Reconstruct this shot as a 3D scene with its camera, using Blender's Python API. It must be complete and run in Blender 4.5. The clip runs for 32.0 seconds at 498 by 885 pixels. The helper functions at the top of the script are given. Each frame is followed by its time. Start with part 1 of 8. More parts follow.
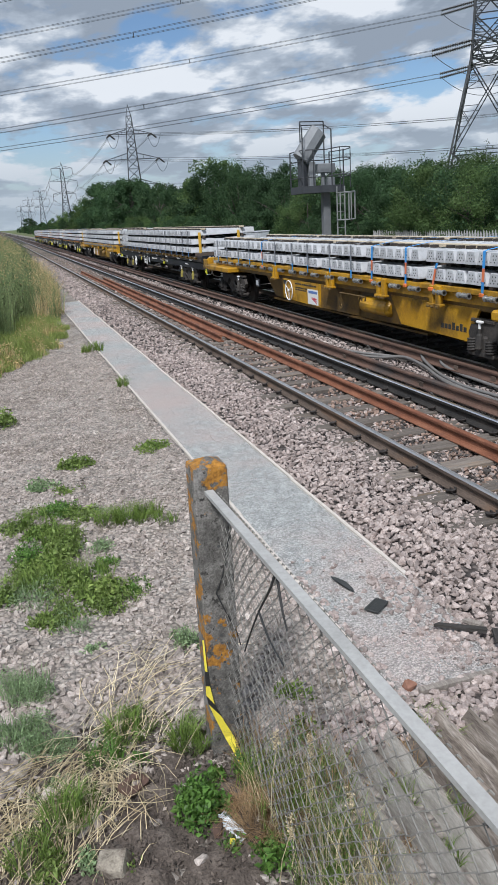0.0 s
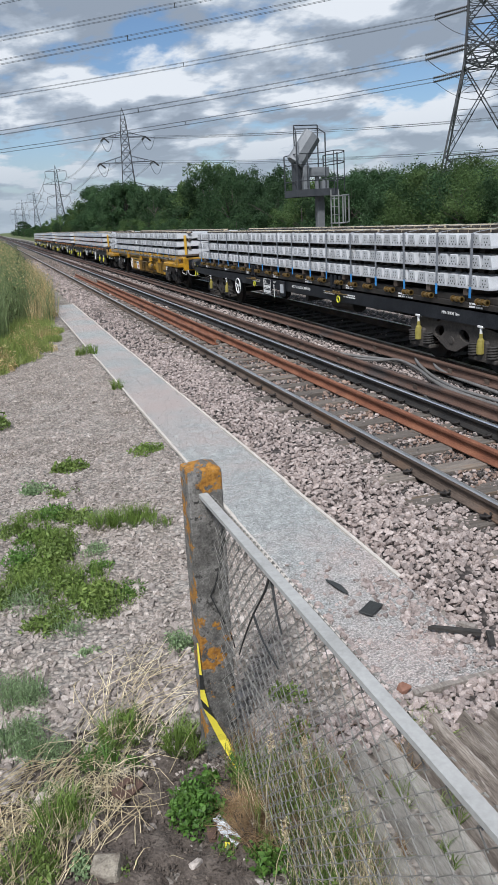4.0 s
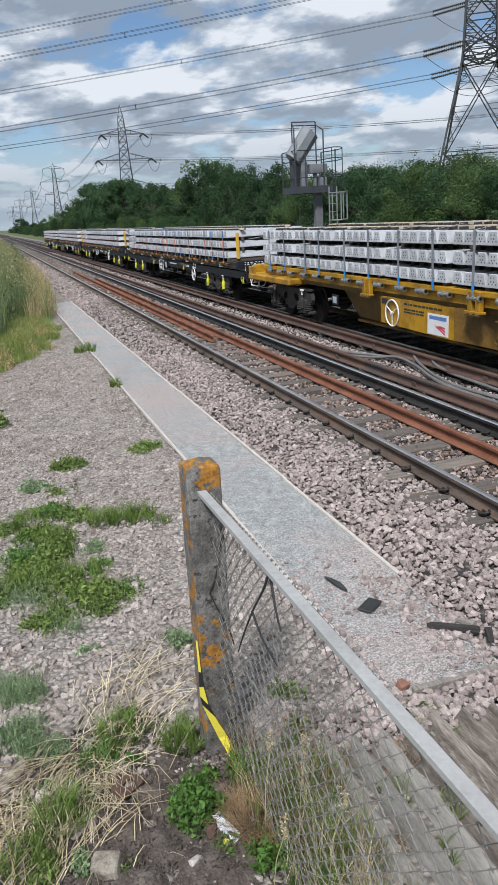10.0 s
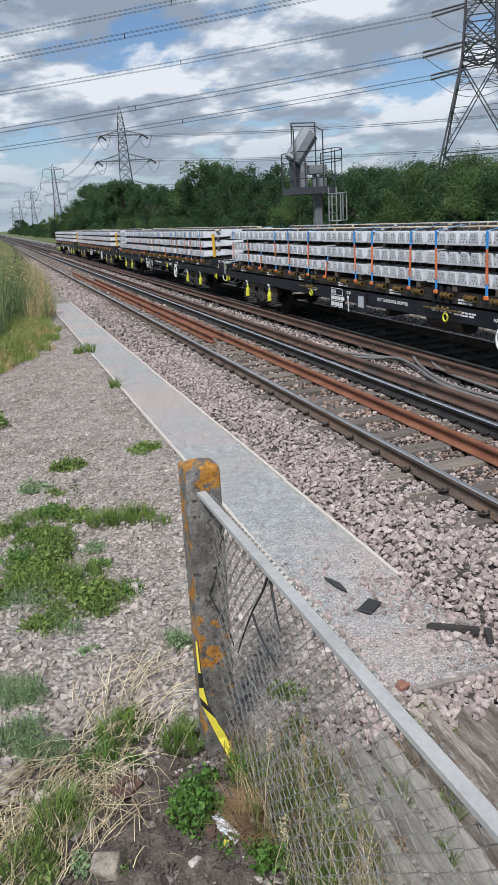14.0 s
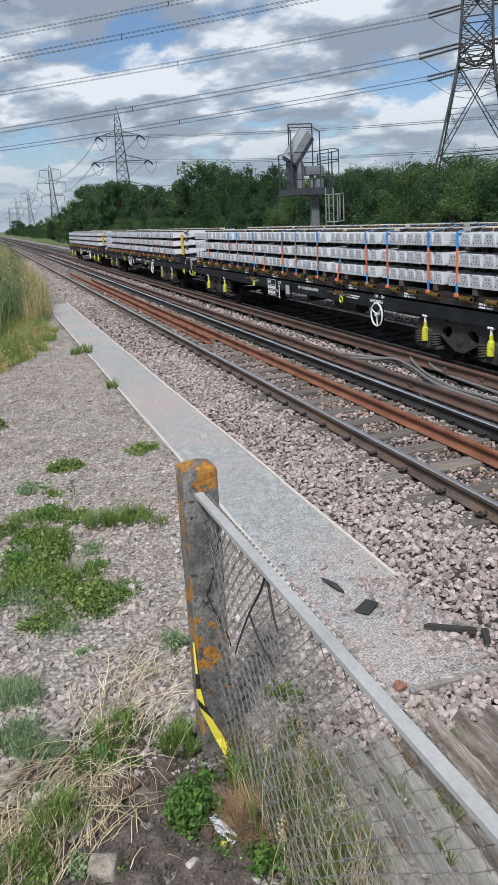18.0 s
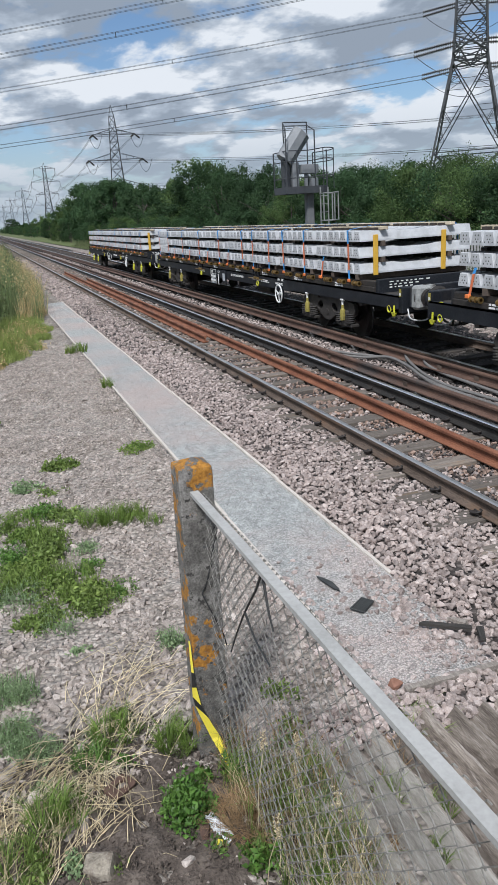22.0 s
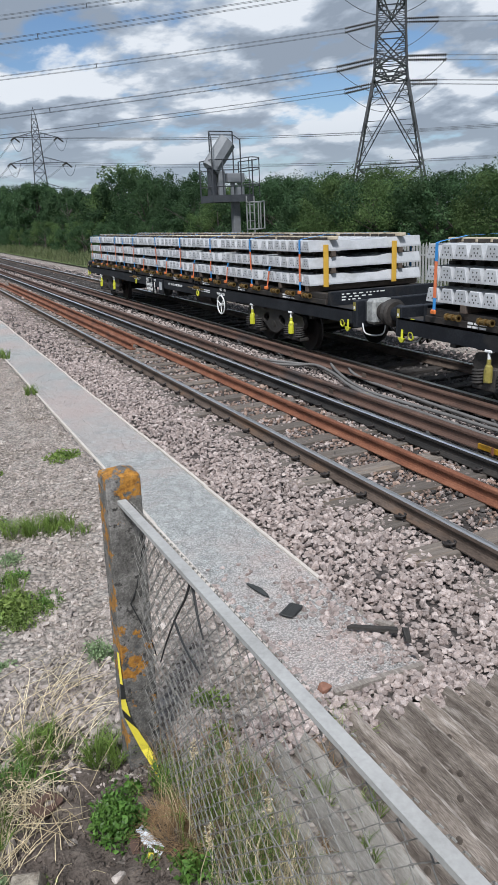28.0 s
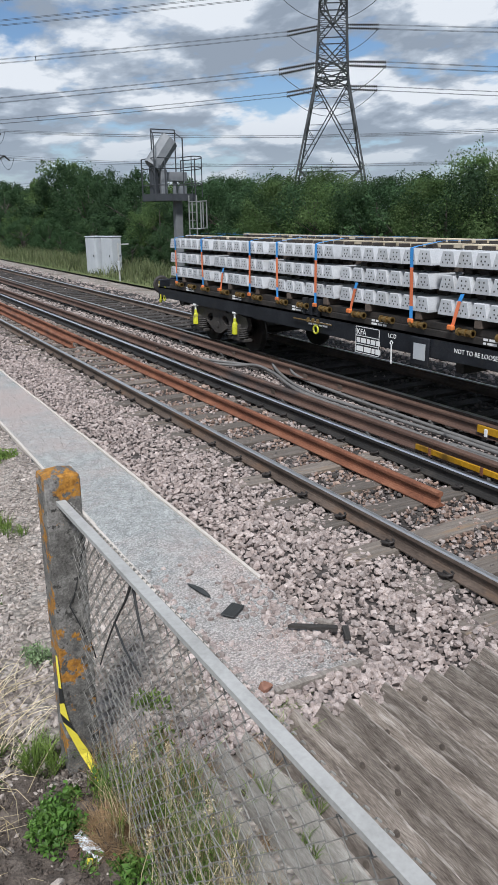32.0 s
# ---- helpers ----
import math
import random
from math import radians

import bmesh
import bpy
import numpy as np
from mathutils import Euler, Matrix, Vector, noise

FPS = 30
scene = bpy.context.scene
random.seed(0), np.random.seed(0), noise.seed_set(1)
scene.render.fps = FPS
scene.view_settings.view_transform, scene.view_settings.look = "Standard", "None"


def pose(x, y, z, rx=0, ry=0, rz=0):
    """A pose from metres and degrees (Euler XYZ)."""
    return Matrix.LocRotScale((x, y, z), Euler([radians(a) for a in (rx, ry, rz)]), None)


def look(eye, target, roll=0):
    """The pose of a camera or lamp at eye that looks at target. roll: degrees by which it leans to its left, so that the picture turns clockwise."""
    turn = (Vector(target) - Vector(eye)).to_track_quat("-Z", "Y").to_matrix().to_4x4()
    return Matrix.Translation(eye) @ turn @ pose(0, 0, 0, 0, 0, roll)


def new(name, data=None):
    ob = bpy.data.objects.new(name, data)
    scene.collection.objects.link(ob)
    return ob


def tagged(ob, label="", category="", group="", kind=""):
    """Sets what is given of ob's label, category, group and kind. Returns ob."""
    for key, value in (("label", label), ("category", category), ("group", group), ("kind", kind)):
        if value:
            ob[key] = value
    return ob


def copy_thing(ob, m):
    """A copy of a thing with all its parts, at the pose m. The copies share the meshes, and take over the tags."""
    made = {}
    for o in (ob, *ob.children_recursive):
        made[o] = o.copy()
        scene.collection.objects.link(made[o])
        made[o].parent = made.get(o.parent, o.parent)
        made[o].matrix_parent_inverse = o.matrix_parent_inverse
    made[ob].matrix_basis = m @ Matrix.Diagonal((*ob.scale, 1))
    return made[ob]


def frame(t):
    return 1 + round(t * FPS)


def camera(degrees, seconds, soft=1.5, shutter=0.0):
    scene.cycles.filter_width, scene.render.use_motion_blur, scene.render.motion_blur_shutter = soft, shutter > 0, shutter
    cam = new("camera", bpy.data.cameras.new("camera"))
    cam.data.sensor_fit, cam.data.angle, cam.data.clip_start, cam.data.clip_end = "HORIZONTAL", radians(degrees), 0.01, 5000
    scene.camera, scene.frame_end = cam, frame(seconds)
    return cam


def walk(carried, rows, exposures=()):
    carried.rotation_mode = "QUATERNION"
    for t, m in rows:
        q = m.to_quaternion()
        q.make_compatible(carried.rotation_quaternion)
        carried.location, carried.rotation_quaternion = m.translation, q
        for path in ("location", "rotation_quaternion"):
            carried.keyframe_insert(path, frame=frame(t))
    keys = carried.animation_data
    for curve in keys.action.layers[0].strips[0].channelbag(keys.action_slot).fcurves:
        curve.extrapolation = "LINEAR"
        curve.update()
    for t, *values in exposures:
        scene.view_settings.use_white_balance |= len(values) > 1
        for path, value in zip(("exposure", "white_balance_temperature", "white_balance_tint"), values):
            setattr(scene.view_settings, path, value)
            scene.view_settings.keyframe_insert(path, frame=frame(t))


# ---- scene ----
# ---------------------------------------------------------------- camera
cam = camera(37.2, 32.0, soft=0.1)
EYE = (0.0, 0.0, 2.751)
TURNS = [  # seconds, pitch, roll, yaw
    (0, -17.11, 3.44, -18.33), (0.5, -17.07, 3.43, -18.38), (1, -17.02, 3.42, -18.44), (1.5, -16.96, 3.43, -18.50),
    (2, -16.90, 3.41, -18.55), (2.5, -16.90, 3.37, -18.59), (3, -16.91, 3.33, -18.65), (3.5, -16.91, 3.32, -18.71),
    (5.5, -16.90, 3.42, -18.88), (6, -16.93, 3.40, -18.95), (6.5, -16.96, 3.46, -19.01), (7, -17.02, 3.45, -19.03),
    (7.5, -17.05, 3.52, -19.03), (8, -17.10, 3.51, -18.98), (8.5, -17.11, 3.53, -18.95), (9, -17.11, 3.49, -18.92),
    (9.5, -17.12, 3.44, -18.90), (10, -17.12, 3.44, -18.90), (10.5, -17.10, 3.39, -18.89), (11, -17.08, 3.41, -18.88),
    (11.5, -17.07, 3.43, -18.90), (12, -17.08, 3.39, -18.92), (12.5, -17.08, 3.41, -18.96), (13, -17.08, 3.42, -18.97),
    (13.5, -17.08, 3.41, -18.96), (14, -17.06, 3.44, -18.93), (14.5, -17.05, 3.49, -18.93), (16.5, -17.00, 3.40, -18.99),
    (17, -17.00, 3.38, -19.05), (17.5, -17.01, 3.41, -19.11), (18, -17.01, 3.41, -19.15), (18.5, -17.04, 3.45, -19.21),
    (19, -17.05, 3.50, -19.24), (19.5, -17.07, 3.46, -19.29), (20, -17.11, 3.48, -19.36), (20.5, -17.11, 3.49, -19.44),
    (21, -17.11, 3.52, -19.49), (21.5, -17.11, 3.47, -19.50), (22, -17.14, 3.41, -19.53), (22.5, -17.13, 3.36, -19.52),
    (23, -17.14, 3.37, -19.52), (23.5, -17.13, 3.36, -19.52), (24, -17.13, 3.36, -19.52), (24.5, -17.13, 3.36, -19.55),
    (26.5, -17.08, 2.76, -21.60), (27, -17.04, 2.47, -22.70), (27.5, -16.96, 2.34, -23.86), (28, -16.84, 2.23, -24.97),
    (28.5, -16.58, 2.09, -26.00), (29, -16.25, 1.90, -26.94), (29.5, -15.96, 1.63, -27.85), (30, -15.94, 1.33, -28.69),
    (30.5, -16.16, 1.03, -29.34), (31, -16.54, 0.83, -29.66), (31.5, -16.83, 0.76, -29.54), (32, -16.94, 0.79, -29.24)]
walk(cam, [(t, pose(*EYE, 90 + p, r, y)) for t, p, r, y in TURNS])

# ---------------------------------------------------------------- sky and sun
SUN_ELEVATION, SUN_AZIMUTH = 52.0, 215.0  # degrees; azimuth clockwise from the line of the track
world = bpy.data.worlds.new("sky")
scene.world = world
world.use_nodes = True
wn, wl = world.node_tree.nodes, world.node_tree.links
wn.clear()


def wnode(kind, **values):
    n = wn.new(kind)
    for k, v in values.items():
        n.inputs[k].default_value = v
    return n


sky = wn.new("ShaderNodeTexSky")
sky.sky_type, sky.sun_disc = "NISHITA", False
sky.sun_elevation, sky.sun_rotation = radians(SUN_ELEVATION), radians(SUN_AZIMUTH)
sky.air_density, sky.dust_density, sky.ozone_density = 1.0, 0.3, 4.0
clear = wnode("ShaderNodeBackground", Strength=0.105)
wl.new(sky.outputs["Color"], clear.inputs["Color"])
# a deck of broken cumulus: the view direction projected on a flat layer
coord = wn.new("ShaderNodeTexCoord")
split = wn.new("ShaderNodeSeparateXYZ")
wl.new(coord.outputs["Generated"], split.inputs[0])
up = wn.new("ShaderNodeMath")
up.operation = "MAXIMUM"
up.inputs[1].default_value = 0.0
wl.new(split.outputs["Z"], up.inputs[0])
lift = wn.new("ShaderNodeMath")
lift.operation = "ADD"
lift.inputs[1].default_value = 0.20
wl.new(up.outputs[0], lift.inputs[0])
flat = wn.new("ShaderNodeCombineXYZ")
for axis in "XY":
    div = wn.new("ShaderNodeMath")
    div.operation = "DIVIDE"
    wl.new(split.outputs[axis], div.inputs[0])
    wl.new(lift.outputs[0], div.inputs[1])
    wl.new(div.outputs[0], flat.inputs[axis])
place = wn.new("ShaderNodeMapping")
place.inputs["Location"].default_value = (5.1, 2.7, 0.0)
place.inputs["Scale"].default_value = (1.0, 0.8, 1.0)
wl.new(flat.outputs[0], place.inputs[0])
puff = wnode("ShaderNodeTexNoise", Scale=2.5, Detail=12.0, Roughness=0.56, Distortion=0.1)
wl.new(place.outputs[0], puff.inputs["Vector"])
cover = wn.new("ShaderNodeMapRange")
cover.interpolation_type = "SMOOTHSTEP"
cover.inputs["From Min"].default_value, cover.inputs["From Max"].default_value = 0.385, 0.49
wl.new(puff.outputs["Fac"], cover.inputs["Value"])
# lit tops and grey undersides: the layer compared with itself a little higher up
higher = wn.new("ShaderNodeMapping")
higher.inputs["Location"].default_value = (5.1, 2.7, 0.0)
higher.inputs["Scale"].default_value = (0.93, 0.8 * 0.93, 1.0)
wl.new(flat.outputs[0], higher.inputs[0])
above = wnode("ShaderNodeTexNoise", Scale=2.5, Detail=8.0, Roughness=0.53, Distortion=0.1)
wl.new(higher.outputs[0], above.inputs["Vector"])
rise = wn.new("ShaderNodeMath")
rise.operation = "SUBTRACT"
wl.new(puff.outputs["Fac"], rise.inputs[0])
wl.new(above.outputs["Fac"], rise.inputs[1])
thick = wn.new("ShaderNodeMath")
thick.operation = "MULTIPLY_ADD"
thick.inputs[1].default_value, thick.inputs[2].default_value = -1.0, 0.625
wl.new(puff.outputs["Fac"], thick.inputs[0])
light = wn.new("ShaderNodeMath")
light.operation = "MULTIPLY_ADD"
light.inputs[1].default_value = 2.4
wl.new(rise.outputs[0], light.inputs[0])
wl.new(thick.outputs[0], light.inputs[2])
shade = wn.new("ShaderNodeValToRGB")
shade.color_ramp.elements[0].position, shade.color_ramp.elements[0].color = 0.0, (0.345, 0.397, 0.468, 1)
shade.color_ramp.elements[1].position, shade.color_ramp.elements[1].color = 0.27, (0.90, 0.925, 0.95, 1)
mid_shade = shade.color_ramp.elements.new(0.14)
mid_shade.color = (0.515, 0.575, 0.65, 1)
wl.new(light.outputs[0], shade.inputs[0])
cloudy = wnode("ShaderNodeBackground", Strength=0.98)
wl.new(shade.outputs["Color"], cloudy.inputs["Color"])
mixed = wn.new("ShaderNodeMixShader")
wl.new(cover.outputs[0], mixed.inputs[0])
wl.new(clear.outputs[0], mixed.inputs[1])
wl.new(cloudy.outputs[0], mixed.inputs[2])
# pale haze towards the horizon
haze = wnode("ShaderNodeBackground", Strength=1.0)
haze.inputs["Color"].default_value = (0.45, 0.52, 0.58, 1)
low = wn.new("ShaderNodeMapRange")
low.interpolation_type = "SMOOTHSTEP"
for key, value in (("From Min", 0.0), ("From Max", 0.14), ("To Min", 0.85), ("To Max", 0.0)):
    low.inputs[key].default_value = value
wl.new(split.outputs["Z"], low.inputs["Value"])
hazed = wn.new("ShaderNodeMixShader")
wl.new(low.outputs[0], hazed.inputs[0])
wl.new(mixed.outputs[0], hazed.inputs[1])
wl.new(haze.outputs[0], hazed.inputs[2])
world_out = wn.new("ShaderNodeOutputWorld")
wl.new(hazed.outputs[0], world_out.inputs[0])

sun = new("sun", bpy.data.lights.new("sun", "SUN"))
sun.data.energy, sun.data.angle, sun.data.color = 4.7, radians(9), (1.0, 0.98, 0.955)
az, el = radians(SUN_AZIMUTH), radians(SUN_ELEVATION)
sun.matrix_world = look((math.sin(az) * math.cos(el) * 50, math.cos(az) * math.cos(el) * 50, math.sin(el) * 50), (0, 0, 0))
scene.view_settings.exposure = -0.12
scene.view_settings.use_white_balance = True
scene.view_settings.white_balance_temperature = 6130
scene.view_settings.white_balance_tint = 10


# ---------------------------------------------------------------- materials
def mat(name, colors, rough=0.8, metal=0.0, scale=6.0, fine=60.0, bump=0.3, depth=0.01, vary=0.0, island=0.0, stain=None,
        stain_scale=1.2, stain_cut=(0.55, 0.68), spec=0.5, space="Object", stretch=(1, 1, 1), detail=6.0, translucent=0.0, cells=0.0, tones=(0.55, 1.40), joint=0.42):
    """Colours mixed by a coarse and a fine noise, an optional stain, relief from the fine noise, and a shift of lightness per object or island."""
    m = bpy.data.materials.new(name)
    m.use_nodes = True
    n, k = m.node_tree.nodes, m.node_tree.links
    b = n["Principled BSDF"]
    b.inputs["Roughness"].default_value, b.inputs["Metallic"].default_value = rough, metal
    b.inputs["Specular IOR Level"].default_value = spec
    tc = n.new("ShaderNodeTexCoord")
    mp = n.new("ShaderNodeMapping")
    mp.inputs["Scale"].default_value = stretch
    k.new(tc.outputs[space], mp.inputs[0])
    if space == "Object":
        oi = n.new("ShaderNodeObjectInfo")
        off = n.new("ShaderNodeVectorMath")
        off.operation = "SCALE"
        off.inputs[0].default_value = (37.0, 19.0, 11.0)
        k.new(oi.outputs["Random"], off.inputs["Scale"])
        add = n.new("ShaderNodeVectorMath")
        k.new(mp.outputs[0], add.inputs[0])
        k.new(off.outputs[0], add.inputs[1])
        where = add.outputs[0]
    else:
        where = mp.outputs[0]

    def tex(s, d=detail, r=0.6):
        t = n.new("ShaderNodeTexNoise")
        t.inputs["Scale"].default_value, t.inputs["Detail"].default_value, t.inputs["Roughness"].default_value = s, d, r
        k.new(where, t.inputs["Vector"])
        return t

    coarse, grain = tex(scale), tex(fine, 3.0)
    mixf = n.new("ShaderNodeMix")
    mixf.inputs[0].default_value = 0.4
    k.new(coarse.outputs["Fac"], mixf.inputs[2])
    k.new(grain.outputs["Fac"], mixf.inputs[3])
    ramp = n.new("ShaderNodeValToRGB")
    ramp.color_ramp.elements[0].position, ramp.color_ramp.elements[1].position = 0.34, 0.66
    e = ramp.color_ramp.elements
    e[0].color, e[1].color = (*colors[0], 1), (*colors[-1], 1)
    for i, c in enumerate(colors[1:-1]):
        x = e.new(0.34 + 0.32 * (i + 1) / (len(colors) - 1))
        x.color = (*c, 1)
    k.new(mixf.outputs[0], ramp.inputs[0])
    out = ramp.outputs["Color"]
    if stain:
        st = tex(stain_scale, 5.0, 0.65)
        cut = n.new("ShaderNodeMapRange")
        cut.inputs["From Min"].default_value, cut.inputs["From Max"].default_value = stain_cut
        k.new(st.outputs["Fac"], cut.inputs["Value"])
        mx = n.new("ShaderNodeMix")
        mx.data_type = "RGBA"
        k.new(cut.outputs[0], mx.inputs["Factor"])
        k.new(out, mx.inputs["A"])
        mx.inputs["B"].default_value = (*stain, 1)
        out = mx.outputs["Result"]
    relief = mixf.outputs[0]
    if cells:  # small stones lying close: each its own tone, dirt and painted shade between them
        vo = n.new("ShaderNodeTexVoronoi")
        vo.inputs["Scale"].default_value, vo.inputs["Randomness"].default_value = cells, 1.0
        k.new(where, vo.inputs["Vector"])
        tone = n.new("ShaderNodeSeparateColor")
        k.new(vo.outputs["Color"], tone.inputs[0])
        tr2 = n.new("ShaderNodeMapRange")
        tr2.inputs["To Min"].default_value, tr2.inputs["To Max"].default_value = tones
        k.new(tone.outputs[0], tr2.inputs["Value"])
        gap = n.new("ShaderNodeMapRange")
        for key, value in (("From Min", 0.40), ("From Max", 0.72), ("To Min", 1.0), ("To Max", joint)):
            gap.inputs[key].default_value = value
        k.new(vo.outputs["Distance"], gap.inputs["Value"])
        both = n.new("ShaderNodeMath")
        both.operation = "MULTIPLY"
        k.new(tr2.outputs[0], both.inputs[0])
        k.new(gap.outputs[0], both.inputs[1])
        sc2 = n.new("ShaderNodeVectorMath")
        sc2.operation = "SCALE"
        k.new(out, sc2.inputs[0])
        k.new(both.outputs[0], sc2.inputs["Scale"])
        out = sc2.outputs[0]
        hi = n.new("ShaderNodeMath")
        hi.operation = "MULTIPLY_ADD"
        hi.inputs[1].default_value = -0.8
        k.new(vo.outputs["Distance"], hi.inputs[0])
        k.new(relief, hi.inputs[2])
        relief = hi.outputs[0]
    for amount, src in ((vary, "ShaderNodeObjectInfo"), (island, "ShaderNodeNewGeometry")):
        if amount:
            inf = n.new(src)
            rnd = inf.outputs["Random" if src == "ShaderNodeObjectInfo" else "Random Per Island"]
            mr = n.new("ShaderNodeMapRange")
            mr.inputs["To Min"].default_value, mr.inputs["To Max"].default_value = 1 - amount, 1 + amount
            k.new(rnd, mr.inputs["Value"])
            sc = n.new("ShaderNodeVectorMath")
            sc.operation = "SCALE"
            k.new(out, sc.inputs[0])
            k.new(mr.outputs[0], sc.inputs["Scale"])
            out = sc.outputs[0]
    k.new(out, b.inputs["Base Color"])
    if bump:
        bp = n.new("ShaderNodeBump")
        bp.inputs["Strength"].default_value, bp.inputs["Distance"].default_value = bump, depth
        k.new(relief, bp.inputs["Height"])
        k.new(bp.outputs[0], b.inputs["Normal"])
    if translucent:
        tr = n.new("ShaderNodeBsdfTranslucent")
        k.new(out, tr.inputs["Color"])
        ms = n.new("ShaderNodeMixShader")
        ms.inputs[0].default_value = translucent
        k.new(b.outputs[0], ms.inputs[1])
        k.new(tr.outputs[0], ms.inputs[2])
        k.new(ms.outputs[0], n["Material Output"].inputs["Surface"])
    return m


M_BALLAST = mat("ballast_stone", [(0.175, 0.132, 0.114), (0.325, 0.267, 0.242), (0.49, 0.423, 0.39)], 0.9, scale=14, fine=140, bump=0.7, depth=0.005, island=0.36)
M_BALLAST_RUST = mat("ballast_rust_stained", [(0.115, 0.075, 0.055), (0.235, 0.16, 0.125), (0.37, 0.28, 0.225)], 0.9, scale=12, fine=140, bump=0.6, depth=0.004, island=0.34)
# oily stones; with the bed below also the train's shade, held in the colour
M_BALLAST_DARK = mat("oily_and_shaded_ballast", [(0.035, 0.03, 0.027), (0.08, 0.07, 0.063), (0.14, 0.122, 0.112)], 0.85, scale=9, fine=140, bump=0.5, depth=0.004, island=0.4)
M_BED_DARK = mat("shade_dark_ballast_bed", [(0.02, 0.018, 0.016), (0.045, 0.039, 0.035), (0.085, 0.075, 0.068)], 0.95, scale=11, fine=30, bump=1.0, depth=0.035, cells=17)
# much darker than the stones: the shade in their gaps is in this colour
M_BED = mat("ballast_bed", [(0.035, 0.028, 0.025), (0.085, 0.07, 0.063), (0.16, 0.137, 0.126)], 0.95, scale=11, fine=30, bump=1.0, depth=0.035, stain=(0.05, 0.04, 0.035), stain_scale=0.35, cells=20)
M_GROUND = mat("gravel_earth", [(0.215, 0.18, 0.148), (0.345, 0.302, 0.262), (0.47, 0.425, 0.378)], 0.95, scale=3, fine=45, bump=1.0, depth=0.03, stain=(0.215, 0.172, 0.135), stain_scale=0.9, stain_cut=(0.50, 0.72), cells=26, tones=(0.7, 1.25), joint=0.55)
M_PEBBLE = mat("pebble", [(0.185, 0.15, 0.127), (0.33, 0.282, 0.248), (0.49, 0.436, 0.393)], 0.9, scale=16, fine=120, bump=0.7, depth=0.004, island=0.30)
M_SOIL = mat("dark_soil", [(0.038, 0.029, 0.023), (0.088, 0.069, 0.056), (0.165, 0.134, 0.112)], 0.95, scale=14, fine=70, bump=1.0, depth=0.03, island=0.35, stain=(0.16, 0.13, 0.105), stain_scale=6)
M_FIELD = mat("rough_grassland", [(0.05, 0.075, 0.02), (0.09, 0.12, 0.035), (0.16, 0.16, 0.06)], 0.95, scale=0.4, fine=4, bump=0.8, depth=0.1)
M_WALK = mat("fine_grey_gravel", [(0.28, 0.285, 0.272), (0.40, 0.408, 0.392), (0.53, 0.535, 0.518)], 0.95, scale=9, fine=90, bump=0.8, depth=0.008, stain=(0.485, 0.41, 0.375), stain_scale=0.75, stain_cut=(0.40, 0.62), cells=85, tones=(0.66, 1.28), joint=0.58)
M_EDGE = mat("bleached_timber_edging", [(0.40, 0.35, 0.30), (0.54, 0.485, 0.43), (0.64, 0.595, 0.54)], 0.85, scale=14, fine=80, bump=0.4, stretch=(6, 0.6, 6))
M_RAIL = mat("rail_dark_brown", [(0.052, 0.039, 0.031), (0.10, 0.076, 0.061), (0.16, 0.12, 0.095)], 0.7, scale=5, fine=70, bump=0.25, depth=0.003, stretch=(1, 0.35, 1), stain=(0.15, 0.095, 0.063), stain_scale=2.0, spec=0.2)
M_RAIL_OIL = mat("rail_black_greasy", [(0.014, 0.0135, 0.013), (0.03, 0.028, 0.026), (0.055, 0.048, 0.042)], 0.6, scale=5, fine=70, bump=0.2, depth=0.003, stretch=(1, 0.35, 1), spec=0.25)
M_STEEL = mat("polished_rail_steel", [(0.82, 0.81, 0.80), (0.9, 0.89, 0.88), (0.95, 0.94, 0.93)], 0.28, 1.0, scale=3, fine=50, bump=0.0, depth=0.001, stretch=(8, 0.2, 1))
M_WORN = mat("worn_rail_top", [(0.5, 0.48, 0.455), (0.66, 0.64, 0.615), (0.78, 0.76, 0.74)], 0.30, 0.95, scale=4, fine=60, bump=0.05, depth=0.001, stretch=(6, 0.25, 1))
M_RUST = mat("orange_rust", [(0.10, 0.036, 0.019), (0.185, 0.069, 0.035), (0.27, 0.122, 0.068)], 0.85, scale=4, fine=70, bump=0.35, depth=0.004, stain=(0.11, 0.05, 0.032), stain_scale=1.4, stretch=(1, 0.5, 1))
M_COND = mat("conductor_rail_rust", [(0.058, 0.034, 0.025), (0.10, 0.057, 0.041), (0.155, 0.09, 0.064)], 0.7, scale=4, fine=70, bump=0.3, depth=0.003, stain=(0.06, 0.05, 0.046), stain_scale=1.2, stretch=(1, 0.4, 1))
M_TIE = mat("weathered_sleeper_wood", [(0.085, 0.07, 0.058), (0.145, 0.122, 0.102), (0.225, 0.192, 0.163)], 0.9, scale=7, fine=60, bump=0.6, depth=0.008, vary=0.3, stretch=(0.4, 5, 3), stain=(0.20, 0.14, 0.09), stain_scale=2.5)
# sleepers under the train: its shade is painted into the wood's tone
M_TIE_DARK = mat("shade_dark_sleeper_wood", [(0.022, 0.019, 0.017), (0.045, 0.038, 0.033), (0.085, 0.072, 0.062)], 0.85, scale=7, fine=60, bump=0.6, depth=0.008, vary=0.3, stretch=(0.4, 5, 3))
M_CLIP = mat("spring_clip_steel", [(0.03, 0.026, 0.024), (0.06, 0.05, 0.045)], 0.6, 0.3, bump=0.1)
M_CONC = mat("new_concrete", [(0.37, 0.378, 0.39), (0.465, 0.473, 0.485), (0.545, 0.552, 0.56)], 0.85, scale=4, fine=90, bump=0.2, depth=0.003, vary=0.09, stain=(0.38, 0.382, 0.38), stain_scale=2.2)
M_HOLE = mat("tendon_hole", [(0.05, 0.05, 0.05), (0.09, 0.088, 0.085)], 0.9, bump=0.2)
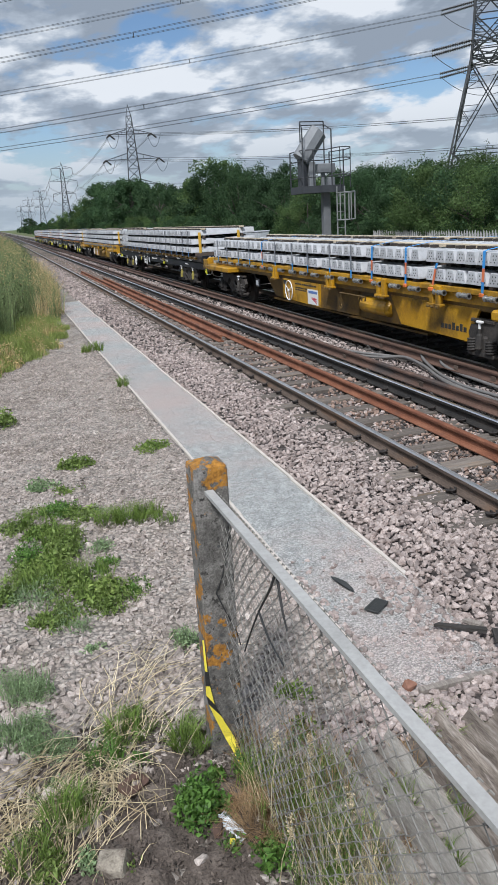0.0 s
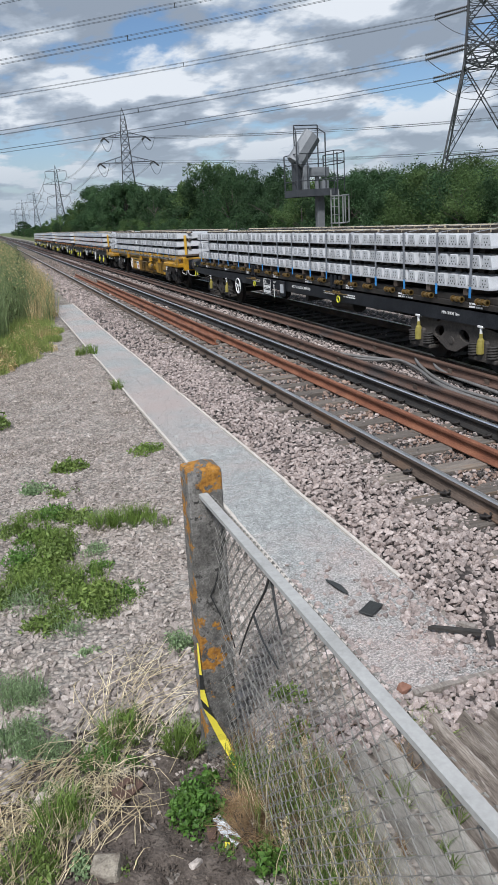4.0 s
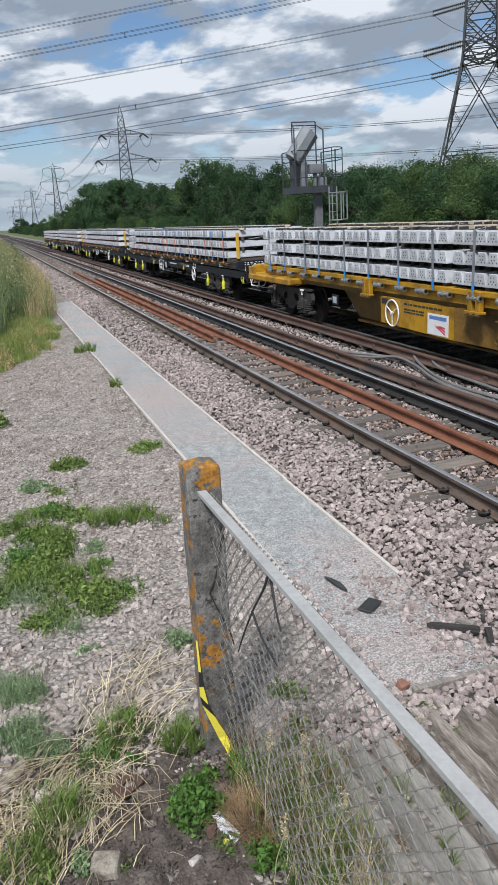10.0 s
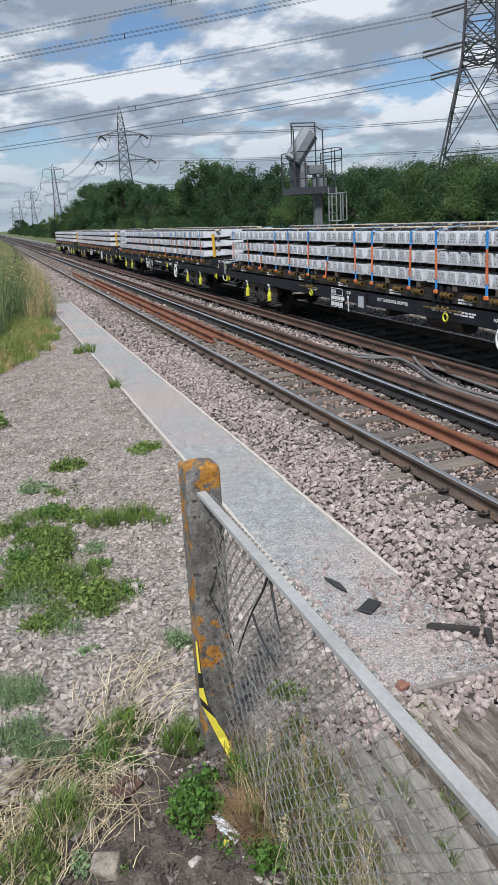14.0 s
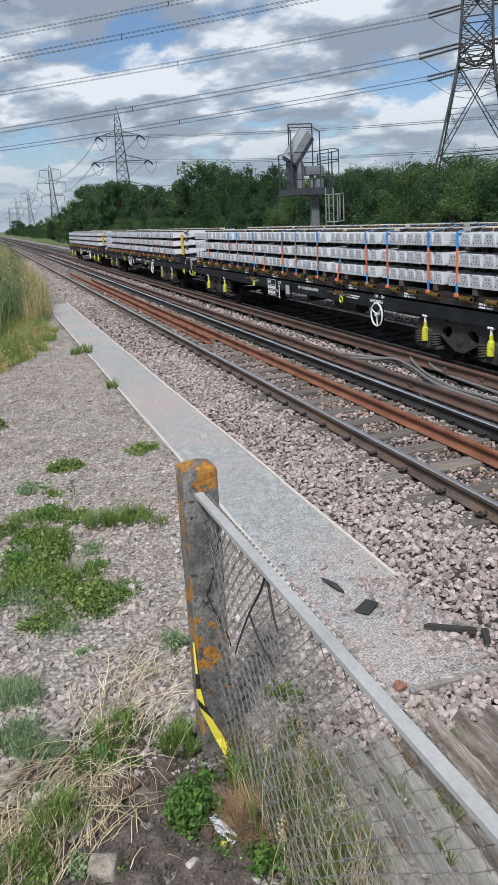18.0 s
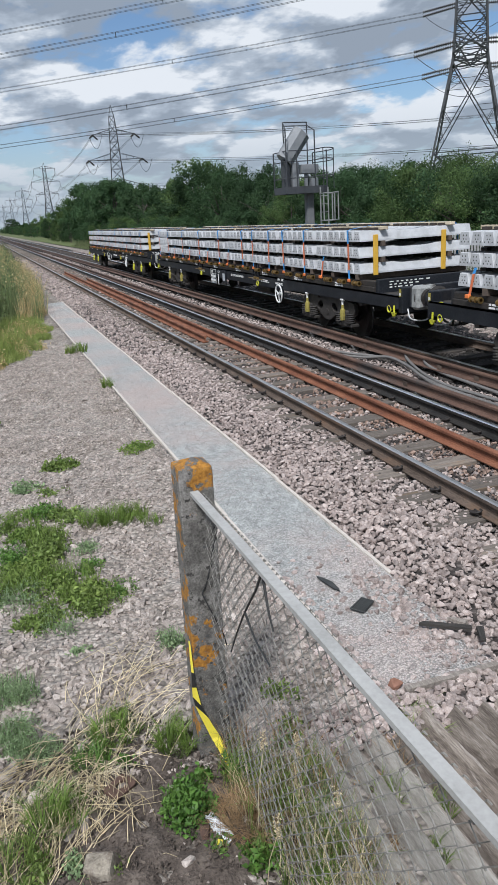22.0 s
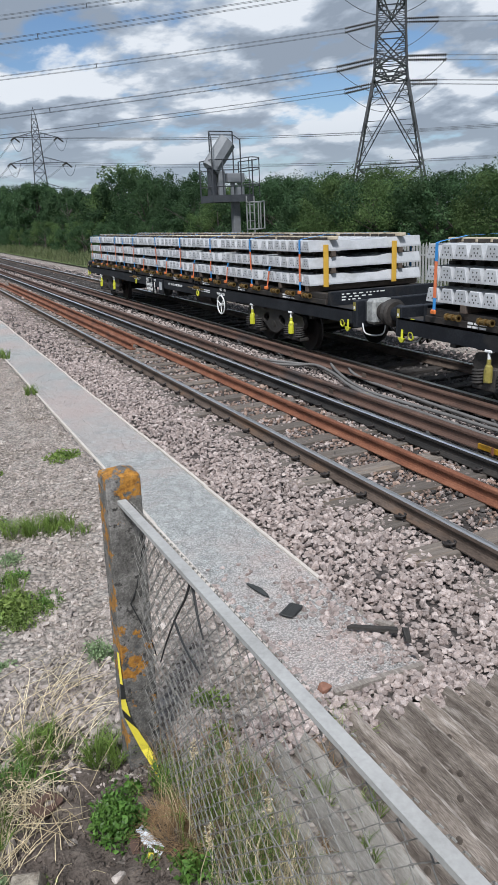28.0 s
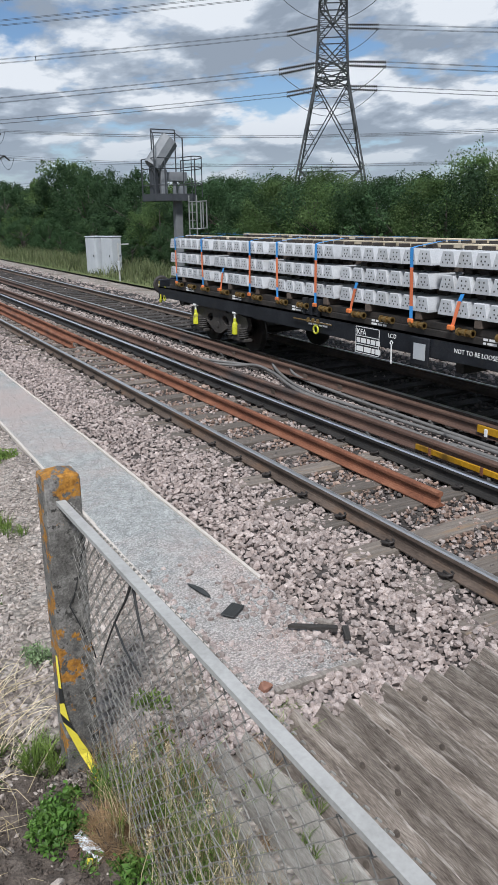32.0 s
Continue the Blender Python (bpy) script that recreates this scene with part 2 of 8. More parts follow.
M_PAD = mat("black_rail_pad", [(0.02, 0.018, 0.016), (0.06, 0.045, 0.035)], 0.8, bump=0.2)
M_BATTEN = mat("new_softwood", [(0.42, 0.34, 0.23), (0.56, 0.47, 0.34), (0.66, 0.58, 0.45)], 0.8, scale=5, fine=70, bump=0.3, vary=0.18, stretch=(5, 0.4, 5))
# dark tone carries the shade between sleeper layers and in the guard's gaps
M_DARKWOOD = mat("shaded_packing_timber", [(0.06, 0.045, 0.035), (0.12, 0.09, 0.07)], 0.9, scale=6, bump=0.4, stretch=(4, 0.5, 4))
M_BLACK = mat("black_wagon_paint", [(0.007, 0.008, 0.011), (0.013, 0.015, 0.019), (0.026, 0.028, 0.033)], 0.55, scale=2.5, fine=40, bump=0.1, depth=0.004, stain=(0.045, 0.039, 0.033), stain_scale=1.1, stain_cut=(0.58, 0.82), spec=0.25)
M_GRIME = mat("grimy_bogie_steel", [(0.016, 0.0145, 0.013), (0.033, 0.029, 0.026), (0.065, 0.055, 0.046)], 0.7, scale=4, fine=40, bump=0.3, depth=0.006, vary=0.25)
M_FRAME = mat("dusty_bogie_frame", [(0.018, 0.016, 0.0145), (0.037, 0.032, 0.028), (0.066, 0.056, 0.048)], 0.75, scale=5, fine=40, bump=0.3, depth=0.006, vary=0.45, stain=(0.015, 0.0135, 0.012), stain_scale=2.5)
M_BOLSTER = mat("brown_winch_beam", [(0.012, 0.0105, 0.0095), (0.024, 0.020, 0.017), (0.05, 0.039, 0.031)], 0.65, scale=4, fine=40, bump=0.2)
M_YELLOW = mat("yellow_wagon_paint", [(0.33, 0.16, 0.006), (0.44, 0.23, 0.009), (0.52, 0.285, 0.016)], 0.45, scale=1.6, fine=30, bump=0.08, depth=0.004, stain=(0.10, 0.056, 0.012), stain_scale=1.7, stain_cut=(0.48, 0.70))
# for recessed parts: dirt, plus the recess's shade mixed into the yellow
M_YELLOW_DULL = mat("dirty_shaded_yellow_paint", [(0.085, 0.045, 0.008), (0.15, 0.08, 0.012), (0.23, 0.125, 0.018)], 0.55, scale=1.8, fine=30, bump=0.15, stain=(0.035, 0.026, 0.014), stain_scale=1.0, stain_cut=(0.48, 0.68))
M_TAGYEL = mat("bright_yellow_plastic", [(0.50, 0.50, 0.02), (0.60, 0.60, 0.035)], 0.5, scale=8, bump=0.1, vary=0.15, stain=(0.22, 0.20, 0.04), stain_scale=6)
M_TAGOLD = mat("faded_yellow_plastic", [(0.21, 0.175, 0.035), (0.32, 0.27, 0.06)], 0.7, scale=9, bump=0.2, stain=(0.10, 0.085, 0.03), stain_scale=7)
M_GOLD = mat("tarnished_winch", [(0.15, 0.09, 0.03), (0.27, 0.18, 0.065)], 0.45, 0.6, scale=12, bump=0.2)
M_ORANGE = mat("orange_ratchet", [(0.55, 0.13, 0.03), (0.68, 0.20, 0.05)], 0.55, scale=12, bump=0.2, vary=0.15)
M_SILVER = mat("galvanised_winch", [(0.30, 0.30, 0.29), (0.48, 0.48, 0.46)], 0.45, 0.8, scale=12, bump=0.2)
M_BLUE = mat("blue_strap_webbing", [(0.03, 0.22, 0.56), (0.06, 0.30, 0.66)], 0.75, fine=300, bump=0.2, depth=0.002, vary=0.15)
M_RED = mat("orange_strap_webbing", [(0.62, 0.15, 0.06), (0.72, 0.21, 0.09)], 0.75, fine=300, bump=0.2, depth=0.002, vary=0.12)
M_GREYSTRAP = mat("grey_strap_webbing", [(0.16, 0.17, 0.19), (0.26, 0.27, 0.29)], 0.8, fine=300, bump=0.2, depth=0.002)
M_BAND = mat("amber_end_strap", [(0.55, 0.31, 0.03), (0.64, 0.39, 0.05)], 0.7, fine=120, bump=0.1)
M_WHITE = mat("white_paint", [(0.70, 0.70, 0.68), (0.80, 0.80, 0.78)], 0.5, bump=0.05)
M_PINK = mat("red_print", [(0.55, 0.06, 0.09), (0.62, 0.09, 0.12)], 0.6, bump=0.0)
M_BLUEPRINT = mat("blue_print", [(0.10, 0.18, 0.42), (0.14, 0.23, 0.48)], 0.6, bump=0.0)
M_DARKPRINT = mat("dark_print", [(0.02, 0.02, 0.02), (0.035, 0.035, 0.035)], 0.6, bump=0.0)
M_TYRE = mat("wheel_steel", [(0.03, 0.027, 0.025), (0.07, 0.06, 0.055)], 0.5, 0.5, scale=6, bump=0.2)
M_GALV = mat("galvanised_steel", [(0.40, 0.395, 0.385), (0.48, 0.475, 0.46), (0.54, 0.535, 0.52)], 0.55, 0.2, scale=7, fine=60, bump=0.1)
M_BAR = mat("dull_galvanised_rail", [(0.30, 0.295, 0.28), (0.36, 0.354, 0.338), (0.42, 0.413, 0.396)], 0.8, 0.0, scale=4, fine=60, bump=0.1, spec=0.12)
M_SIGGREY = mat("grey_signal_steel", [(0.028, 0.031, 0.036), (0.05, 0.054, 0.06)], 0.65, 0.0, scale=5, bump=0.1)
M_HEAD = mat("pale_grey_signal_case", [(0.155, 0.165, 0.175), (0.225, 0.235, 0.245)], 0.6, scale=4, bump=0.1)
M_CAB = mat("pale_grey_cabinet_paint", [(0.40, 0.42, 0.44), (0.48, 0.50, 0.52)], 0.5, scale=3, bump=0.05, stain=(0.45, 0.46, 0.45), stain_scale=1.5)
M_PYLON = mat("pylon_steel", [(0.028, 0.031, 0.036), (0.048, 0.052, 0.058)], 0.7, 0.0, scale=1, bump=0.0)
M_WIRE = mat("line_conductor", [(0.05, 0.055, 0.06), (0.08, 0.085, 0.09)], 0.5, 0.6, bump=0.0)
M_GLASSINS = mat("dark_insulator", [(0.018, 0.017, 0.017), (0.035, 0.032, 0.032)], 0.35, bump=0.0)
M_POST = mat("old_concrete_post", [(0.045, 0.042, 0.037), (0.13, 0.122, 0.11), (0.28, 0.265, 0.245)], 0.9, scale=11, fine=120, bump=0.9, depth=0.007, stain=(0.04, 0.037, 0.033), stain_scale=26, stain_cut=(0.58, 0.64))

M_MESH = mat("weathered_fence_wire", [(0.14, 0.132, 0.118), (0.30, 0.288, 0.262)], 0.7, 0.0, fine=50, bump=0.1, spec=0.3)
M_BARB = mat("black_wire", [(0.015, 0.015, 0.015), (0.03, 0.03, 0.03)], 0.7, bump=0.0)
M_GUARD = mat("grey_weathered_timber", [(0.066, 0.051, 0.041), (0.158, 0.13, 0.107), (0.285, 0.243, 0.206)], 0.9, scale=4.2, fine=26.0, bump=1.0, depth=0.014, vary=0.34, stretch=(5.5, 0.9, 5.5), stain=(0.33, 0.29, 0.254), stain_scale=5.0, stain_cut=(0.56, 0.70))
M_CHAR = mat("blackened_timber", [(0.018, 0.016, 0.014), (0.035, 0.031, 0.027), (0.065, 0.058, 0.052)], 0.85, scale=8, fine=60, bump=0.6, depth=0.006, stretch=(0.6, 6, 6))
M_RIDGE = mat("bleached_timber_ridge", [(0.13, 0.11, 0.093), (0.225, 0.195, 0.168), (0.34, 0.305, 0.27)], 0.9, scale=9, fine=45.0, bump=0.6, depth=0.006, vary=0.15, stretch=(7, 0.9, 7))
M_SILVER_WOOD = mat("silvered_timber", [(0.15, 0.135, 0.118), (0.27, 0.25, 0.22), (0.40, 0.375, 0.34)], 0.9, scale=5, fine=45.0, bump=1.0, depth=0.009, vary=0.2, stretch=(7, 0.9, 7), stain=(0.10, 0.085, 0.07), stain_scale=1.5, stain_cut=(0.60, 0.75))
M_KNOT = mat("dark_timber_knot", [(0.042, 0.033, 0.026), (0.10, 0.079, 0.063)], 0.9, scale=20, fine=80, bump=0.5, depth=0.004)
M_TAPEY = mat("yellow_tape", [(0.70, 0.58, 0.05), (0.80, 0.68, 0.08)], 0.45, bump=0.05)
M_TAPEB = mat("black_tape", [(0.015, 0.015, 0.015), (0.03, 0.03, 0.03)], 0.45, bump=0.05)
M_RUBBER = mat("black_rubber_offcut", [(0.025, 0.027, 0.026), (0.05, 0.052, 0.05)], 0.7, scale=20, fine=90, bump=0.6)
M_HOSE = mat("grey_cable_sheath", [(0.12, 0.115, 0.11), (0.19, 0.18, 0.17)], 0.65, scale=6, bump=0.1)
M_LITTER = mat("white_litter", [(0.55, 0.60, 0.66), (0.72, 0.75, 0.78)], 0.5, scale=12, bump=0.5)
M_BRICK = mat("broken_brick", [(0.17, 0.08, 0.052), (0.28, 0.145, 0.1)], 0.9, scale=14, bump=0.6)
M_RUBBLE = mat("concrete_lump", [(0.12, 0.10, 0.078), (0.27, 0.235, 0.185), (0.40, 0.36, 0.295)], 0.95, scale=18, fine=90, bump=0.9, depth=0.012, stain=(0.12, 0.095, 0.075), stain_scale=9, stain_cut=(0.5, 0.6))
M_LEAF = mat("bush_leaves", [(0.024, 0.052, 0.022), (0.042, 0.083, 0.034), (0.074, 0.122, 0.05)], 0.75, scale=0.7, fine=3, bump=0.0, island=0.25, vary=0.36, translucent=0.25, spec=0.2)
M_LEAF_PALE = mat("willow_leaves", [(0.050, 0.094, 0.028), (0.082, 0.134, 0.044), (0.125, 0.178, 0.066)], 0.75, scale=0.7, fine=3, bump=0.0, island=0.25, vary=0.3, translucent=0.28, spec=0.2)
M_BARK = mat("bark", [(0.05, 0.042, 0.034), (0.11, 0.095, 0.08)], 0.9, scale=8, bump=0.6, stretch=(4, 4, 0.6))
M_GRASS = mat("green_grass", [(0.10, 0.165, 0.03), (0.165, 0.245, 0.05), (0.26, 0.32, 0.09)], 0.65, scale=2, fine=9, bump=0.0, island=0.4, translucent=0.3)
M_VERGE = mat("dull_verge_grass", [(0.075, 0.098, 0.038), (0.12, 0.145, 0.06), (0.19, 0.195, 0.10)], 0.75, scale=0.8, fine=4, bump=0.0, island=0.4, translucent=0.25)
M_STRAW = mat("dry_straw", [(0.44, 0.35, 0.2), (0.6, 0.5, 0.32), (0.7, 0.62, 0.45)], 0.75, scale=3, fine=9, bump=0.0, island=0.35, translucent=0.2)
M_DEAD = mat("dead_brown_grass", [(0.16, 0.095, 0.045), (0.27, 0.17, 0.085), (0.38, 0.26, 0.14)], 0.8, scale=3, fine=9, bump=0.0, island=0.35)
M_WEED = mat("weed_leaves", [(0.095, 0.145, 0.03), (0.165, 0.235, 0.055), (0.265, 0.34, 0.10)], 0.6, scale=4, fine=14, bump=0.0, island=0.45, translucent=0.3)
M_NETTLE = mat("fresh_green_leaves", [(0.065, 0.145, 0.024), (0.105, 0.21, 0.038), (0.17, 0.285, 0.065)], 0.55, scale=4, fine=14, bump=0.0, island=0.4, translucent=0.3)
M_FERN = mat("feathery_grey_green", [(0.15, 0.22, 0.10), (0.23, 0.32, 0.155), (0.33, 0.41, 0.23)], 0.7, scale=4, fine=14, bump=0.0, island=0.35, translucent=0.3)


def grow_lichen(m, top):
    """Orange lichen in ragged patches: thick over the top of the post and on its weather side, scattered below."""
    n, k = m.node_tree.nodes, m.node_tree.links
    b = n["Principled BSDF"]
    old = b.inputs["Base Color"].links[0].from_socket
    tc = n.new("ShaderNodeTexCoord")
    xyz = n.new("ShaderNodeSeparateXYZ")
    k.new(tc.outputs["Object"], xyz.inputs[0])

    def noise_tex(s, d):
        t = n.new("ShaderNodeTexNoise")
        t.inputs["Scale"].default_value, t.inputs["Detail"].default_value, t.inputs["Roughness"].default_value = s, d, 0.65
        k.new(tc.outputs["Object"], t.inputs["Vector"])
        return t.outputs["Fac"]

    def ranged(src, a, c, lo, hi):
        r = n.new("ShaderNodeMapRange")
        for key, value in (("From Min", a), ("From Max", c), ("To Min", lo), ("To Max", hi)):
            r.inputs[key].default_value = value
        k.new(src, r.inputs["Value"])
        return r.outputs[0]

    def plus(a, c):
        q = n.new("ShaderNodeMath")
        k.new(a, q.inputs[0])
        k.new(c, q.inputs[1])
        return q.outputs[0]

    amount = plus(plus(noise_tex(7.5, 6.0), ranged(xyz.outputs["Z"], top - 0.18, top - 0.02, 0.0, 0.11)), ranged(xyz.outputs["X"], -0.085, -0.078, 0.045, 0.0))
    mask = ranged(amount, 0.565, 0.60, 0.0, 1.0)
    crust = n.new("ShaderNodeValToRGB")
    crust.color_ramp.elements[0].position, crust.color_ramp.elements[0].color = 0.35, (0.20, 0.085, 0.012, 1)
    crust.color_ramp.elements[1].position, crust.color_ramp.elements[1].color = 0.68, (0.46, 0.215, 0.03, 1)
    k.new(noise_tex(45.0, 4.0), crust.inputs[0])
    mx = n.new("ShaderNodeMix")
    mx.data_type = "RGBA"
    k.new(mask, mx.inputs["Factor"])
    k.new(old, mx.inputs["A"])
    k.new(crust.outputs["Color"], mx.inputs["B"])
    k.new(mx.outputs["Result"], b.inputs["Base Color"])


grow_lichen(M_POST, 1.70)


# ---------------------------------------------------------------- mesh helpers
class Shape:
    """Collects vertices and faces of one mesh; slot is the material slot of what is added next."""

    def __init__(self):
        self.v, self.f, self.s, self.slot = [], [], [], 0

    def add(self, verts, faces):
        o = len(self.v)
        self.v += [tuple(p) for p in verts]
        self.f += [tuple(i + o for i in q) for q in faces]
        self.s += [self.slot] * len(faces)
        return self

    def box(self, x0, x1, y0, y1, z0, z1, c=0.0, m=None):
        """A box; c is the width of its chamfered edges."""
        if not c:
            v = [(x, y, z) for x in (x0, x1) for y in (y0, y1) for z in (z0, z1)]
            f = [(0, 1, 3, 2), (4, 6, 7, 5), (0, 4, 5, 1), (2, 3, 7, 6), (0, 2, 6, 4), (1, 5, 7, 3)]
        else:
            b = bmesh.new()
            bmesh.ops.create_cube(b, size=1.0)
            for q in b.verts:
                q.co = ((x0 + x1) / 2 + q.co.x * (x1 - x0), (y0 + y1) / 2 + q.co.y * (y1 - y0), (z0 + z1) / 2 + q.co.z * (z1 - z0))
            bmesh.ops.bevel(b, geom=b.edges[:], offset=c, segments=1, affect="EDGES")
            b.verts.index_update()
            v = [tuple(q.co) for q in b.verts]
            f = [tuple(q.index for q in p.verts) for p in b.faces]
            b.free()
        if m is not None:
            v = [tuple(m @ Vector(p)) for p in v]
        return self.add(v, f)

    def tube(self, pts, r, n=8, caps=True):
        """A round bar along a row of points; r is one radius or one per point."""
        pts = [Vector(p) for p in pts]
        rs = r if isinstance(r, (list, tuple)) else [r] * len(pts)
        vs, side = [], None
        for i, p in enumerate(pts):
            d = (pts[min(i + 1, len(pts) - 1)] - pts[max(i - 1, 0)]).normalized()
            if side is None:
                side = d.orthogonal().normalized()
            else:
                side = (side - d * side.dot(d)).normalized()
            w = d.cross(side)
            vs += [p + (side * math.cos(a) + w * math.sin(a)) * rs[i] for a in (2 * math.pi * j / n for j in range(n))]
        fs = [(i * n + j, i * n + (j + 1) % n, (i + 1) * n + (j + 1) % n, (i + 1) * n + j) for i in range(len(pts) - 1) for j in range(n)]
        if caps:
            fs += [tuple(range(n))[::-1], tuple((len(pts) - 1) * n + j for j in range(n))]
        return self.add(vs, fs)

    def prism(self, poly, axis, a, b):
        """A polygon pushed from a to b along an axis. The polygon's pairs are the other two axes in the order x, y, z."""
        n = len(poly)
        put = {"x": lambda p, t: (t, p[0], p[1]), "y": lambda p, t: (p[0], t, p[1]), "z": lambda p, t: (p[0], p[1], t)}[axis]
        vs = [put(p, a) for p in poly] + [put(p, b) for p in poly]
        fs = [tuple(range(n))[::-1], tuple(range(n, 2 * n))] + [(i, (i + 1) % n, n + (i + 1) % n, n + i) for i in range(n)]
        return self.add(vs, fs)

    def ring(self, c, axis, r, t, n=20, k=6):
        """A torus round c."""
        u, w = {"x": (Vector((0, 1, 0)), Vector((0, 0, 1))), "y": (Vector((1, 0, 0)), Vector((0, 0, 1))), "z": (Vector((1, 0, 0)), Vector((0, 1, 0)))}[axis]
        c = Vector(c)
        a3 = u.cross(w)
        vs = []
        for i in range(n):
            d = u * math.cos(2 * math.pi * i / n) + w * math.sin(2 * math.pi * i / n)
            vs += [c + d * (r + t * math.cos(2 * math.pi * j / k)) + a3 * t * math.sin(2 * math.pi * j / k) for j in range(k)]
        fs = [(i * k + j, ((i + 1) % n) * k + j, ((i + 1) % n) * k + (j + 1) % k, i * k + (j + 1) % k) for i in range(n) for j in range(k)]
        return self.add(vs, fs)

    def mesh(self, name, mats, smooth=False):
        me = bpy.data.meshes.new(name)
        me.from_pydata(self.v, [], self.f)
        for m in mats if isinstance(mats, (list, tuple)) else [mats]:
            me.materials.append(m)
        if any(self.s):
            me.polygons.foreach_set("material_index", self.s)
        b = bmesh.new()
        b.from_mesh(me)
        if len(self.f) < 20000:
            bmesh.ops.recalc_face_normals(b, faces=b.faces[:])
        b.to_mesh(me)
        b.free()
        if smooth:
            me.shade_smooth()
        return me


def part(name, shape, mats, parent=None, label="", smooth=False, at=None):
    """One mesh object, under a thing or under a part."""
    me = shape if isinstance(shape, bpy.types.Mesh) else shape.mesh(name, mats, smooth)
    ob = new(name, me)
    if at is not None:
        ob.matrix_basis = at
    if parent is not None:
        ob.parent = parent
    return tagged(ob, label) if label else ob


def thing(name, at, label, category, group="", kind=""):
    ob = new(name)
    ob.empty_display_size = 0.2
    ob.matrix_basis = at if isinstance(at, Matrix) else Matrix.Translation(at)
    return tagged(ob, label, category, group, kind)


def text_mesh(words, size, material, depth=0.002):
    """Letters of the built-in font as a mesh in the x-y plane."""
    cu = bpy.data.curves.new("letters", "FONT")
    cu.body, cu.size, cu.extrude, cu.resolution_u = words, size, depth, 2
    ob = bpy.data.objects.new("letters", cu)
    scene.collection.objects.link(ob)
    me = bpy.data.meshes.new_from_object(ob.evaluated_get(bpy.context.evaluated_depsgraph_get()))
    bpy.data.objects.remove(ob)
    bpy.data.curves.remove(cu)
    me.materials.clear()
    me.materials.append(material)
    return me


def big_mesh(name, verts, tris, mats, slots=None):
    """A mesh from arrays of triangles."""
    me = bpy.data.meshes.new(name)
    me.vertices.add(len(verts))
    me.vertices.foreach_set("co", np.asarray(verts, np.float32).ravel())
    tris = np.asarray(tris, np.int32)
    me.loops.add(tris.size)
    me.loops.foreach_set("vertex_index", tris.ravel())
    me.polygons.add(len(tris))
    me.polygons.foreach_set("loop_start", np.arange(0, tris.size, tris.shape[1], dtype=np.int32))
    me.polygons.foreach_set("loop_total", np.full(len(tris), tris.shape[1], np.int32))
    for m in mats if isinstance(mats, (list, tuple)) else [mats]:
        me.materials.append(m)
    if slots is not None:
        me.polygons.foreach_set("material_index", np.asarray(slots, np.int32))
    me.update(calc_edges=True)
    return me


def stone_kinds(count, seed, points=13, flat=(0.55, 0.8)):
    """Angular stones: hulls round a few scattered points."""
    g = np.random.default_rng(seed)
    out = []
    for _ in range(count):
        p = g.normal(size=(points, 3))
        p /= np.linalg.norm(p, axis=1, keepdims=True)
        p *= g.uniform(0.85, 1.1, (points, 1)) * np.array([1.05, g.uniform(0.7, 0.95), g.uniform(*flat)])
        b = bmesh.new()
        for q in p:
            b.verts.new(q)
        got = bmesh.ops.convex_hull(b, input=b.verts[:])
        bmesh.ops.delete(b, geom=[q for q in b.verts if not q.link_faces], context="VERTS")
        bmesh.ops.triangulate(b, faces=b.faces[:])
        bmesh.ops.recalc_face_normals(b, faces=b.faces[:])
        b.verts.index_update()
        out.append((np.array([q.co[:] for q in b.verts]), np.array([[q.index for q in f.verts] for f in b.faces])))
        b.free()
    return out


def turned(rng, n):
    """n random rotation matrices."""
    q = rng.normal(size=(n, 4))
    q /= np.linalg.norm(q, axis=1, keepdims=True)
    w, x, y, z = q.T
    return np.stack([1 - 2 * (y * y + z * z), 2 * (x * y - z * w), 2 * (x * z + y * w), 2 * (x * y + z * w), 1 - 2 * (x * x + z * z),
                     2 * (y * z - x * w), 2 * (x * z - y * w), 2 * (y * z + x * w), 1 - 2 * (x * x + y * y)], 1).reshape(n, 3, 3)


def stones(name, spots, sizes, mats, seed, squash=1.0, slots=None, lying=0.0, points=13, flat=(0.55, 0.8), smooth=False):
    """Many stones at the spots (n x 3), in one mesh. lying: how far they lie flat, 0 to 1."""
    g = np.random.default_rng(seed)
    kinds = stone_kinds(14, seed, points, flat)
    n = len(spots)
    pick = g.integers(0, len(kinds), n)
    rot = turned(g, n)
    a = g.uniform(0, 2 * np.pi, n)
    flat_rot = np.zeros((n, 3, 3))
    flat_rot[:, 0, 0], flat_rot[:, 0, 1], flat_rot[:, 1, 0], flat_rot[:, 1, 1], flat_rot[:, 2, 2] = np.cos(a), -np.sin(a), np.sin(a), np.cos(a), 1
    rot = np.where((g.random(n) < lying)[:, None, None], flat_rot, rot)
    spots, sizes = np.asarray(spots, float), np.asarray(sizes, float)
    vs, fs, ss, o = [], [], [], 0
    for i, (kv, kf) in enumerate(kinds):
        m = np.where(pick == i)[0]
        if not len(m):
            continue
        v = np.einsum("nij,kj->nki", rot[m], kv) * sizes[m][:, None, None]
        v[:, :, 2] *= squash
        v += spots[m][:, None, :]
        vs.append(v.reshape(-1, 3))
        fs.append((kf[None] + (o + np.arange(len(m)) * len(kv))[:, None, None]).reshape(-1, 3))
        if slots is not None:
            ss.append(np.repeat(np.asarray(slots)[m], len(kf)))
        o += len(m) * len(kv)
    me = big_mesh(name, np.concatenate(vs), np.concatenate(fs), mats, np.concatenate(ss) if slots is not None else None)
    me.shade_smooth() if smooth else me.shade_flat()
    return me


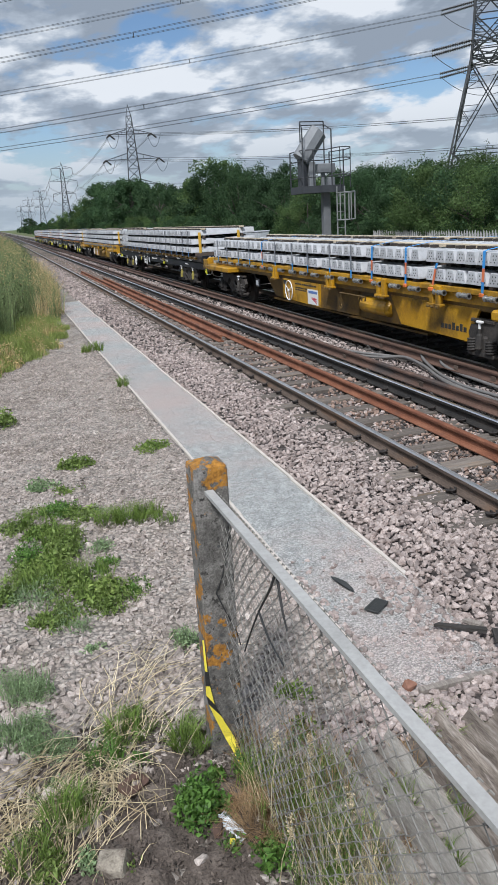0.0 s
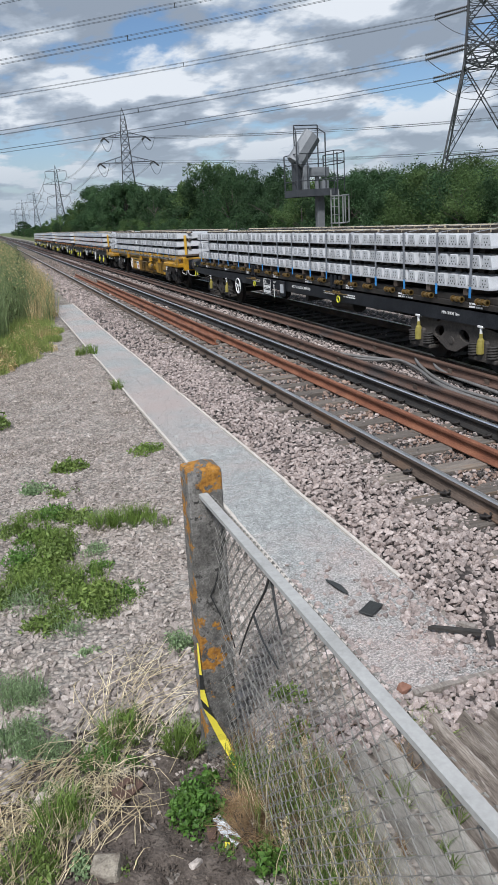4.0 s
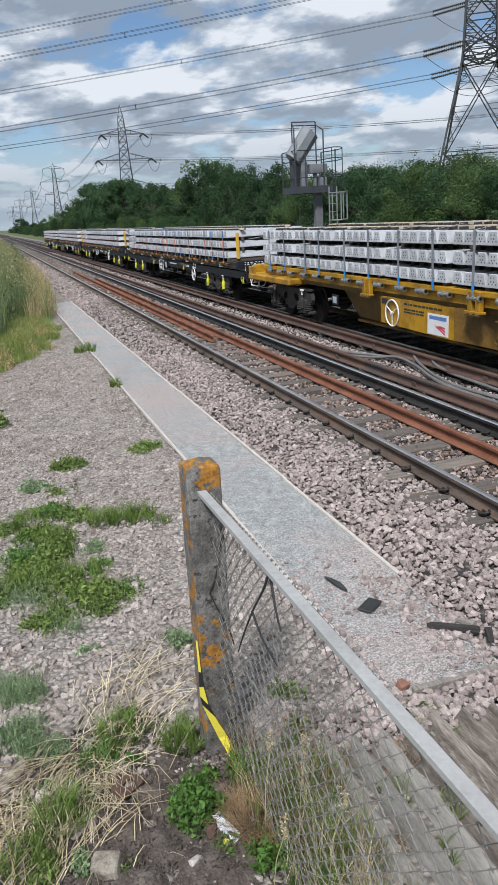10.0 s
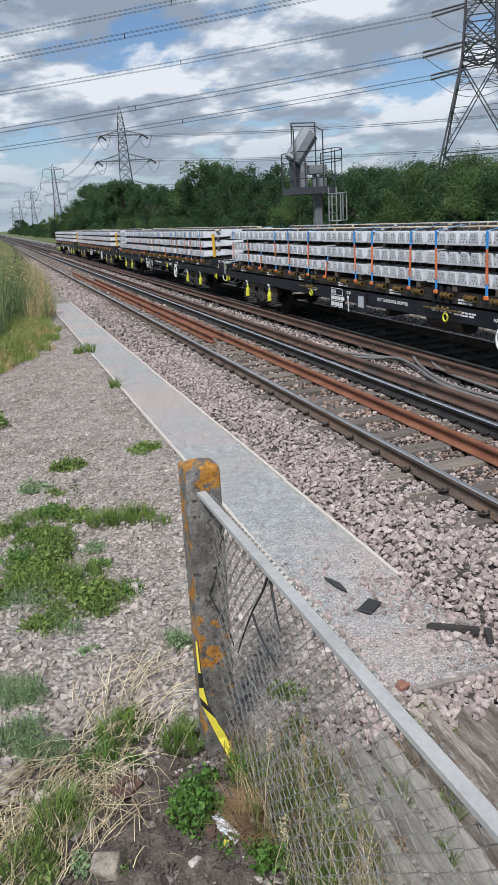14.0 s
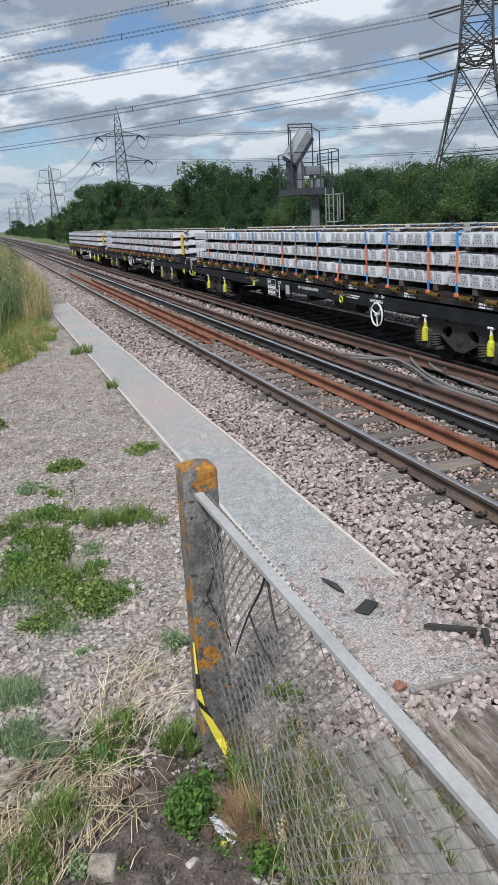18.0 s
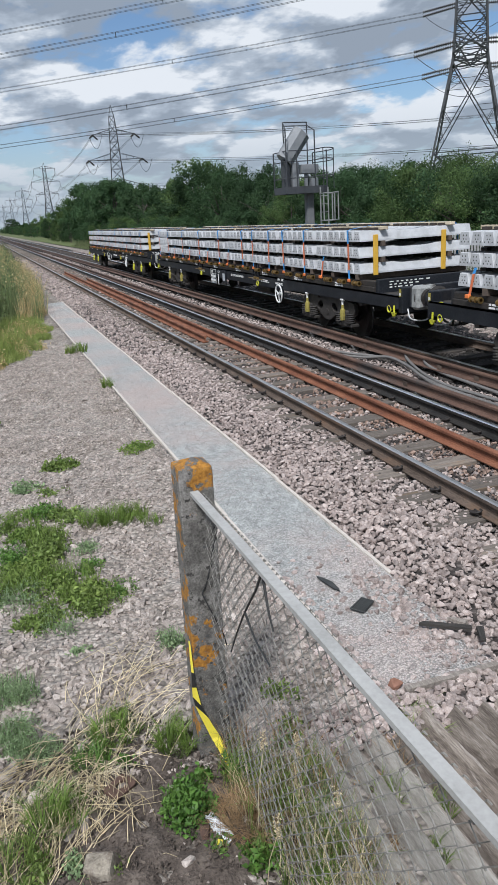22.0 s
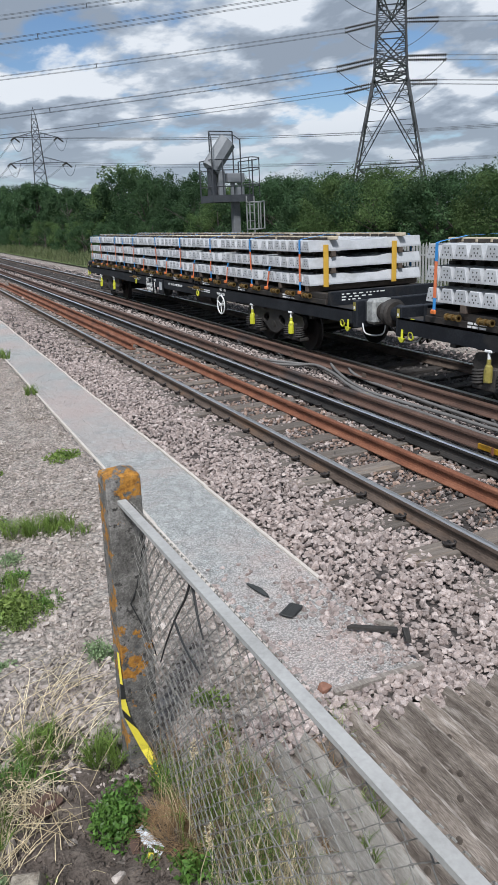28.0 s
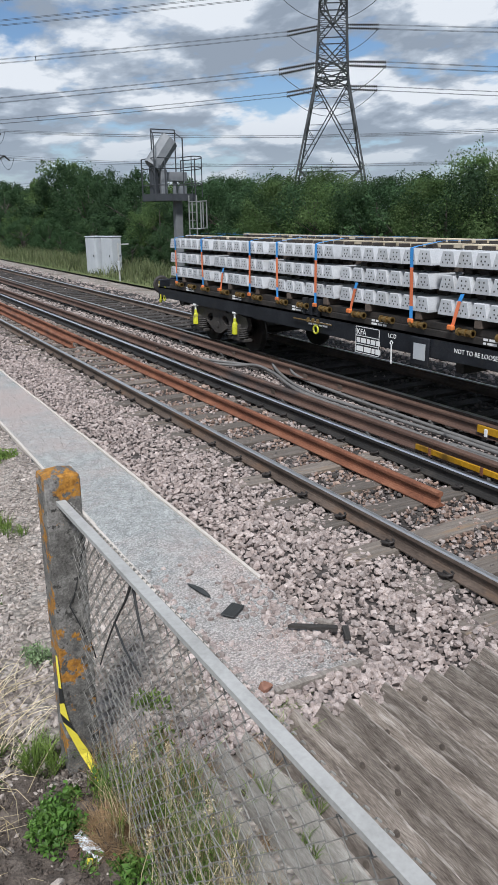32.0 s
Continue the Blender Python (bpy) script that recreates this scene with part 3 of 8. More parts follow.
def blades(name, roots, heights, widths, leans, material, seed, bend=0.5):
    """Grass blades: two-piece strips that bend over. Roots n x 3."""
    rng = np.random.default_rng(seed)
    n = len(roots)
    a = rng.uniform(0, 2 * np.pi, n)
    side = np.stack([np.cos(a), np.sin(a), np.zeros(n)], 1) * np.asarray(widths)[:, None]
    b = rng.uniform(0, 2 * np.pi, n)
    out = np.stack([np.cos(b), np.sin(b), np.zeros(n)], 1) * (np.asarray(heights) * np.asarray(leans))[:, None]
    h = np.asarray(heights)[:, None] * np.array([[0, 0, 1.0]])
    r = np.asarray(roots)
    mid, tip = r + h * 0.6 + out * 0.35, r + h * (1 - 0.25 * bend * np.asarray(leans)[:, None]) + out
    v = np.stack([r - side, r + side, mid - side * 0.7, mid + side * 0.7, tip], 1)
    f = np.array([[0, 1, 3], [0, 3, 2], [2, 3, 4]])[None] + (np.arange(n) * 5)[:, None, None]
    return big_mesh(name, v.reshape(-1, 3), f.reshape(-1, 3), material)


def leaves(name, spots, sizes, material, seed, droop=0.3, narrow=0.55, facing=None):
    """Leaves: folded diamonds at the spots, turned every way."""
    rng = np.random.default_rng(seed)
    n = len(spots)
    rot = turned(rng, n)
    base = np.array([[0, 0, 0], [0.5, narrow / 2, 0.08], [1, 0, -droop * 0.3], [0.5, -narrow / 2, 0.08]])
    v = np.einsum("nij,kj->nki", rot, base) * np.asarray(sizes)[:, None, None] + np.asarray(spots)[:, None, :]
    f = np.array([[0, 1, 2], [0, 2, 3]])[None] + (np.arange(n) * 4)[:, None, None]
    return big_mesh(name, v.reshape(-1, 3), f.reshape(-1, 3), material)


# ---------------------------------------------------------------- ground and line
RAIL_X = (3.997, 5.502)       # near track, heads' middles
TRAIN_X = (7.354, 8.858)      # the train's track
TRACK_MID = 8.106
HEAD_Z = 0.16


def lumpy_sheet(name, xs, ys, height, material):
    """A grid over the given lines with height(x, y)."""
    xs, ys = np.asarray(xs), np.asarray(ys)
    gx, gy = np.meshgrid(xs, ys)
    v = np.stack([gx, gy, height(gx, gy)], -1).reshape(-1, 3)
    w = len(xs)
    i = (np.arange(len(ys) - 1)[:, None] * w + np.arange(w - 1)[None]).ravel()
    f = np.stack([i, i + 1, i + w + 1, i + w], 1)
    me = big_mesh(name, v, f, material)
    me.shade_smooth()
    return me


def waves(x, y):
    return (np.sin(x * 2.1 + y * 0.7) + np.sin(x * 0.9 - y * 1.7 + 1.3) + np.sin(x * 4.3 + y * 3.1 + 0.5) * 0.5) / 2.5


def ground_z(x, y):
    """The worn gravel beside the line; a low bank of earth near the foot of the fence."""
    near = np.exp(-((x - 0.3) ** 2 / 2.0 + (y - 2.6) ** 2 / 1.5))
    z = -0.035 + 0.018 * waves(x, y) + 0.05 * near + 0.05 * np.clip((x - 1.25) / 0.5, 0, 1) * np.clip((y - 3.2) / 0.8, 0, 1)
    z = z + 0.014 * np.sin(x * 9.1 + y * 2.3) * np.sin(y * 7.7 - x * 3.1) + 0.008 * np.sin(x * 17 - y * 13)
    return np.where(x > 1.81, -0.07, z)


axis_x = np.concatenate([[-2500, -600, -150, -50, -20], np.arange(-12, 1.72, 0.12), [1.80, 1.83, 2.7, 12, 20, 60, 200, 700, 2500]])
axis_y = np.concatenate([[-2500, -500, -100, -30, -10], np.arange(-4, 26, 0.12), np.arange(26, 60, 2.0), [80, 150, 400, 1000, 3000]])
ground = tagged(new("ground", lumpy_sheet("ground", axis_x, axis_y, ground_z, M_GROUND)), "worn pale gravel and earth beside the railway", "ground", kind="structure")

# grassland on both sides, laid just over the gravel where the grass begins
sh = Shape()
sh.add([(-2400, 30, 0.0), (1.2, 30, 0.0), (2.6, 60, 0.0), (2.6, 2900, 0.0), (-2400, 2900, 0.0)], [(0, 1, 2, 3, 4)])
sh.add([(-2400, 2, 0.0), (-7, 2, 0.0), (-4.5, 9, 0.0), (-1.2, 14.5, 0.0), (0.2, 18, 0.0), (1.2, 30, 0.0), (-2400, 30, 0.0)], [(0, 1, 2, 3, 4, 5, 6)])
sh.add([(11.6, -300, 0.02), (2400, -300, 0.02), (2400, 2900, 0.02), (11.6, 2900, 0.02)], [(0, 1, 2, 3)])
part("verge", sh, M_FIELD)
tagged(bpy.data.objects["verge"], "rough grass beyond the line on both sides", "grass", kind="structure")


def bed_z(x, y):
    z = -0.055 + 0.012 * waves(x * 2, y * 2)
    z = z + 0.03 * np.exp(-((x - 3.15) / 0.25) ** 2) + 0.03 * np.exp(-((x - 6.4) / 0.4) ** 2) - 0.02 * np.clip((2.9 - x) / 0.3, 0, 1) - 0.1 * np.clip((x - 10.2) / 1.2, 0, 1)
    return z


bed_x = np.arange(2.66, 6.73, 0.15)
bed_y = np.concatenate([[-300, -60, -20], np.arange(-6, 40, 0.2), np.arange(40, 200, 4.0), [300, 600, 1500, 2800]])
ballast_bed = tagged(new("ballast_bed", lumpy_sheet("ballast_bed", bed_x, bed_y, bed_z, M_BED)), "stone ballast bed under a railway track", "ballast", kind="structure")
# the shade beneath the train is part of this bed's colour
tagged(new("ballast_bed", lumpy_sheet("ballast_bed", np.arange(6.71, 11.7, 0.15), bed_y, bed_z, M_BED_DARK)), "ballast bed under the train's track, coloured dark for its shade", "ballast", kind="structure")


# added dark sheet, so the gaps between the spilled stones look shaded
tagged(new("ballast_bed", lumpy_sheet("ballast_bed", np.arange(1.1, 2.68, 0.08), np.arange(3.03, 3.27, 0.06), lambda x, y: -0.006 + 0.012 * waves(x * 4, y * 4) - 0.05 * np.clip((1.12 - x) / 0.12, 0, 1), M_BED)), "dark sheet giving gap shade under spilled ballast by the timber guard", "ballast", kind="structure")


def ballast_spots(count, xs, ys, rng, power=1.0):
    y = ys[0] + (ys[1] - ys[0]) * rng.random(count) ** power
    x = rng.uniform(xs[0], xs[1], count)
    return x, y


rng = np.random.default_rng(5)
px, py, sz = [], [], []
for count, xs, ys, power, size in ((10500, (2.66, 4.0), (1.6, 8.0), 1.0, 0.0275), (7500, (2.66, 4.0), (8.0, 15.0), 1.0, 0.029), (4200, (2.66, 4.0), (15.0, 28), 1.3, 0.036), (7500, (4.0, 5.5), (3.0, 9.0), 1.0, 0.0265),
                                   (6800, (4.0, 5.5), (9.0, 24), 1.3, 0.033), (9000, (5.5, 7.35), (5.0, 13.0), 1.0, 0.028), (7500, (5.5, 7.35), (13.0, 34), 1.3, 0.036),
                                   (5000, (7.35, 10.8), (6.0, 30.0), 1.4, 0.038), (1500, (0.95, 2.9), (2.9, 3.30), 1.0, 0.027), (5200, (2.66, 4.0), (28.0, 75.0), 1.2, 0.05), (4200, (4.0, 5.5), (24.0, 75.0), 1.2, 0.05), (4200, (5.5, 7.35), (34.0, 90.0), 1.2, 0.055), (3500, (7.35, 10.8), (30.0, 90.0), 1.2, 0.055), (520, (1.62, 1.9), (3.3, 4.9), 1.0, 0.024), (170, (1.9, 2.62), (3.3, 5.2), 1.0, 0.021), (420, (2.3, 2.75), (3.35, 4.7), 1.0, 0.026)):
    count = int(count * (0.82 if ys[1] < 30 else 0.95))
    a, b = ballast_spots(count, xs, ys, rng, power)
    px.append(a), py.append(b), sz.append(size * rng.uniform(0.5, 1.4, count))
px, py, sz = np.concatenate(px), np.concatenate(py), np.concatenate(sz)
clear_of_guard = ~((px < 3.98) & (py < 2.93 - 0.075 * (px - 2.05)))
px, py, sz = px[clear_of_guard], py[clear_of_guard], sz[clear_of_guard]
pz = np.where(px < 2.66, 0.0, bed_z(px, py)) + rng.uniform(-0.020, 0.030, len(px)) * np.where(px < 2.66, np.where(py < 3.28, 0.8, 0.3), 1) + sz * 0.2
pz = pz + 0.024 * np.exp(-((px - 3.50) / 0.2) ** 2) + 0.02 * np.exp(-((px - 6.0) / 0.15) ** 2)
# nearly all stones under the train go dark for its shade; elsewhere a few oily ones
oily_or_shaded = ((np.abs(px - 8.1) < 1.3) & (rng.random(len(px)) < 0.97)) | ((np.abs(px - 4.75) < 1.0) & (rng.random(len(px)) < 0.16)) | ((px > 3.6) & (rng.random(len(px)) < 0.10))
rusty = ~oily_or_shaded & (np.abs(px - 4.8) < 0.75) & (rng.random(len(px)) < 0.75 - 0.6 * np.abs(px - 4.85))
tagged(new("ballast_stones", stones("ballast_stones", np.stack([px, py, pz], 1), sz, [M_BALLAST, M_BALLAST_DARK, M_BALLAST_RUST], 3, slots=oily_or_shaded.astype(int) + 2 * rusty.astype(int), lying=0.55, points=15, flat=(0.55, 0.9))),
       "loose angular pinkish grey granite ballast stones", "ballast", kind="stuff")

# pebbles trodden into the gravel
n = 52000
rr = rng.random(n)
py = 2.2 + 15 * rr ** 1.35
px = rng.uniform(-0.75, 1.8, n)
keep = (px < 1.78) & ~((py < 3.7 - 0.3 * np.abs(px - 0.1)) & (px < 0.95) & (rng.random(n) < np.where(py < 2.95, 0.93, 0.66))) & ~((px > 1.17) & (py < 2.95)) & ~((px > 0.7) & (py < 2.9) & (rng.random(n) < 0.7)) & ~((np.abs(px - 0.4) < 0.26) & (np.abs(py - 2.78) < 0.34) & (rng.random(n) < 0.8))
stony = 0.5 + 0.3 * np.sin(px * 5.3 + py * 1.9 + 1) * np.sin(py * 3.1 - px * 2.2) + 0.25 * np.sin(px * 11 - py * 4.7) * np.sin(py * 7.3 + 2) + 0.15 * np.sin(py * 0.9 + px)
keep &= rng.random(n) < np.clip(1.5 * stony + 0.05, 0.12, 1.0)
px, py, stony = px[keep], py[keep], stony[keep]
ps = 0.007 + (0.013 + 0.013 * np.clip((8 - py) / 4, 0, 1)) * rng.random(len(px)) ** 1.3
big = rng.random(len(px)) < 0.03 + 0.12 * np.clip(stony, 0, 1)
ps[big] *= rng.uniform(1.4, 2.3, int(big.sum()))
pz = ground_z(px, py) + ps * 0.12
worn = (rng.random(len(px)) < 0.4) & (ps < 0.017)
for mask, nm, words, soft_edge in ((worn, "pebbles", "small rounded pale stones trodden into earth", True), (~worn, "stone_chips", "small angular pale stones trodden into earth", False)):
    tagged(new(nm, stones(nm, np.stack([px, py, pz], 1)[mask], ps[mask], M_PEBBLE, 4, squash=0.95, lying=0.3, points=11, flat=(0.6, 0.9), smooth=soft_edge)), words, "gravel", kind="stuff")

lr = np.random.default_rng(21)
n = 3200
ly = 6.5 + 12.5 * lr.random(n) ** 1.1
lx = lr.uniform(-0.6, 1.78, n)
ls = 0.014 + 0.03 * lr.random(n) ** 2.2
tagged(new("rubble", stones("rubble", np.stack([lx, ly, ground_z(lx, ly) + ls * 0.1], 1), ls, M_PEBBLE, 22, squash=0.8, lying=0.4, points=12, flat=(0.6, 0.9))), "half-buried pale rubble stones in trodden earth", "gravel", kind="stuff")

# bare dark soil near the fence foot
rs = np.linspace(0, 1, 17)
an = np.linspace(0, 2 * np.pi, 64, endpoint=False)
edge = 0.66 * (1 + 0.18 * np.sin(3 * an + 1) + 0.12 * np.sin(7 * an))
v = [(0.24 + r * e * math.cos(a) * 0.95, 2.80 + r * e * math.sin(a) * 1.05) for r in rs[1:] for a, e in zip(an, edge)]
v = np.array([(0.24, 2.80)] + v)
z = ground_z(v[:, 0], v[:, 1]) + 0.012 + 0.012 * np.sin(v[:, 0] * 23) * np.sin(v[:, 1] * 19)
z[-64:] -= 0.03
z += 0.008 * np.sin(v[:, 0] * 31 + v[:, 1] * 17) * np.sin(v[:, 1] * 29 - v[:, 0] * 13)
k = len(an)
f = [(0, 1 + j, 1 + (j + 1) % k) for j in range(k)] + [(1 + i * k + j, 1 + (i + 1) * k + j, 1 + (i + 1) * k + (j + 1) % k, 1 + i * k + (j + 1) % k) for i in range(15) for j in range(k)]
sh = Shape()
sh.add(np.column_stack([v, z]).tolist(), f)
tagged(part("soil_patch", sh, M_SOIL, smooth=True), "bare dark crumbly soil at the fence foot", "soil", kind="structure")
n = 13000
ca, cr = rng.uniform(0, 2 * np.pi, n), 0.85 * np.sqrt(rng.random(n))
cx, cy = 0.26 + cr * np.cos(ca) * 0.9, 2.82 + cr * np.sin(ca) * 1.1
tagged(new("soil_crumbs", stones("soil_crumbs", np.stack([cx, cy, ground_z(cx, cy) + 0.012], 1), 0.003 + 0.017 * rng.random(n) ** 2.6, M_SOIL, 14, points=7)), "loose crumbs of dark soil", "soil", kind="stuff")

# ---- the walkway beside the line
walkway = thing("walkway", (0, 0, 0), "narrow grey gravel walkway between timber edging boards", "walkway", kind="structure")
wx, wy = np.linspace(1.85, 2.625, 14), np.concatenate([np.arange(3.29, 12, 0.08), np.arange(12, 29.4, 0.3)])
part("gravel_surface", lumpy_sheet("gravel_surface", wx, wy, lambda x, y: 0.004 + 0.007 * waves(x * 3, y * 3) - 0.02 * np.clip((4.6 - y), 0, 1) * np.clip(x - 2.3, 0, 1), M_WALK), None, walkway)
for x, y0, y1 in ((1.832, 3.9, 29.3), (2.64, 4.6, 29.3)):
    y = y0
    while y < y1 - 0.2:
        e = min(y + 2.4, y1)
        sh = Shape()
        sh.box(-0.016, 0.016, 0, e - y - 0.006, -0.1, 0.022 + 0.004 * math.sin(y * 3), 0.003)
        part("edging_board", sh, M_EDGE, walkway, at=pose(x + 0.004 * math.sin(y), y, 0, 0, 0, 0.12 * math.sin(y * 1.7)))
        y = e
sh = Shape()
sh.box(-0.02, 0.62, -0.022, 0.022, -0.1, 0.016, 0.003)
part("end_board", sh, M_RIDGE, walkway, at=pose(1.98, 3.26, 0.030, 0, 0, -1.0))
n = 7000
wxs, wys = rng.uniform(1.86, 2.62, n), 3.3 + 13 * rng.random(n) ** 1.6
tagged(new("walkway_chippings", stones("walkway_chippings", np.stack([wxs, wys, np.full(n, 0.012)], 1), 0.004 + 0.008 * rng.random(n) ** 2, M_WALK, 9, squash=0.7, points=8)),
       "grey chippings on the walkway", "gravel", kind="stuff")


# ---- rails
def rail_profile(x, z, foot=0.14, head=0.07, height=0.159, web=0.02):
    h, t = head / 2, web / 2
    right = [(foot / 2, 0), (foot / 2, 0.011), (t + 0.012, 0.028), (t, 0.045), (t, height - 0.055), (h, height - 0.04), (h, height - 0.014), (h - 0.004, height - 0.007), (h - 0.012, height - 0.002), (h - 0.022, height)]
    return [(x + a, z + b) for a, b in right] + [(x - a, z + b) for a, b in reversed(right)]


def rail_line(name, x, y0, y1, z, material, parent, label="", shiny=0.0, **shape):
    sh = Shape()
    cuts = [y0] + [c for c in (5, 15, 40, 100, 250, 600) if y0 < c < y1] + [y1]
    for a, b in zip(cuts, cuts[1:]):
        sh.prism(rail_profile(x, z, **shape), "y", a, b)
    r = part(name, sh, material, parent, label)
    if shiny:
        top = z + shape.get("height", 0.159)
        h = shape.get("head", 0.07) / 2
        # worn to a slope towards the middle of the track
        up = [(-h - 0.0015, -0.009), (-h + 0.016, 0.0042), (h - 0.012, 0.0055), (h - 0.001, -0.006)]
        if shiny < 0.97:
            up = [(-a, c) for a, c in reversed(up)]
        sh = Shape()
        sh.prism([(x + a, top + c) for a, c in up] + [(x + up[-1][0], top - 0.009), (x + up[0][0], top - 0.009)], "y", y0, y1)
        part("running_band", sh, M_STEEL if shiny > 0.97 else M_WORN, r, "band polished bright by wheels")
    return r


near_track = thing("track", (0, 0, 0), "railway track with dark rails on old timber sleepers", "railway track", "tracks", "structure")
far_track = thing("track", (0, 0, 0), "railway track under the train on dark timber sleepers", "railway track", "tracks", "structure")
rail_line("rail", RAIL_X[0], -40, 1500, 0.001, M_RAIL, near_track, "dark brown rail with worn top", 0.95)
rail_line("rail", RAIL_X[1], -40, 1500, 0.001, M_RAIL_OIL, near_track, "black greasy rail with bright top", 1.0)
rail_line("rail", TRAIN_X[0], -40, 1500, 0.001, M_RAIL, far_track, "dark brown rail", 0.95)
rail_line("rail", TRAIN_X[1], -40, 1500, 0.001, M_RAIL, far_track, "dark brown rail with bright top", 1.0)
for track, mid, y0, count in ((near_track, 4.75, -3.0, 230), (far_track, TRACK_MID, -3.0, 230)):
    sh = Shape()
    sh.box(-1.3, 1.3, -0.125, 0.125, -0.13, 0.0, 0.006)
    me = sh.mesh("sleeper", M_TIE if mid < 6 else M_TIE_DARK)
    for i in range(count):
        w = random.uniform(-1, 1)
        part("sleeper", me, None, track, at=pose(mid + 0.03 * w, y0 + 0.69 * i + 0.02 * math.sin(i * 2.3), -0.006, 0, 0, 0.6 * w))
# spring clips and their iron seats beside the rails
sh = Shape()
sh.box(-0.10, 0.10, -0.08, 0.08, -0.003, 0.014, 0.004)
seat = sh.mesh("rail_seat", M_CLIP)
sh = Shape()
loop = [(0.10 + 0.035 * math.cos(a), 0.02 + 0.045 * math.sin(a) + 0.01 * a, 0.035 + 0.028 * math.sin(a * 0.5)) for a in np.linspace(-2.4, 3.4, 14)]
sh.tube(loop, 0.010, 6)
sh.tube([(0.065, -0.04, 0.03), (0.075, 0.06, 0.03)], 0.011, 6)
sh.box(0.085, 0.125, -0.03, 0.03, 0.0, 0.035, 0.005)
clip = sh.mesh("spring_clip", M_CLIP, True)
for i in range(3, 32):
    y = -3.0 + 0.69 * i + 0.02 * math.sin(i * 2.3)
    for x in RAIL_X:
        part("rail_seat", seat, None, near_track, at=pose(x, y, -0.001))
        for turn in (0, 180):
            part("spring_clip", clip, None, near_track, at=pose(x, y, 0.0, 0, 0, turn))

# spare rails lying between the running rails
spare = thing("spare_rail", (4.90, 5.0, 0.0), "loose orange-rusted rail lying between the running rails", "rail", "spare rails")
rail_line("rail_length", 0, 0, 34, 0.005, M_RUST, spare)
spare2 = thing("spare_rail", (4.56, 16.3, 0.0), "loose orange-rusted rail lying beside another", "rail", "spare rails")
rail_line("rail_length", 0, 0, 30, 0.005, M_RUST, spare2)

# conductor rails on insulators between the tracks, with cables and guard boards
for x, board_side, name in ((5.862, -1, "near"), (6.93, -1, "far")):
    c = thing("conductor_rail", (x, 0, 0), "rusty brown third rail on insulator pots", "conductor rail", "conductor rails")
    rail_line("rail_length", 0, -40, 900, 0.075, M_COND, c, head=0.085, web=0.035, foot=0.15, height=0.165)
    sh = Shape()
    for i, (r, z) in enumerate(((0.07, 0.0), (0.055, 0.03), (0.075, 0.04), (0.05, 0.06))):
        sh.tube([(0, 0, z), (0, 0, z + 0.02)], r, 10)
    sh.box(-0.09, 0.09, -0.02, 0.02, 0.06, 0.085)
    pot = sh.mesh("insulator", M_HOSE)
    for i in range(26):
        part("insulator", pot, None, c, at=pose(0, -1.0 + 2.07 * i, -0.005))
    sh = Shape()
    sh.box(-0.004, 0.004, -0.06, 0.06, 0.10, 0.17, 0.002)
    lug = sh.mesh("bond_lug", M_RAIL)
    for y in ((9.7, 12.4, 14.4) if name == "near" else (9.4, 10.4, 13.0)):
        part("bond_lug", lug, None, c, at=pose(-0.045, y, 0.0))
boards = thing("guard_board", (0, 0, 0), "yellow edged timber guard board along the third rail", "guard board", "guard boards")
sh = Shape()
sh.box(5.765, 5.79, -8, 6.35, 0.10, 0.165, 0.004)
part("board", sh, M_YELLOW, boards)
for y in (6.1, 5.3, 4.5, 3.7):
    sh = Shape()
    sh.box(5.752, 5.766, y - 0.02, y + 0.02, 0.08, 0.175, 0.004)
    part("bracket", sh, M_RUST, boards)
boards = thing("guard_board", (0, 0, 0), "yellow edged timber guard board along the third rail", "guard board", "guard boards")
sh = Shape()
sh.box(6.835, 6.86, -8, 6.42, 0.13, 0.225, 0.004)
part("board", sh, M_YELLOW, boards)
sh = Shape()
sh.box(6.82, 6.836, 6.24, 6.29, 0.10, 0.20, 0.004)
part("bracket", sh, M_WHITE, boards)


def smooth_line(pts, steps=8):
    """Points along a soft curve through the given ones."""
    p = [Vector(q) for q in pts]
    p = [p[0] * 2 - p[1]] + p + [p[-1] * 2 - p[-2]]
    out = []
    for i in range(1, len(p) - 2):
        for j in range(steps):
            t = j / steps
            out.append(0.5 * (2 * p[i] + (p[i + 1] - p[i - 1]) * t + (2 * p[i - 1] - 5 * p[i] + 4 * p[i + 1] - p[i + 2]) * t * t + (3 * p[i] - p[i - 1] - 3 * p[i + 1] + p[i + 2]) * t ** 3))
    return out + [p[-2]]


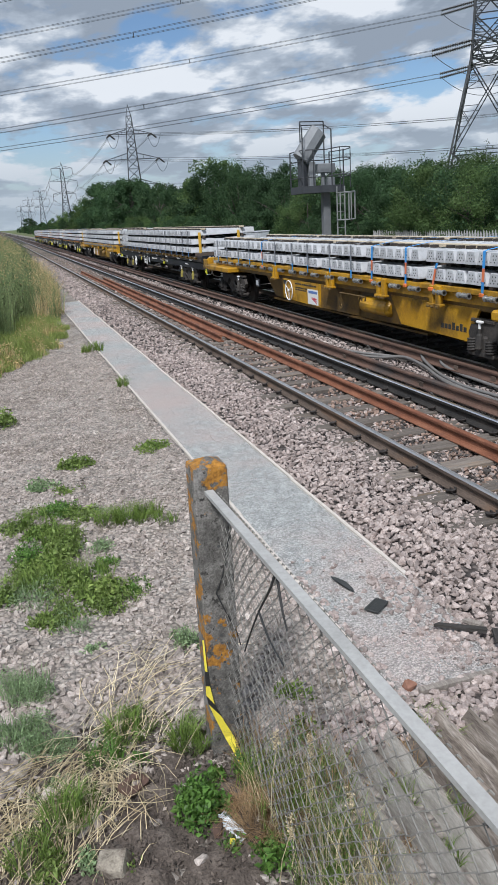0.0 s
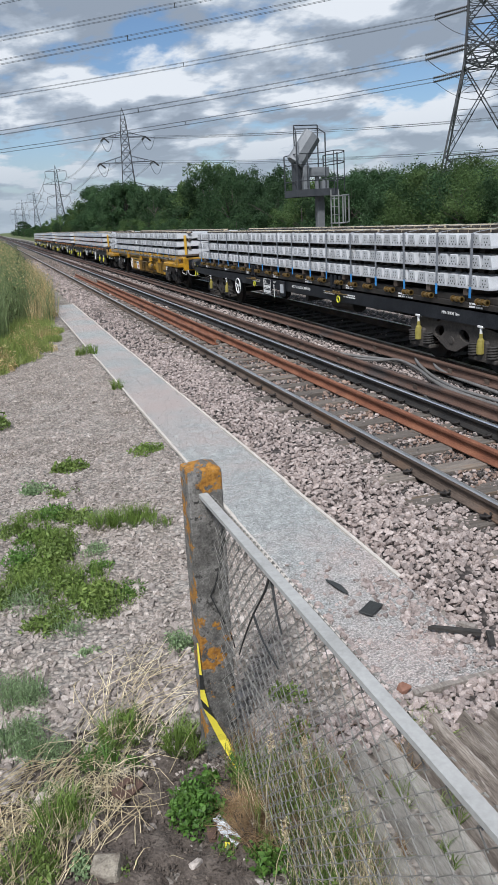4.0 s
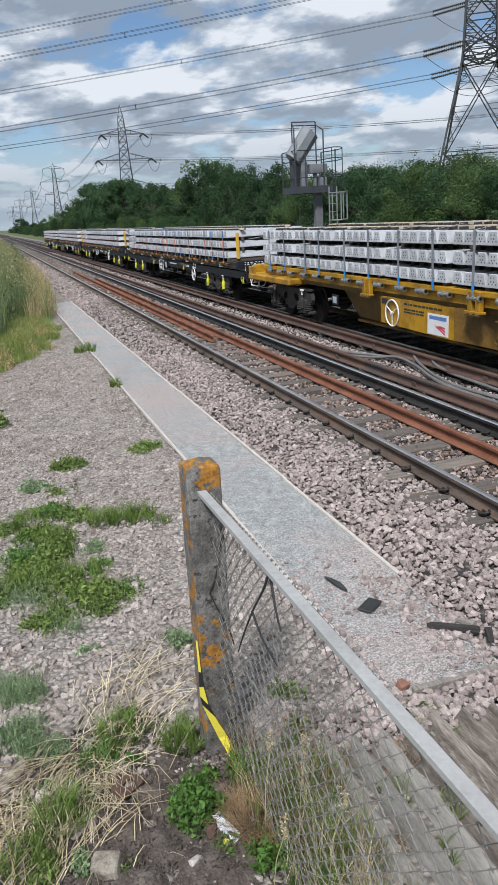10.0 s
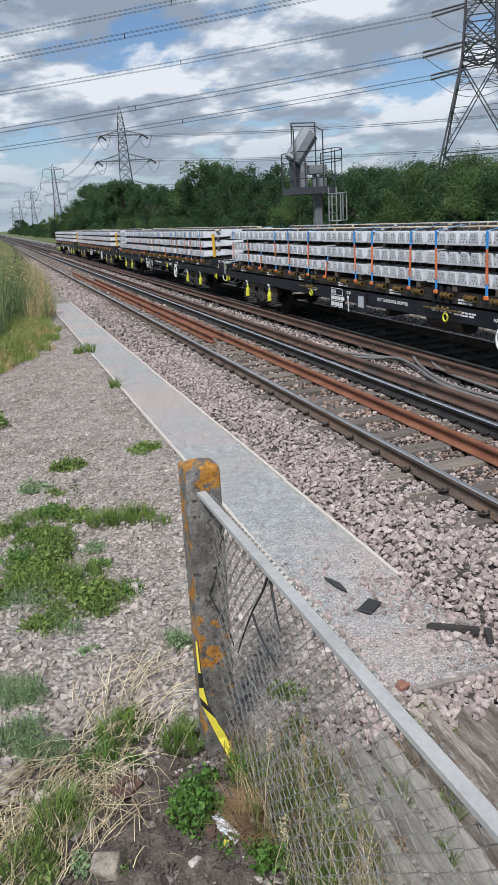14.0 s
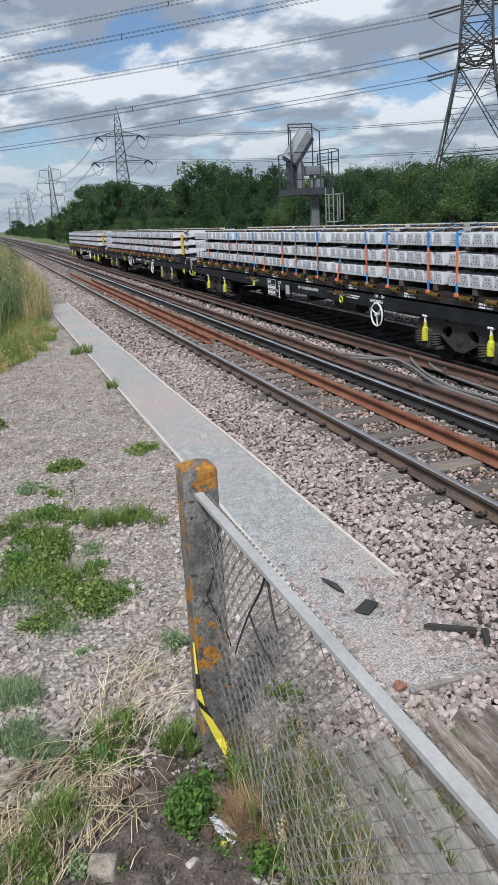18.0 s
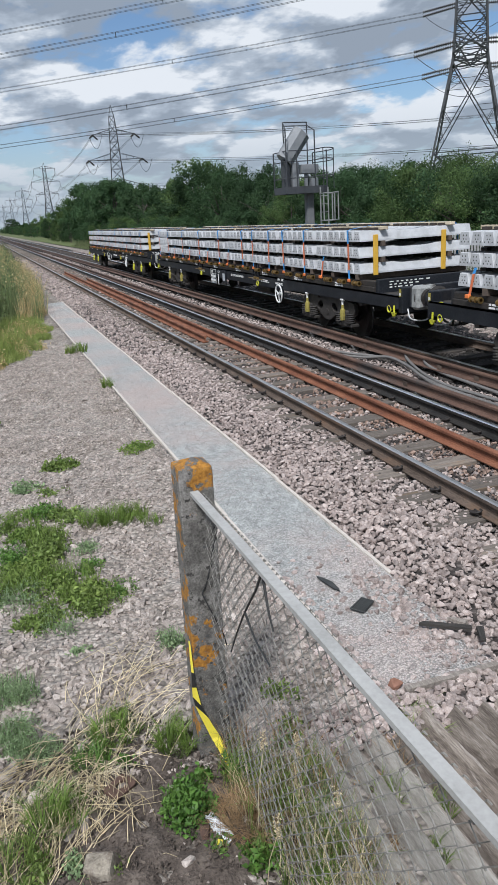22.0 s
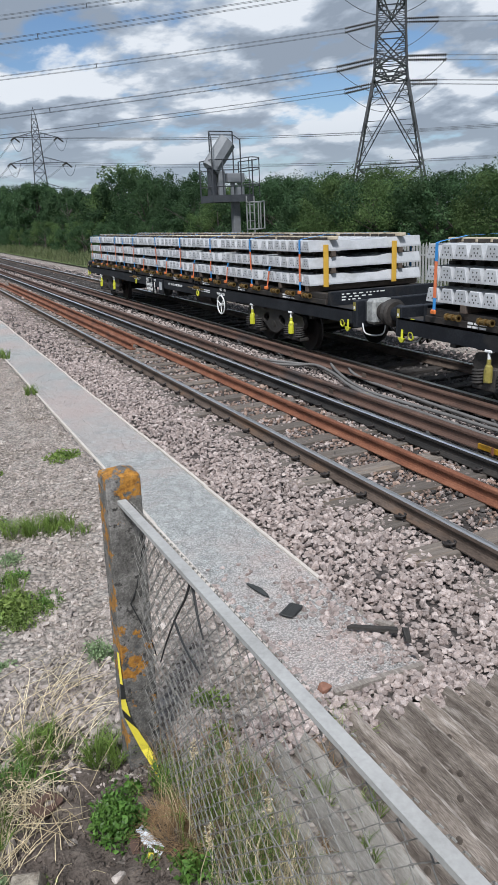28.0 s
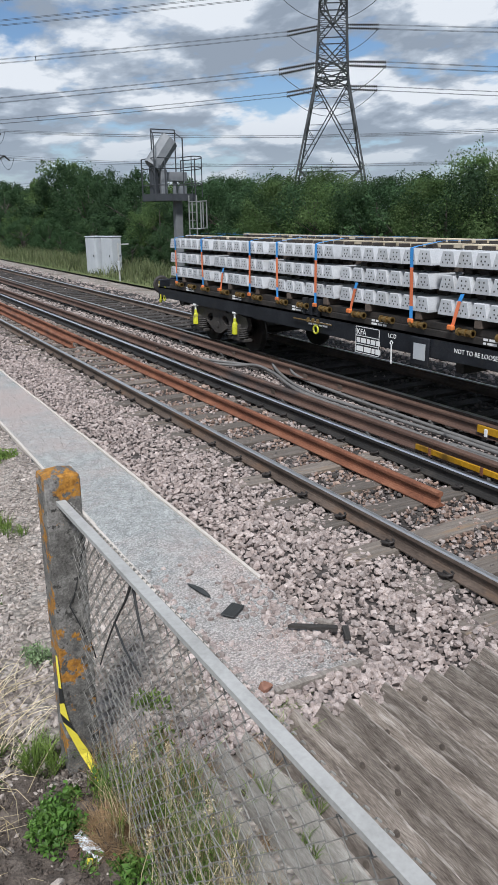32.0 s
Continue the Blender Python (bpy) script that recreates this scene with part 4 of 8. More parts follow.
for pts in ([(5.95, 13.6, 0.12), (6.30, 12.75, 0.10), (6.55, 12.4, 0.08), (6.76, 11.95, 0.07), (6.70, 11.14, 0.08), (6.48, 10.31, 0.06), (6.32, 9.6, 0.06), (6.28, 8.6, 0.05), (6.25, 7.3, 0.05), (6.24, 6.4, 0.05), (6.3, 5.5, 0.05), (6.3, -6, 0.05)],
            [(5.95, 13.1, 0.12), (6.26, 12.6, 0.07), (6.52, 12.2, 0.07), (6.71, 11.75, 0.12), (6.65, 11.0, 0.09), (6.44, 10.2, 0.07), (6.36, 9.4, 0.05), (6.38, 8.2, 0.04), (6.34, 7.2, 0.05), (6.33, 6.3, 0.05), (6.4, 5.2, 0.05), (6.4, -6, 0.05)],
            [(6.95, 11.58, 0.22), (6.88, 11.4, 0.12), (6.64, 10.55, 0.06), (6.45, 9.6, 0.06), (6.48, 8.7, 0.06), (6.54, 7.75, 0.06), (6.56, 7.0, 0.06), (6.58, 6.4, 0.06), (6.56, 5.6, 0.06), (6.5, -6, 0.05)],
            [(6.95, 10.99, 0.22), (6.90, 10.8, 0.12), (6.88, 10.29, 0.06), (6.82, 9.46, 0.06), (6.78, 8.4, 0.05), (6.74, 7.0, 0.05), (6.70, 5.6, 0.05), (6.6, -6, 0.05)]):
    sh = Shape()
    sh.tube(smooth_line(pts), 0.027, 8)
    tagged(part("traction_cable", sh, M_HOSE, smooth=True), "thick dusty grey cable lying on ballast between third rails", "cable", "traction cables")


# ---------------------------------------------------------------- the train
SPEED = [(0, 4.6), (8, 4.55), (12, 4.40), (17, 4.06), (20, 3.9), (23.5, 3.70), (28, 3.41), (31.5, 3.29), (33, 3.27)]


def gone(t):
    """Metres that the train has gone by t seconds."""
    s = 0.0
    for (a, v), (b, w) in zip(SPEED, SPEED[1:]):
        e = min(t, b)
        if e > a:
            s += (v + (v + (w - v) * (e - a) / (b - a))) / 2 * (e - a)
    return s


MOVING, WHEELS = [], []


def sleeper_mesh():
    """A prestressed concrete sleeper across the wagon, with rail seats, tendon holes and clip housings."""
    sh = Shape()

    def section(w0, w1, h):
        return [(-w0 / 2, 0), (w0 / 2, 0), (w0 / 2, 0.03), (w1 / 2, h), (-w1 / 2, h), (-w0 / 2, 0.03)]

    rows = [(-1.25, 0.272, 0.178, 0.188), (-1.24, 0.280, 0.186, 0.196), (-0.5, 0.280, 0.196, 0.192), (-0.3, 0.268, 0.19, 0.162), (0.3, 0.268, 0.19, 0.162), (0.5, 0.280, 0.196, 0.192), (1.24, 0.280, 0.186, 0.196), (1.25, 0.272, 0.178, 0.188)]
    vs = [(x, y, z) for x, a, b, h in rows for y, z in section(a, b, h)]
    k = 6
    fs = [(i * k + j, i * k + (j + 1) % k, (i + 1) * k + (j + 1) % k, (i + 1) * k + j) for i in range(len(rows) - 1) for j in range(k)]
    fs += [tuple(range(k)), tuple((len(rows) - 1) * k + j for j in range(k))[::-1]]
    sh.add(vs, fs)
    sh.slot = 1
    for end in (-1, 1):
        for y, z in ((-0.037, 0.142), (0.037, 0.142), (-0.03, 0.088), (0.03, 0.088), (-0.085, 0.05), (0.085, 0.05), (0.0, 0.05)):
            x = end * 1.2512
            n = 7
            sh.add([(x, y + 0.0135 * math.cos(2 * math.pi * i / n), z + 0.0135 * math.sin(2 * math.pi * i / n)) for i in range(n)], [tuple(range(n))])
    sh.slot = 2
    for s in (-1, 1):
        for d in (-0.11, 0.11):
            sh.box(s * 0.752 + d - 0.04, s * 0.752 + d + 0.04, -0.075, 0.075, 0.185, 0.245)
        sh.box(s * 0.752 - 0.075, s * 0.752 + 0.075, -0.08, 0.08, 0.185, 0.203)
    return sh.mesh("sleeper", [M_CONC, M_HOLE, M_PAD])


SLEEPER = sleeper_mesh()
LAYER = 0.303
BOTTOM = 1.512


def strip(sh, pts, width):
    """Webbing along points in a plane x = const or over the top: width runs along y."""
    o = len(sh.v)
    vs, fs = [], []
    for x, y, z in pts:
        vs += [(x, y - width / 2, z), (x, y + width / 2, z)]
    for i in range(len(pts) - 1):
        fs.append((2 * i, 2 * i + 1, 2 * i + 3, 2 * i + 2))
    return sh.add(vs, fs)


def strap(stack, y, layers, style, slant=0.0):
    """A lashing strap from the winch up the sleepers' ends and over the top."""
    top = BOTTOM + (layers - 1) * LAYER + 0.2
    foot = BOTTOM - 0.14
    w = 0.066
    p = lambda z, x=-1.268: (x, y + slant * (top - z), z)
    if style == "colour":
        for name, mt, z0, z1 in (("strap_tail", M_BLUE, foot, BOTTOM + 0.06), ("strap_lower", M_RED, BOTTOM + 0.06, top - 0.24), ("strap_upper", M_BLUE, top - 0.24, top + 0.012)):
            sh = Shape()
            strip(sh, [p(z0), p((z0 + z1) / 2), p(z1)], w)
            if name == "strap_upper":
                strip(sh, [p(z1), (-1.2, y, top + 0.03), (-0.7, y + 0.05, top + 0.085), (0.7, y + 0.05, top + 0.085), (1.2, y, top + 0.03), (1.268, y, top - 0.1), (1.268, y, foot)], w)
            part(name, sh, mt, stack, "blue webbing" if mt == M_BLUE else "orange webbing")
        sh = Shape()
        sh.box(-1.30, -1.262, y + slant * (top - foot) - 0.055, y + slant * (top - foot) + 0.05, foot - 0.03, foot + 0.035, 0.012)
        part("strap_hook", sh, M_ORANGE, stack)
    elif style == "short":
        z1 = BOTTOM + 0.20
        sh = Shape()
        strip(sh, [(-1.268, y, foot), (-1.268, y - 0.1, z1)], w * 0.9)
        part("strap_lower", sh, M_RED, stack, "orange webbing")
        sh = Shape()
        strip(sh, [(-1.268, y - 0.1, z1), (-1.262, y - 0.14, z1 + 0.09)], w)
        part("strap_upper", sh, M_BLUE, stack, "blue webbing")
        sh = Shape()
        sh.box(-1.32, -1.262, y - 0.055, y + 0.05, foot - 0.03, foot + 0.035, 0.012)
        part("strap_hook", sh, M_ORANGE, stack)
    else:
        sh = Shape()
        strip(sh, [p(foot), p(top - 0.3), p(top + 0.012), (-1.2, y, top + 0.03), (-0.7, y, top + 0.085), (0.7, y, top + 0.085), (1.2, y, top + 0.03)], w)
        part("strap_upper", sh, M_GREYSTRAP, stack, "grey webbing")
        sh = Shape()
        strip(sh, [p(foot, -1.27), p(foot + 0.17, -1.27)], w)
        part("strap_tail", sh, M_BLUE, stack, "blue webbing")


def sleeper_stack(u, layers, style, rng, first=False, last=False, thin=False):
    """Seven sleepers a layer, on timbers, lashed down; u is its end nearer the engine."""
    words = {2: "two", 3: "three"}[layers]
    s = thing("sleeper_stack", (TRACK_MID, u, 0), f"new pale concrete sleepers stacked {words} high on timbers, lashed down", "sleepers", "sleeper stacks")
    for i in range(layers):
        z = BOTTOM + i * LAYER
        shift = rng.uniform(-0.012, 0.012)
        for j in range(7):
            part("sleeper", SLEEPER, None, s, at=pose(shift + rng.uniform(-0.012, 0.012), 0.145 + 0.288 * j, z, 0, 0, rng.uniform(-0.15, 0.15)))
        for x in (-0.752, 0.752):
            sh = Shape()
            if i + 1 < layers:
                sh.box(x - 0.04, x + 0.04, -0.02, 2.03, z + 0.204, z + LAYER, 0.0)
                part("packing_timber", sh, M_DARKWOOD, s)
            else:
                sh.box(x - 0.06, x + 0.06, -0.08, 2.10, z + 0.2035, z + 0.262, 0.004)
                part("batten", sh, M_BATTEN, s)
    if style == "colour":
        strap(s, 0.42 + rng.uniform(-0.08, 0.08), layers, "colour", rng.uniform(-0.06, 0.06))
        strap(s, 1.72 + rng.uniform(-0.06, 0.06), layers, "short" if rng.random() < 0.55 else "colour", rng.uniform(-0.05, 0.05))
    else:
        strap(s, 0.5 + rng.uniform(-0.1, 0.1), layers, "grey", rng.uniform(-0.04, 0.04))
        strap(s, 1.5 + rng.uniform(-0.1, 0.1), layers, "grey" if rng.random() < 0.6 or u > 20 else "colour", rng.uniform(-0.04, 0.04))
    if first:
        top = BOTTOM + (layers - 1) * LAYER
        for x in (-0.92, 0.60):
            sh = Shape()
            sh.box(x - 0.05, x + 0.05, -0.03, 0.004, BOTTOM - 0.04, top + 0.12, 0.006)
            part("end_strap", sh, M_BAND, s, "broad amber end strap")
    MOVING.append((s, u))
    return s


def wheelset_mesh():
    sh = Shape()
    sh.tube([(-0.95, 0, 0), (0.95, 0, 0)], 0.075, 12)
    for s in (-1, 1):
        sh.tube([(s * 0.72, 0, 0), (s * 0.735, 0, 0), (s * 0.75, 0, 0), (s * 0.83, 0, 0)], [0.44, 0.445, 0.42, 0.412], 28)
        sh.tube([(s * 0.83, 0, 0), (s * 0.845, 0, 0)], [0.34, 0.12], 28)
        sh.tube([(s * 0.84, 0, 0), (s * 0.90, 0, 0)], 0.11, 14)
        for a in range(4):
            c, d = math.cos(a * math.pi / 2), math.sin(a * math.pi / 2)
            sh.tube([(s * 0.84, 0.22 * c, 0.22 * d), (s * 0.852, 0.22 * c, 0.22 * d)], 0.03, 8)
    return sh.mesh("wheelset", M_TYRE)


WHEELSET = wheelset_mesh()
AXLE_Z = HEAD_Z + 0.415


def bogie_frame(side):
    """A fabricated side frame with two oval windows and a dropped middle, as a plate with openings."""
    b = bmesh.new()
    outer = [(-1.30, 0.74), (-1.24, 0.88), (-0.55, 0.97), (0.55, 0.97), (1.24, 0.88), (1.30, 0.74), (1.24, 0.63), (1.0, 0.60), (0.80, 0.62), (0.62, 0.68), (0.44, 0.60), (0.12, 0.45), (-0.12, 0.45), (-0.44, 0.60), (-0.62, 0.68), (-0.80, 0.62), (-1.0, 0.60), (-1.24, 0.63)]
    holes = [[(c + 0.14 * math.cos(a) + 0.05 * math.sin(a) * (1 if c < 0 else -1), 0.735 + 0.10 * math.sin(a)) for a in np.linspace(0, 2 * math.pi, 12, endpoint=False)] for c in (-0.36, 0.36)]
    edges = []
    for loop_pts in [outer] + holes:
        vs = [b.verts.new((0, y, z)) for y, z in loop_pts]
        edges += [b.edges.new((p, q)) for p, q in zip(vs, vs[1:] + vs[:1])]
    bmesh.ops.triangle_fill(b, edges=edges, use_beauty=True)
    got = bmesh.ops.extrude_face_region(b, geom=b.faces[:])
    bmesh.ops.translate(b, verts=[g for g in got["geom"] if isinstance(g, bmesh.types.BMVert)], vec=(0.09, 0, 0))
    b.verts.index_update()
    sh = Shape()
    sh.add([(p.co.x + side - 0.045, p.co.y, p.co.z) for p in b.verts], [tuple(q.index for q in f.verts) for f in b.faces])
    b.free()
    s = 1 if side > 0 else -1
    sh.tube([(side - 0.1 * s, 0, 0.62), (side + 0.055 * s, 0, 0.62)], 0.07, 12)
    sh.tube([(side + 0.055 * s, 0, 0.62), (side + 0.06 * s, 0, 0.62)], [0.07, 0.05], 12)
    sh.box(side - 0.07, side + 0.07, -1.22, -0.62, 0.93, 0.985, 0.01)
    sh.box(side - 0.07, side + 0.07, 0.62, 1.22, 0.93, 0.985, 0.01)
    for c in (-0.9, 0.9):
        sh.box(side - 0.10, side + 0.09, c - 0.13, c + 0.13, AXLE_Z - 0.14, AXLE_Z + 0.16, 0.03)
        sh.box(side - 0.10, side + 0.09, c - 0.34, c + 0.34, AXLE_Z - 0.17, AXLE_Z - 0.10, 0.015)
    return sh


BOGIE_PARTS = {}


def bogie(parent, y, tag_material, rng):
    """Two wheelsets between side frames with coil springs; returns it."""
    if not BOGIE_PARTS:
        sh = bogie_frame(-1.09)
        BOGIE_PARTS["near"] = sh.mesh("side_frame", M_FRAME)
        BOGIE_PARTS["far"] = bogie_frame(1.02).mesh("side_frame", M_GRIME)
        sh = Shape()
        sh.tube([(0.085 * math.cos(a), 0.085 * math.sin(a), 0.21 * a / (2 * math.pi * 5)) for a in np.linspace(0, 2 * math.pi * 5, 60)], 0.017, 6)
        BOGIE_PARTS["spring"] = sh.mesh("spring", M_GRIME, True)
        sh = Shape()
        sh.box(-0.9, 0.9, -0.2, 0.2, 0.62, 0.86, 0.03)
        sh.box(-1.0, 1.0, -0.12, 0.12, 0.86, 0.98, 0.03)
        BOGIE_PARTS["bolster"] = sh.mesh("bolster", M_GRIME)
        sh = Shape()
        sh.tube([(-0.02, 0, -0.17), (-0.02, 0, -0.16), (-0.02, 0, -0.02), (-0.02, 0, 0.05), (-0.02, 0, 0.08), (-0.02, 0, 0.15)], [0.045, 0.062, 0.062, 0.05, 0.03, 0.03], 12)
        BOGIE_PARTS["cover"] = sh
        sh = Shape()
        sh.tube([(-0.02, 0, 0.12), (-0.02, 0, 0.24)], 0.022, 8)
        sh.box(-0.05, 0.01, -0.07, 0.07, 0.235, 0.275, 0.01)
        BOGIE_PARTS["stem"] = sh.mesh("stem", M_WHITE)
        for key, m in (("new", M_TAGYEL), ("old", M_TAGOLD)):
            BOGIE_PARTS[key] = BOGIE_PARTS["cover"].mesh("damper_cover", m)
        BOGIE_PARTS["black"] = BOGIE_PARTS["cover"].mesh("damper_cover", M_GRIME)
    b = part("bogie", BOGIE_PARTS["bolster"], None, parent, "grimy black two-axle bogie", at=pose(0, y, 0))
    part("side_frame", BOGIE_PARTS["near"], None, b)
    part("side_frame", BOGIE_PARTS["far"], None, b)
    for a in (-0.9, 0.9):
        w = part("wheelset", WHEELSET, None, b, at=pose(0, a, AXLE_Z))
        WHEELS.append((w, (0, a, AXLE_Z)))
        for d in (-0.24, 0.24):
            part("spring", BOGIE_PARTS["spring"], None, b, at=pose(-1.15, a + d, AXLE_Z - 0.1))
        part("damper_cover", BOGIE_PARTS[tag_material], None, b, at=pose(-1.19, a, 0.70))
        part("stem", BOGIE_PARTS["stem"], None, b, at=pose(-1.19, a, 0.70))
    return b


def lettering(parent, words, y, z, size, x=-1.235, material=None, name="lettering"):
    """Words on the wagon's near side; y is where they begin, reading towards the engine."""
    me = text_mesh(words, size, material or M_WHITE)
    return part(name, me, None, parent, at=Matrix.Translation((x, y, z)) @ Matrix(((0, 0, -1, 0), (-1, 0, 0, 0), (0, 1, 0, 0), (0, 0, 0, 1))))


def bars(parent, y, z, wide, rows, x=-1.236, material=None, size=0.03, name="lettering"):
    """Unreadable small writing."""
    for i in range(rows):
        p = y
        while p > y - wide:
            w = random.uniform(0.04, 0.16)
            sh = Shape()
            sh.box(x - 0.002, x + 0.004, p - w, p, z - i * size * 1.7, z - i * size * 1.7 + size)
            part(name, sh, material or M_WHITE, parent)
            p -= w + 0.025


M_CASTING = mat("dusty_pale_casting", [(0.16, 0.165, 0.16), (0.27, 0.275, 0.265), (0.38, 0.38, 0.365)], 0.7, scale=6, fine=50, bump=0.3, stain=(0.06, 0.055, 0.05), stain_scale=5)


def buffers(parent, y, out, mt):
    """Headstock fittings: two buffers, a hook and the brake pipe; out is -1 or 1 along the track."""
    for x in (-0.86, 0.86):
        sh = Shape()
        sh.slot = 2
        sh.box(x - 0.2, x + 0.2, *sorted((y, y + out * 0.05)), 1.0, 1.36, 0.02)
        sh.slot = 0
        if mt == M_HEAD:  # a dusty square casting carries the draw gear's cylinder
            sh.slot = 3
            sh.box(x - 0.21, x + 0.21, *sorted((y + out * 0.05, y + out * 0.30)), 0.97, 1.39, 0.05)
            sh.slot = 0
        sh.tube([(x, y + out * 0.04, 1.18), (x, y + out * 0.38, 1.18)], [0.16, 0.15], 18)
        sh.tube([(x, y + out * 0.38, 1.18), (x, y + out * 0.56, 1.18)], 0.105, 18)
        sh.slot = 1
        sh.tube([(x, y + out * 0.56, 1.18), (x, y + out * 0.60, 1.18), (x, y + out * 0.625, 1.18)], [0.19, 0.225, 0.18], 22)
        part("buffer", sh, [M_TYRE if mt == M_HEAD else mt, M_GRIME, M_BLACK, M_CASTING], parent)
    sh = Shape()
    sh.tube([(0, y, 1.08), (0, y + out * 0.3, 1.08), (0, y + out * 0.40, 1.0), (0, y + out * 0.33, 0.9), (0, y + out * 0.25, 0.96)], 0.035, 8)
    part("draw_hook", sh, M_GRIME, parent)
    for x in (-0.55, -0.4):
        sh = Shape()
        sh.tube(smooth_line([(x, y, 0.98), (x, y + out * 0.18, 0.82), (x + 0.15, y + out * 0.4, 0.66), (x + 0.4, y + out * 0.5, 0.75)], 5), 0.022, 7)
        part("brake_pipe", sh, M_GRIME, parent)
    sh = Shape()
    sh.tube(smooth_line([(-1.1, y + out * 0.02, 0.98), (-1.05, y + out * 0.06, 0.80), (-0.72, y + out * 0.06, 0.76), (-0.62, y + out * 0.02, 0.98)], 5), 0.013, 6)
    part("grab_rail", sh, M_WHITE, parent)


def hand_wheel(parent, y, mt):
    sh = Shape()
    sh.ring((-1.30, y, 0.83), "x", 0.215, 0.016, 24, 6)
    for a in (0.4, 2.5, 4.6):
        sh.tube([(-1.30, y, 0.83), (-1.30, y + 0.21 * math.cos(a), 0.83 + 0.21 * math.sin(a))], 0.012, 6)
    sh.tube([(-1.33, y, 0.83), (-1.2, y, 0.83)], 0.035, 8)
    part("hand_wheel", sh, mt, parent, "white handbrake wheel")
    sh = Shape()
    sh.box(-1.245, -1.2, y - 0.12, y + 0.32, 0.72, 1.0, 0.01)
    part("brake_bracket", sh, M_BLACK, parent)


def winch(parent, y, z, mt, big=1.0):
    sh = Shape()
    sh.tube([(-1.265, y - 0.13 * big, z), (-1.265, y + 0.13 * big, z)], 0.028, 10)
    sh.tube([(-1.265, y - 0.13 * big, z), (-1.265, y - 0.10 * big, z)], 0.05, 10)
    sh.tube([(-1.265, y - 0.02 * big, z), (-1.265, y + 0.03 * big, z)], 0.046, 10)
    sh.tube([(-1.265, y + 0.10 * big, z), (-1.265, y + 0.13 * big, z)], 0.05, 10)
    sh.box(-1.262, -1.20, y - 0.09 * big, y + 0.09 * big, z - 0.045, z + 0.03, 0.006)
    return part("winch", sh, mt, parent)


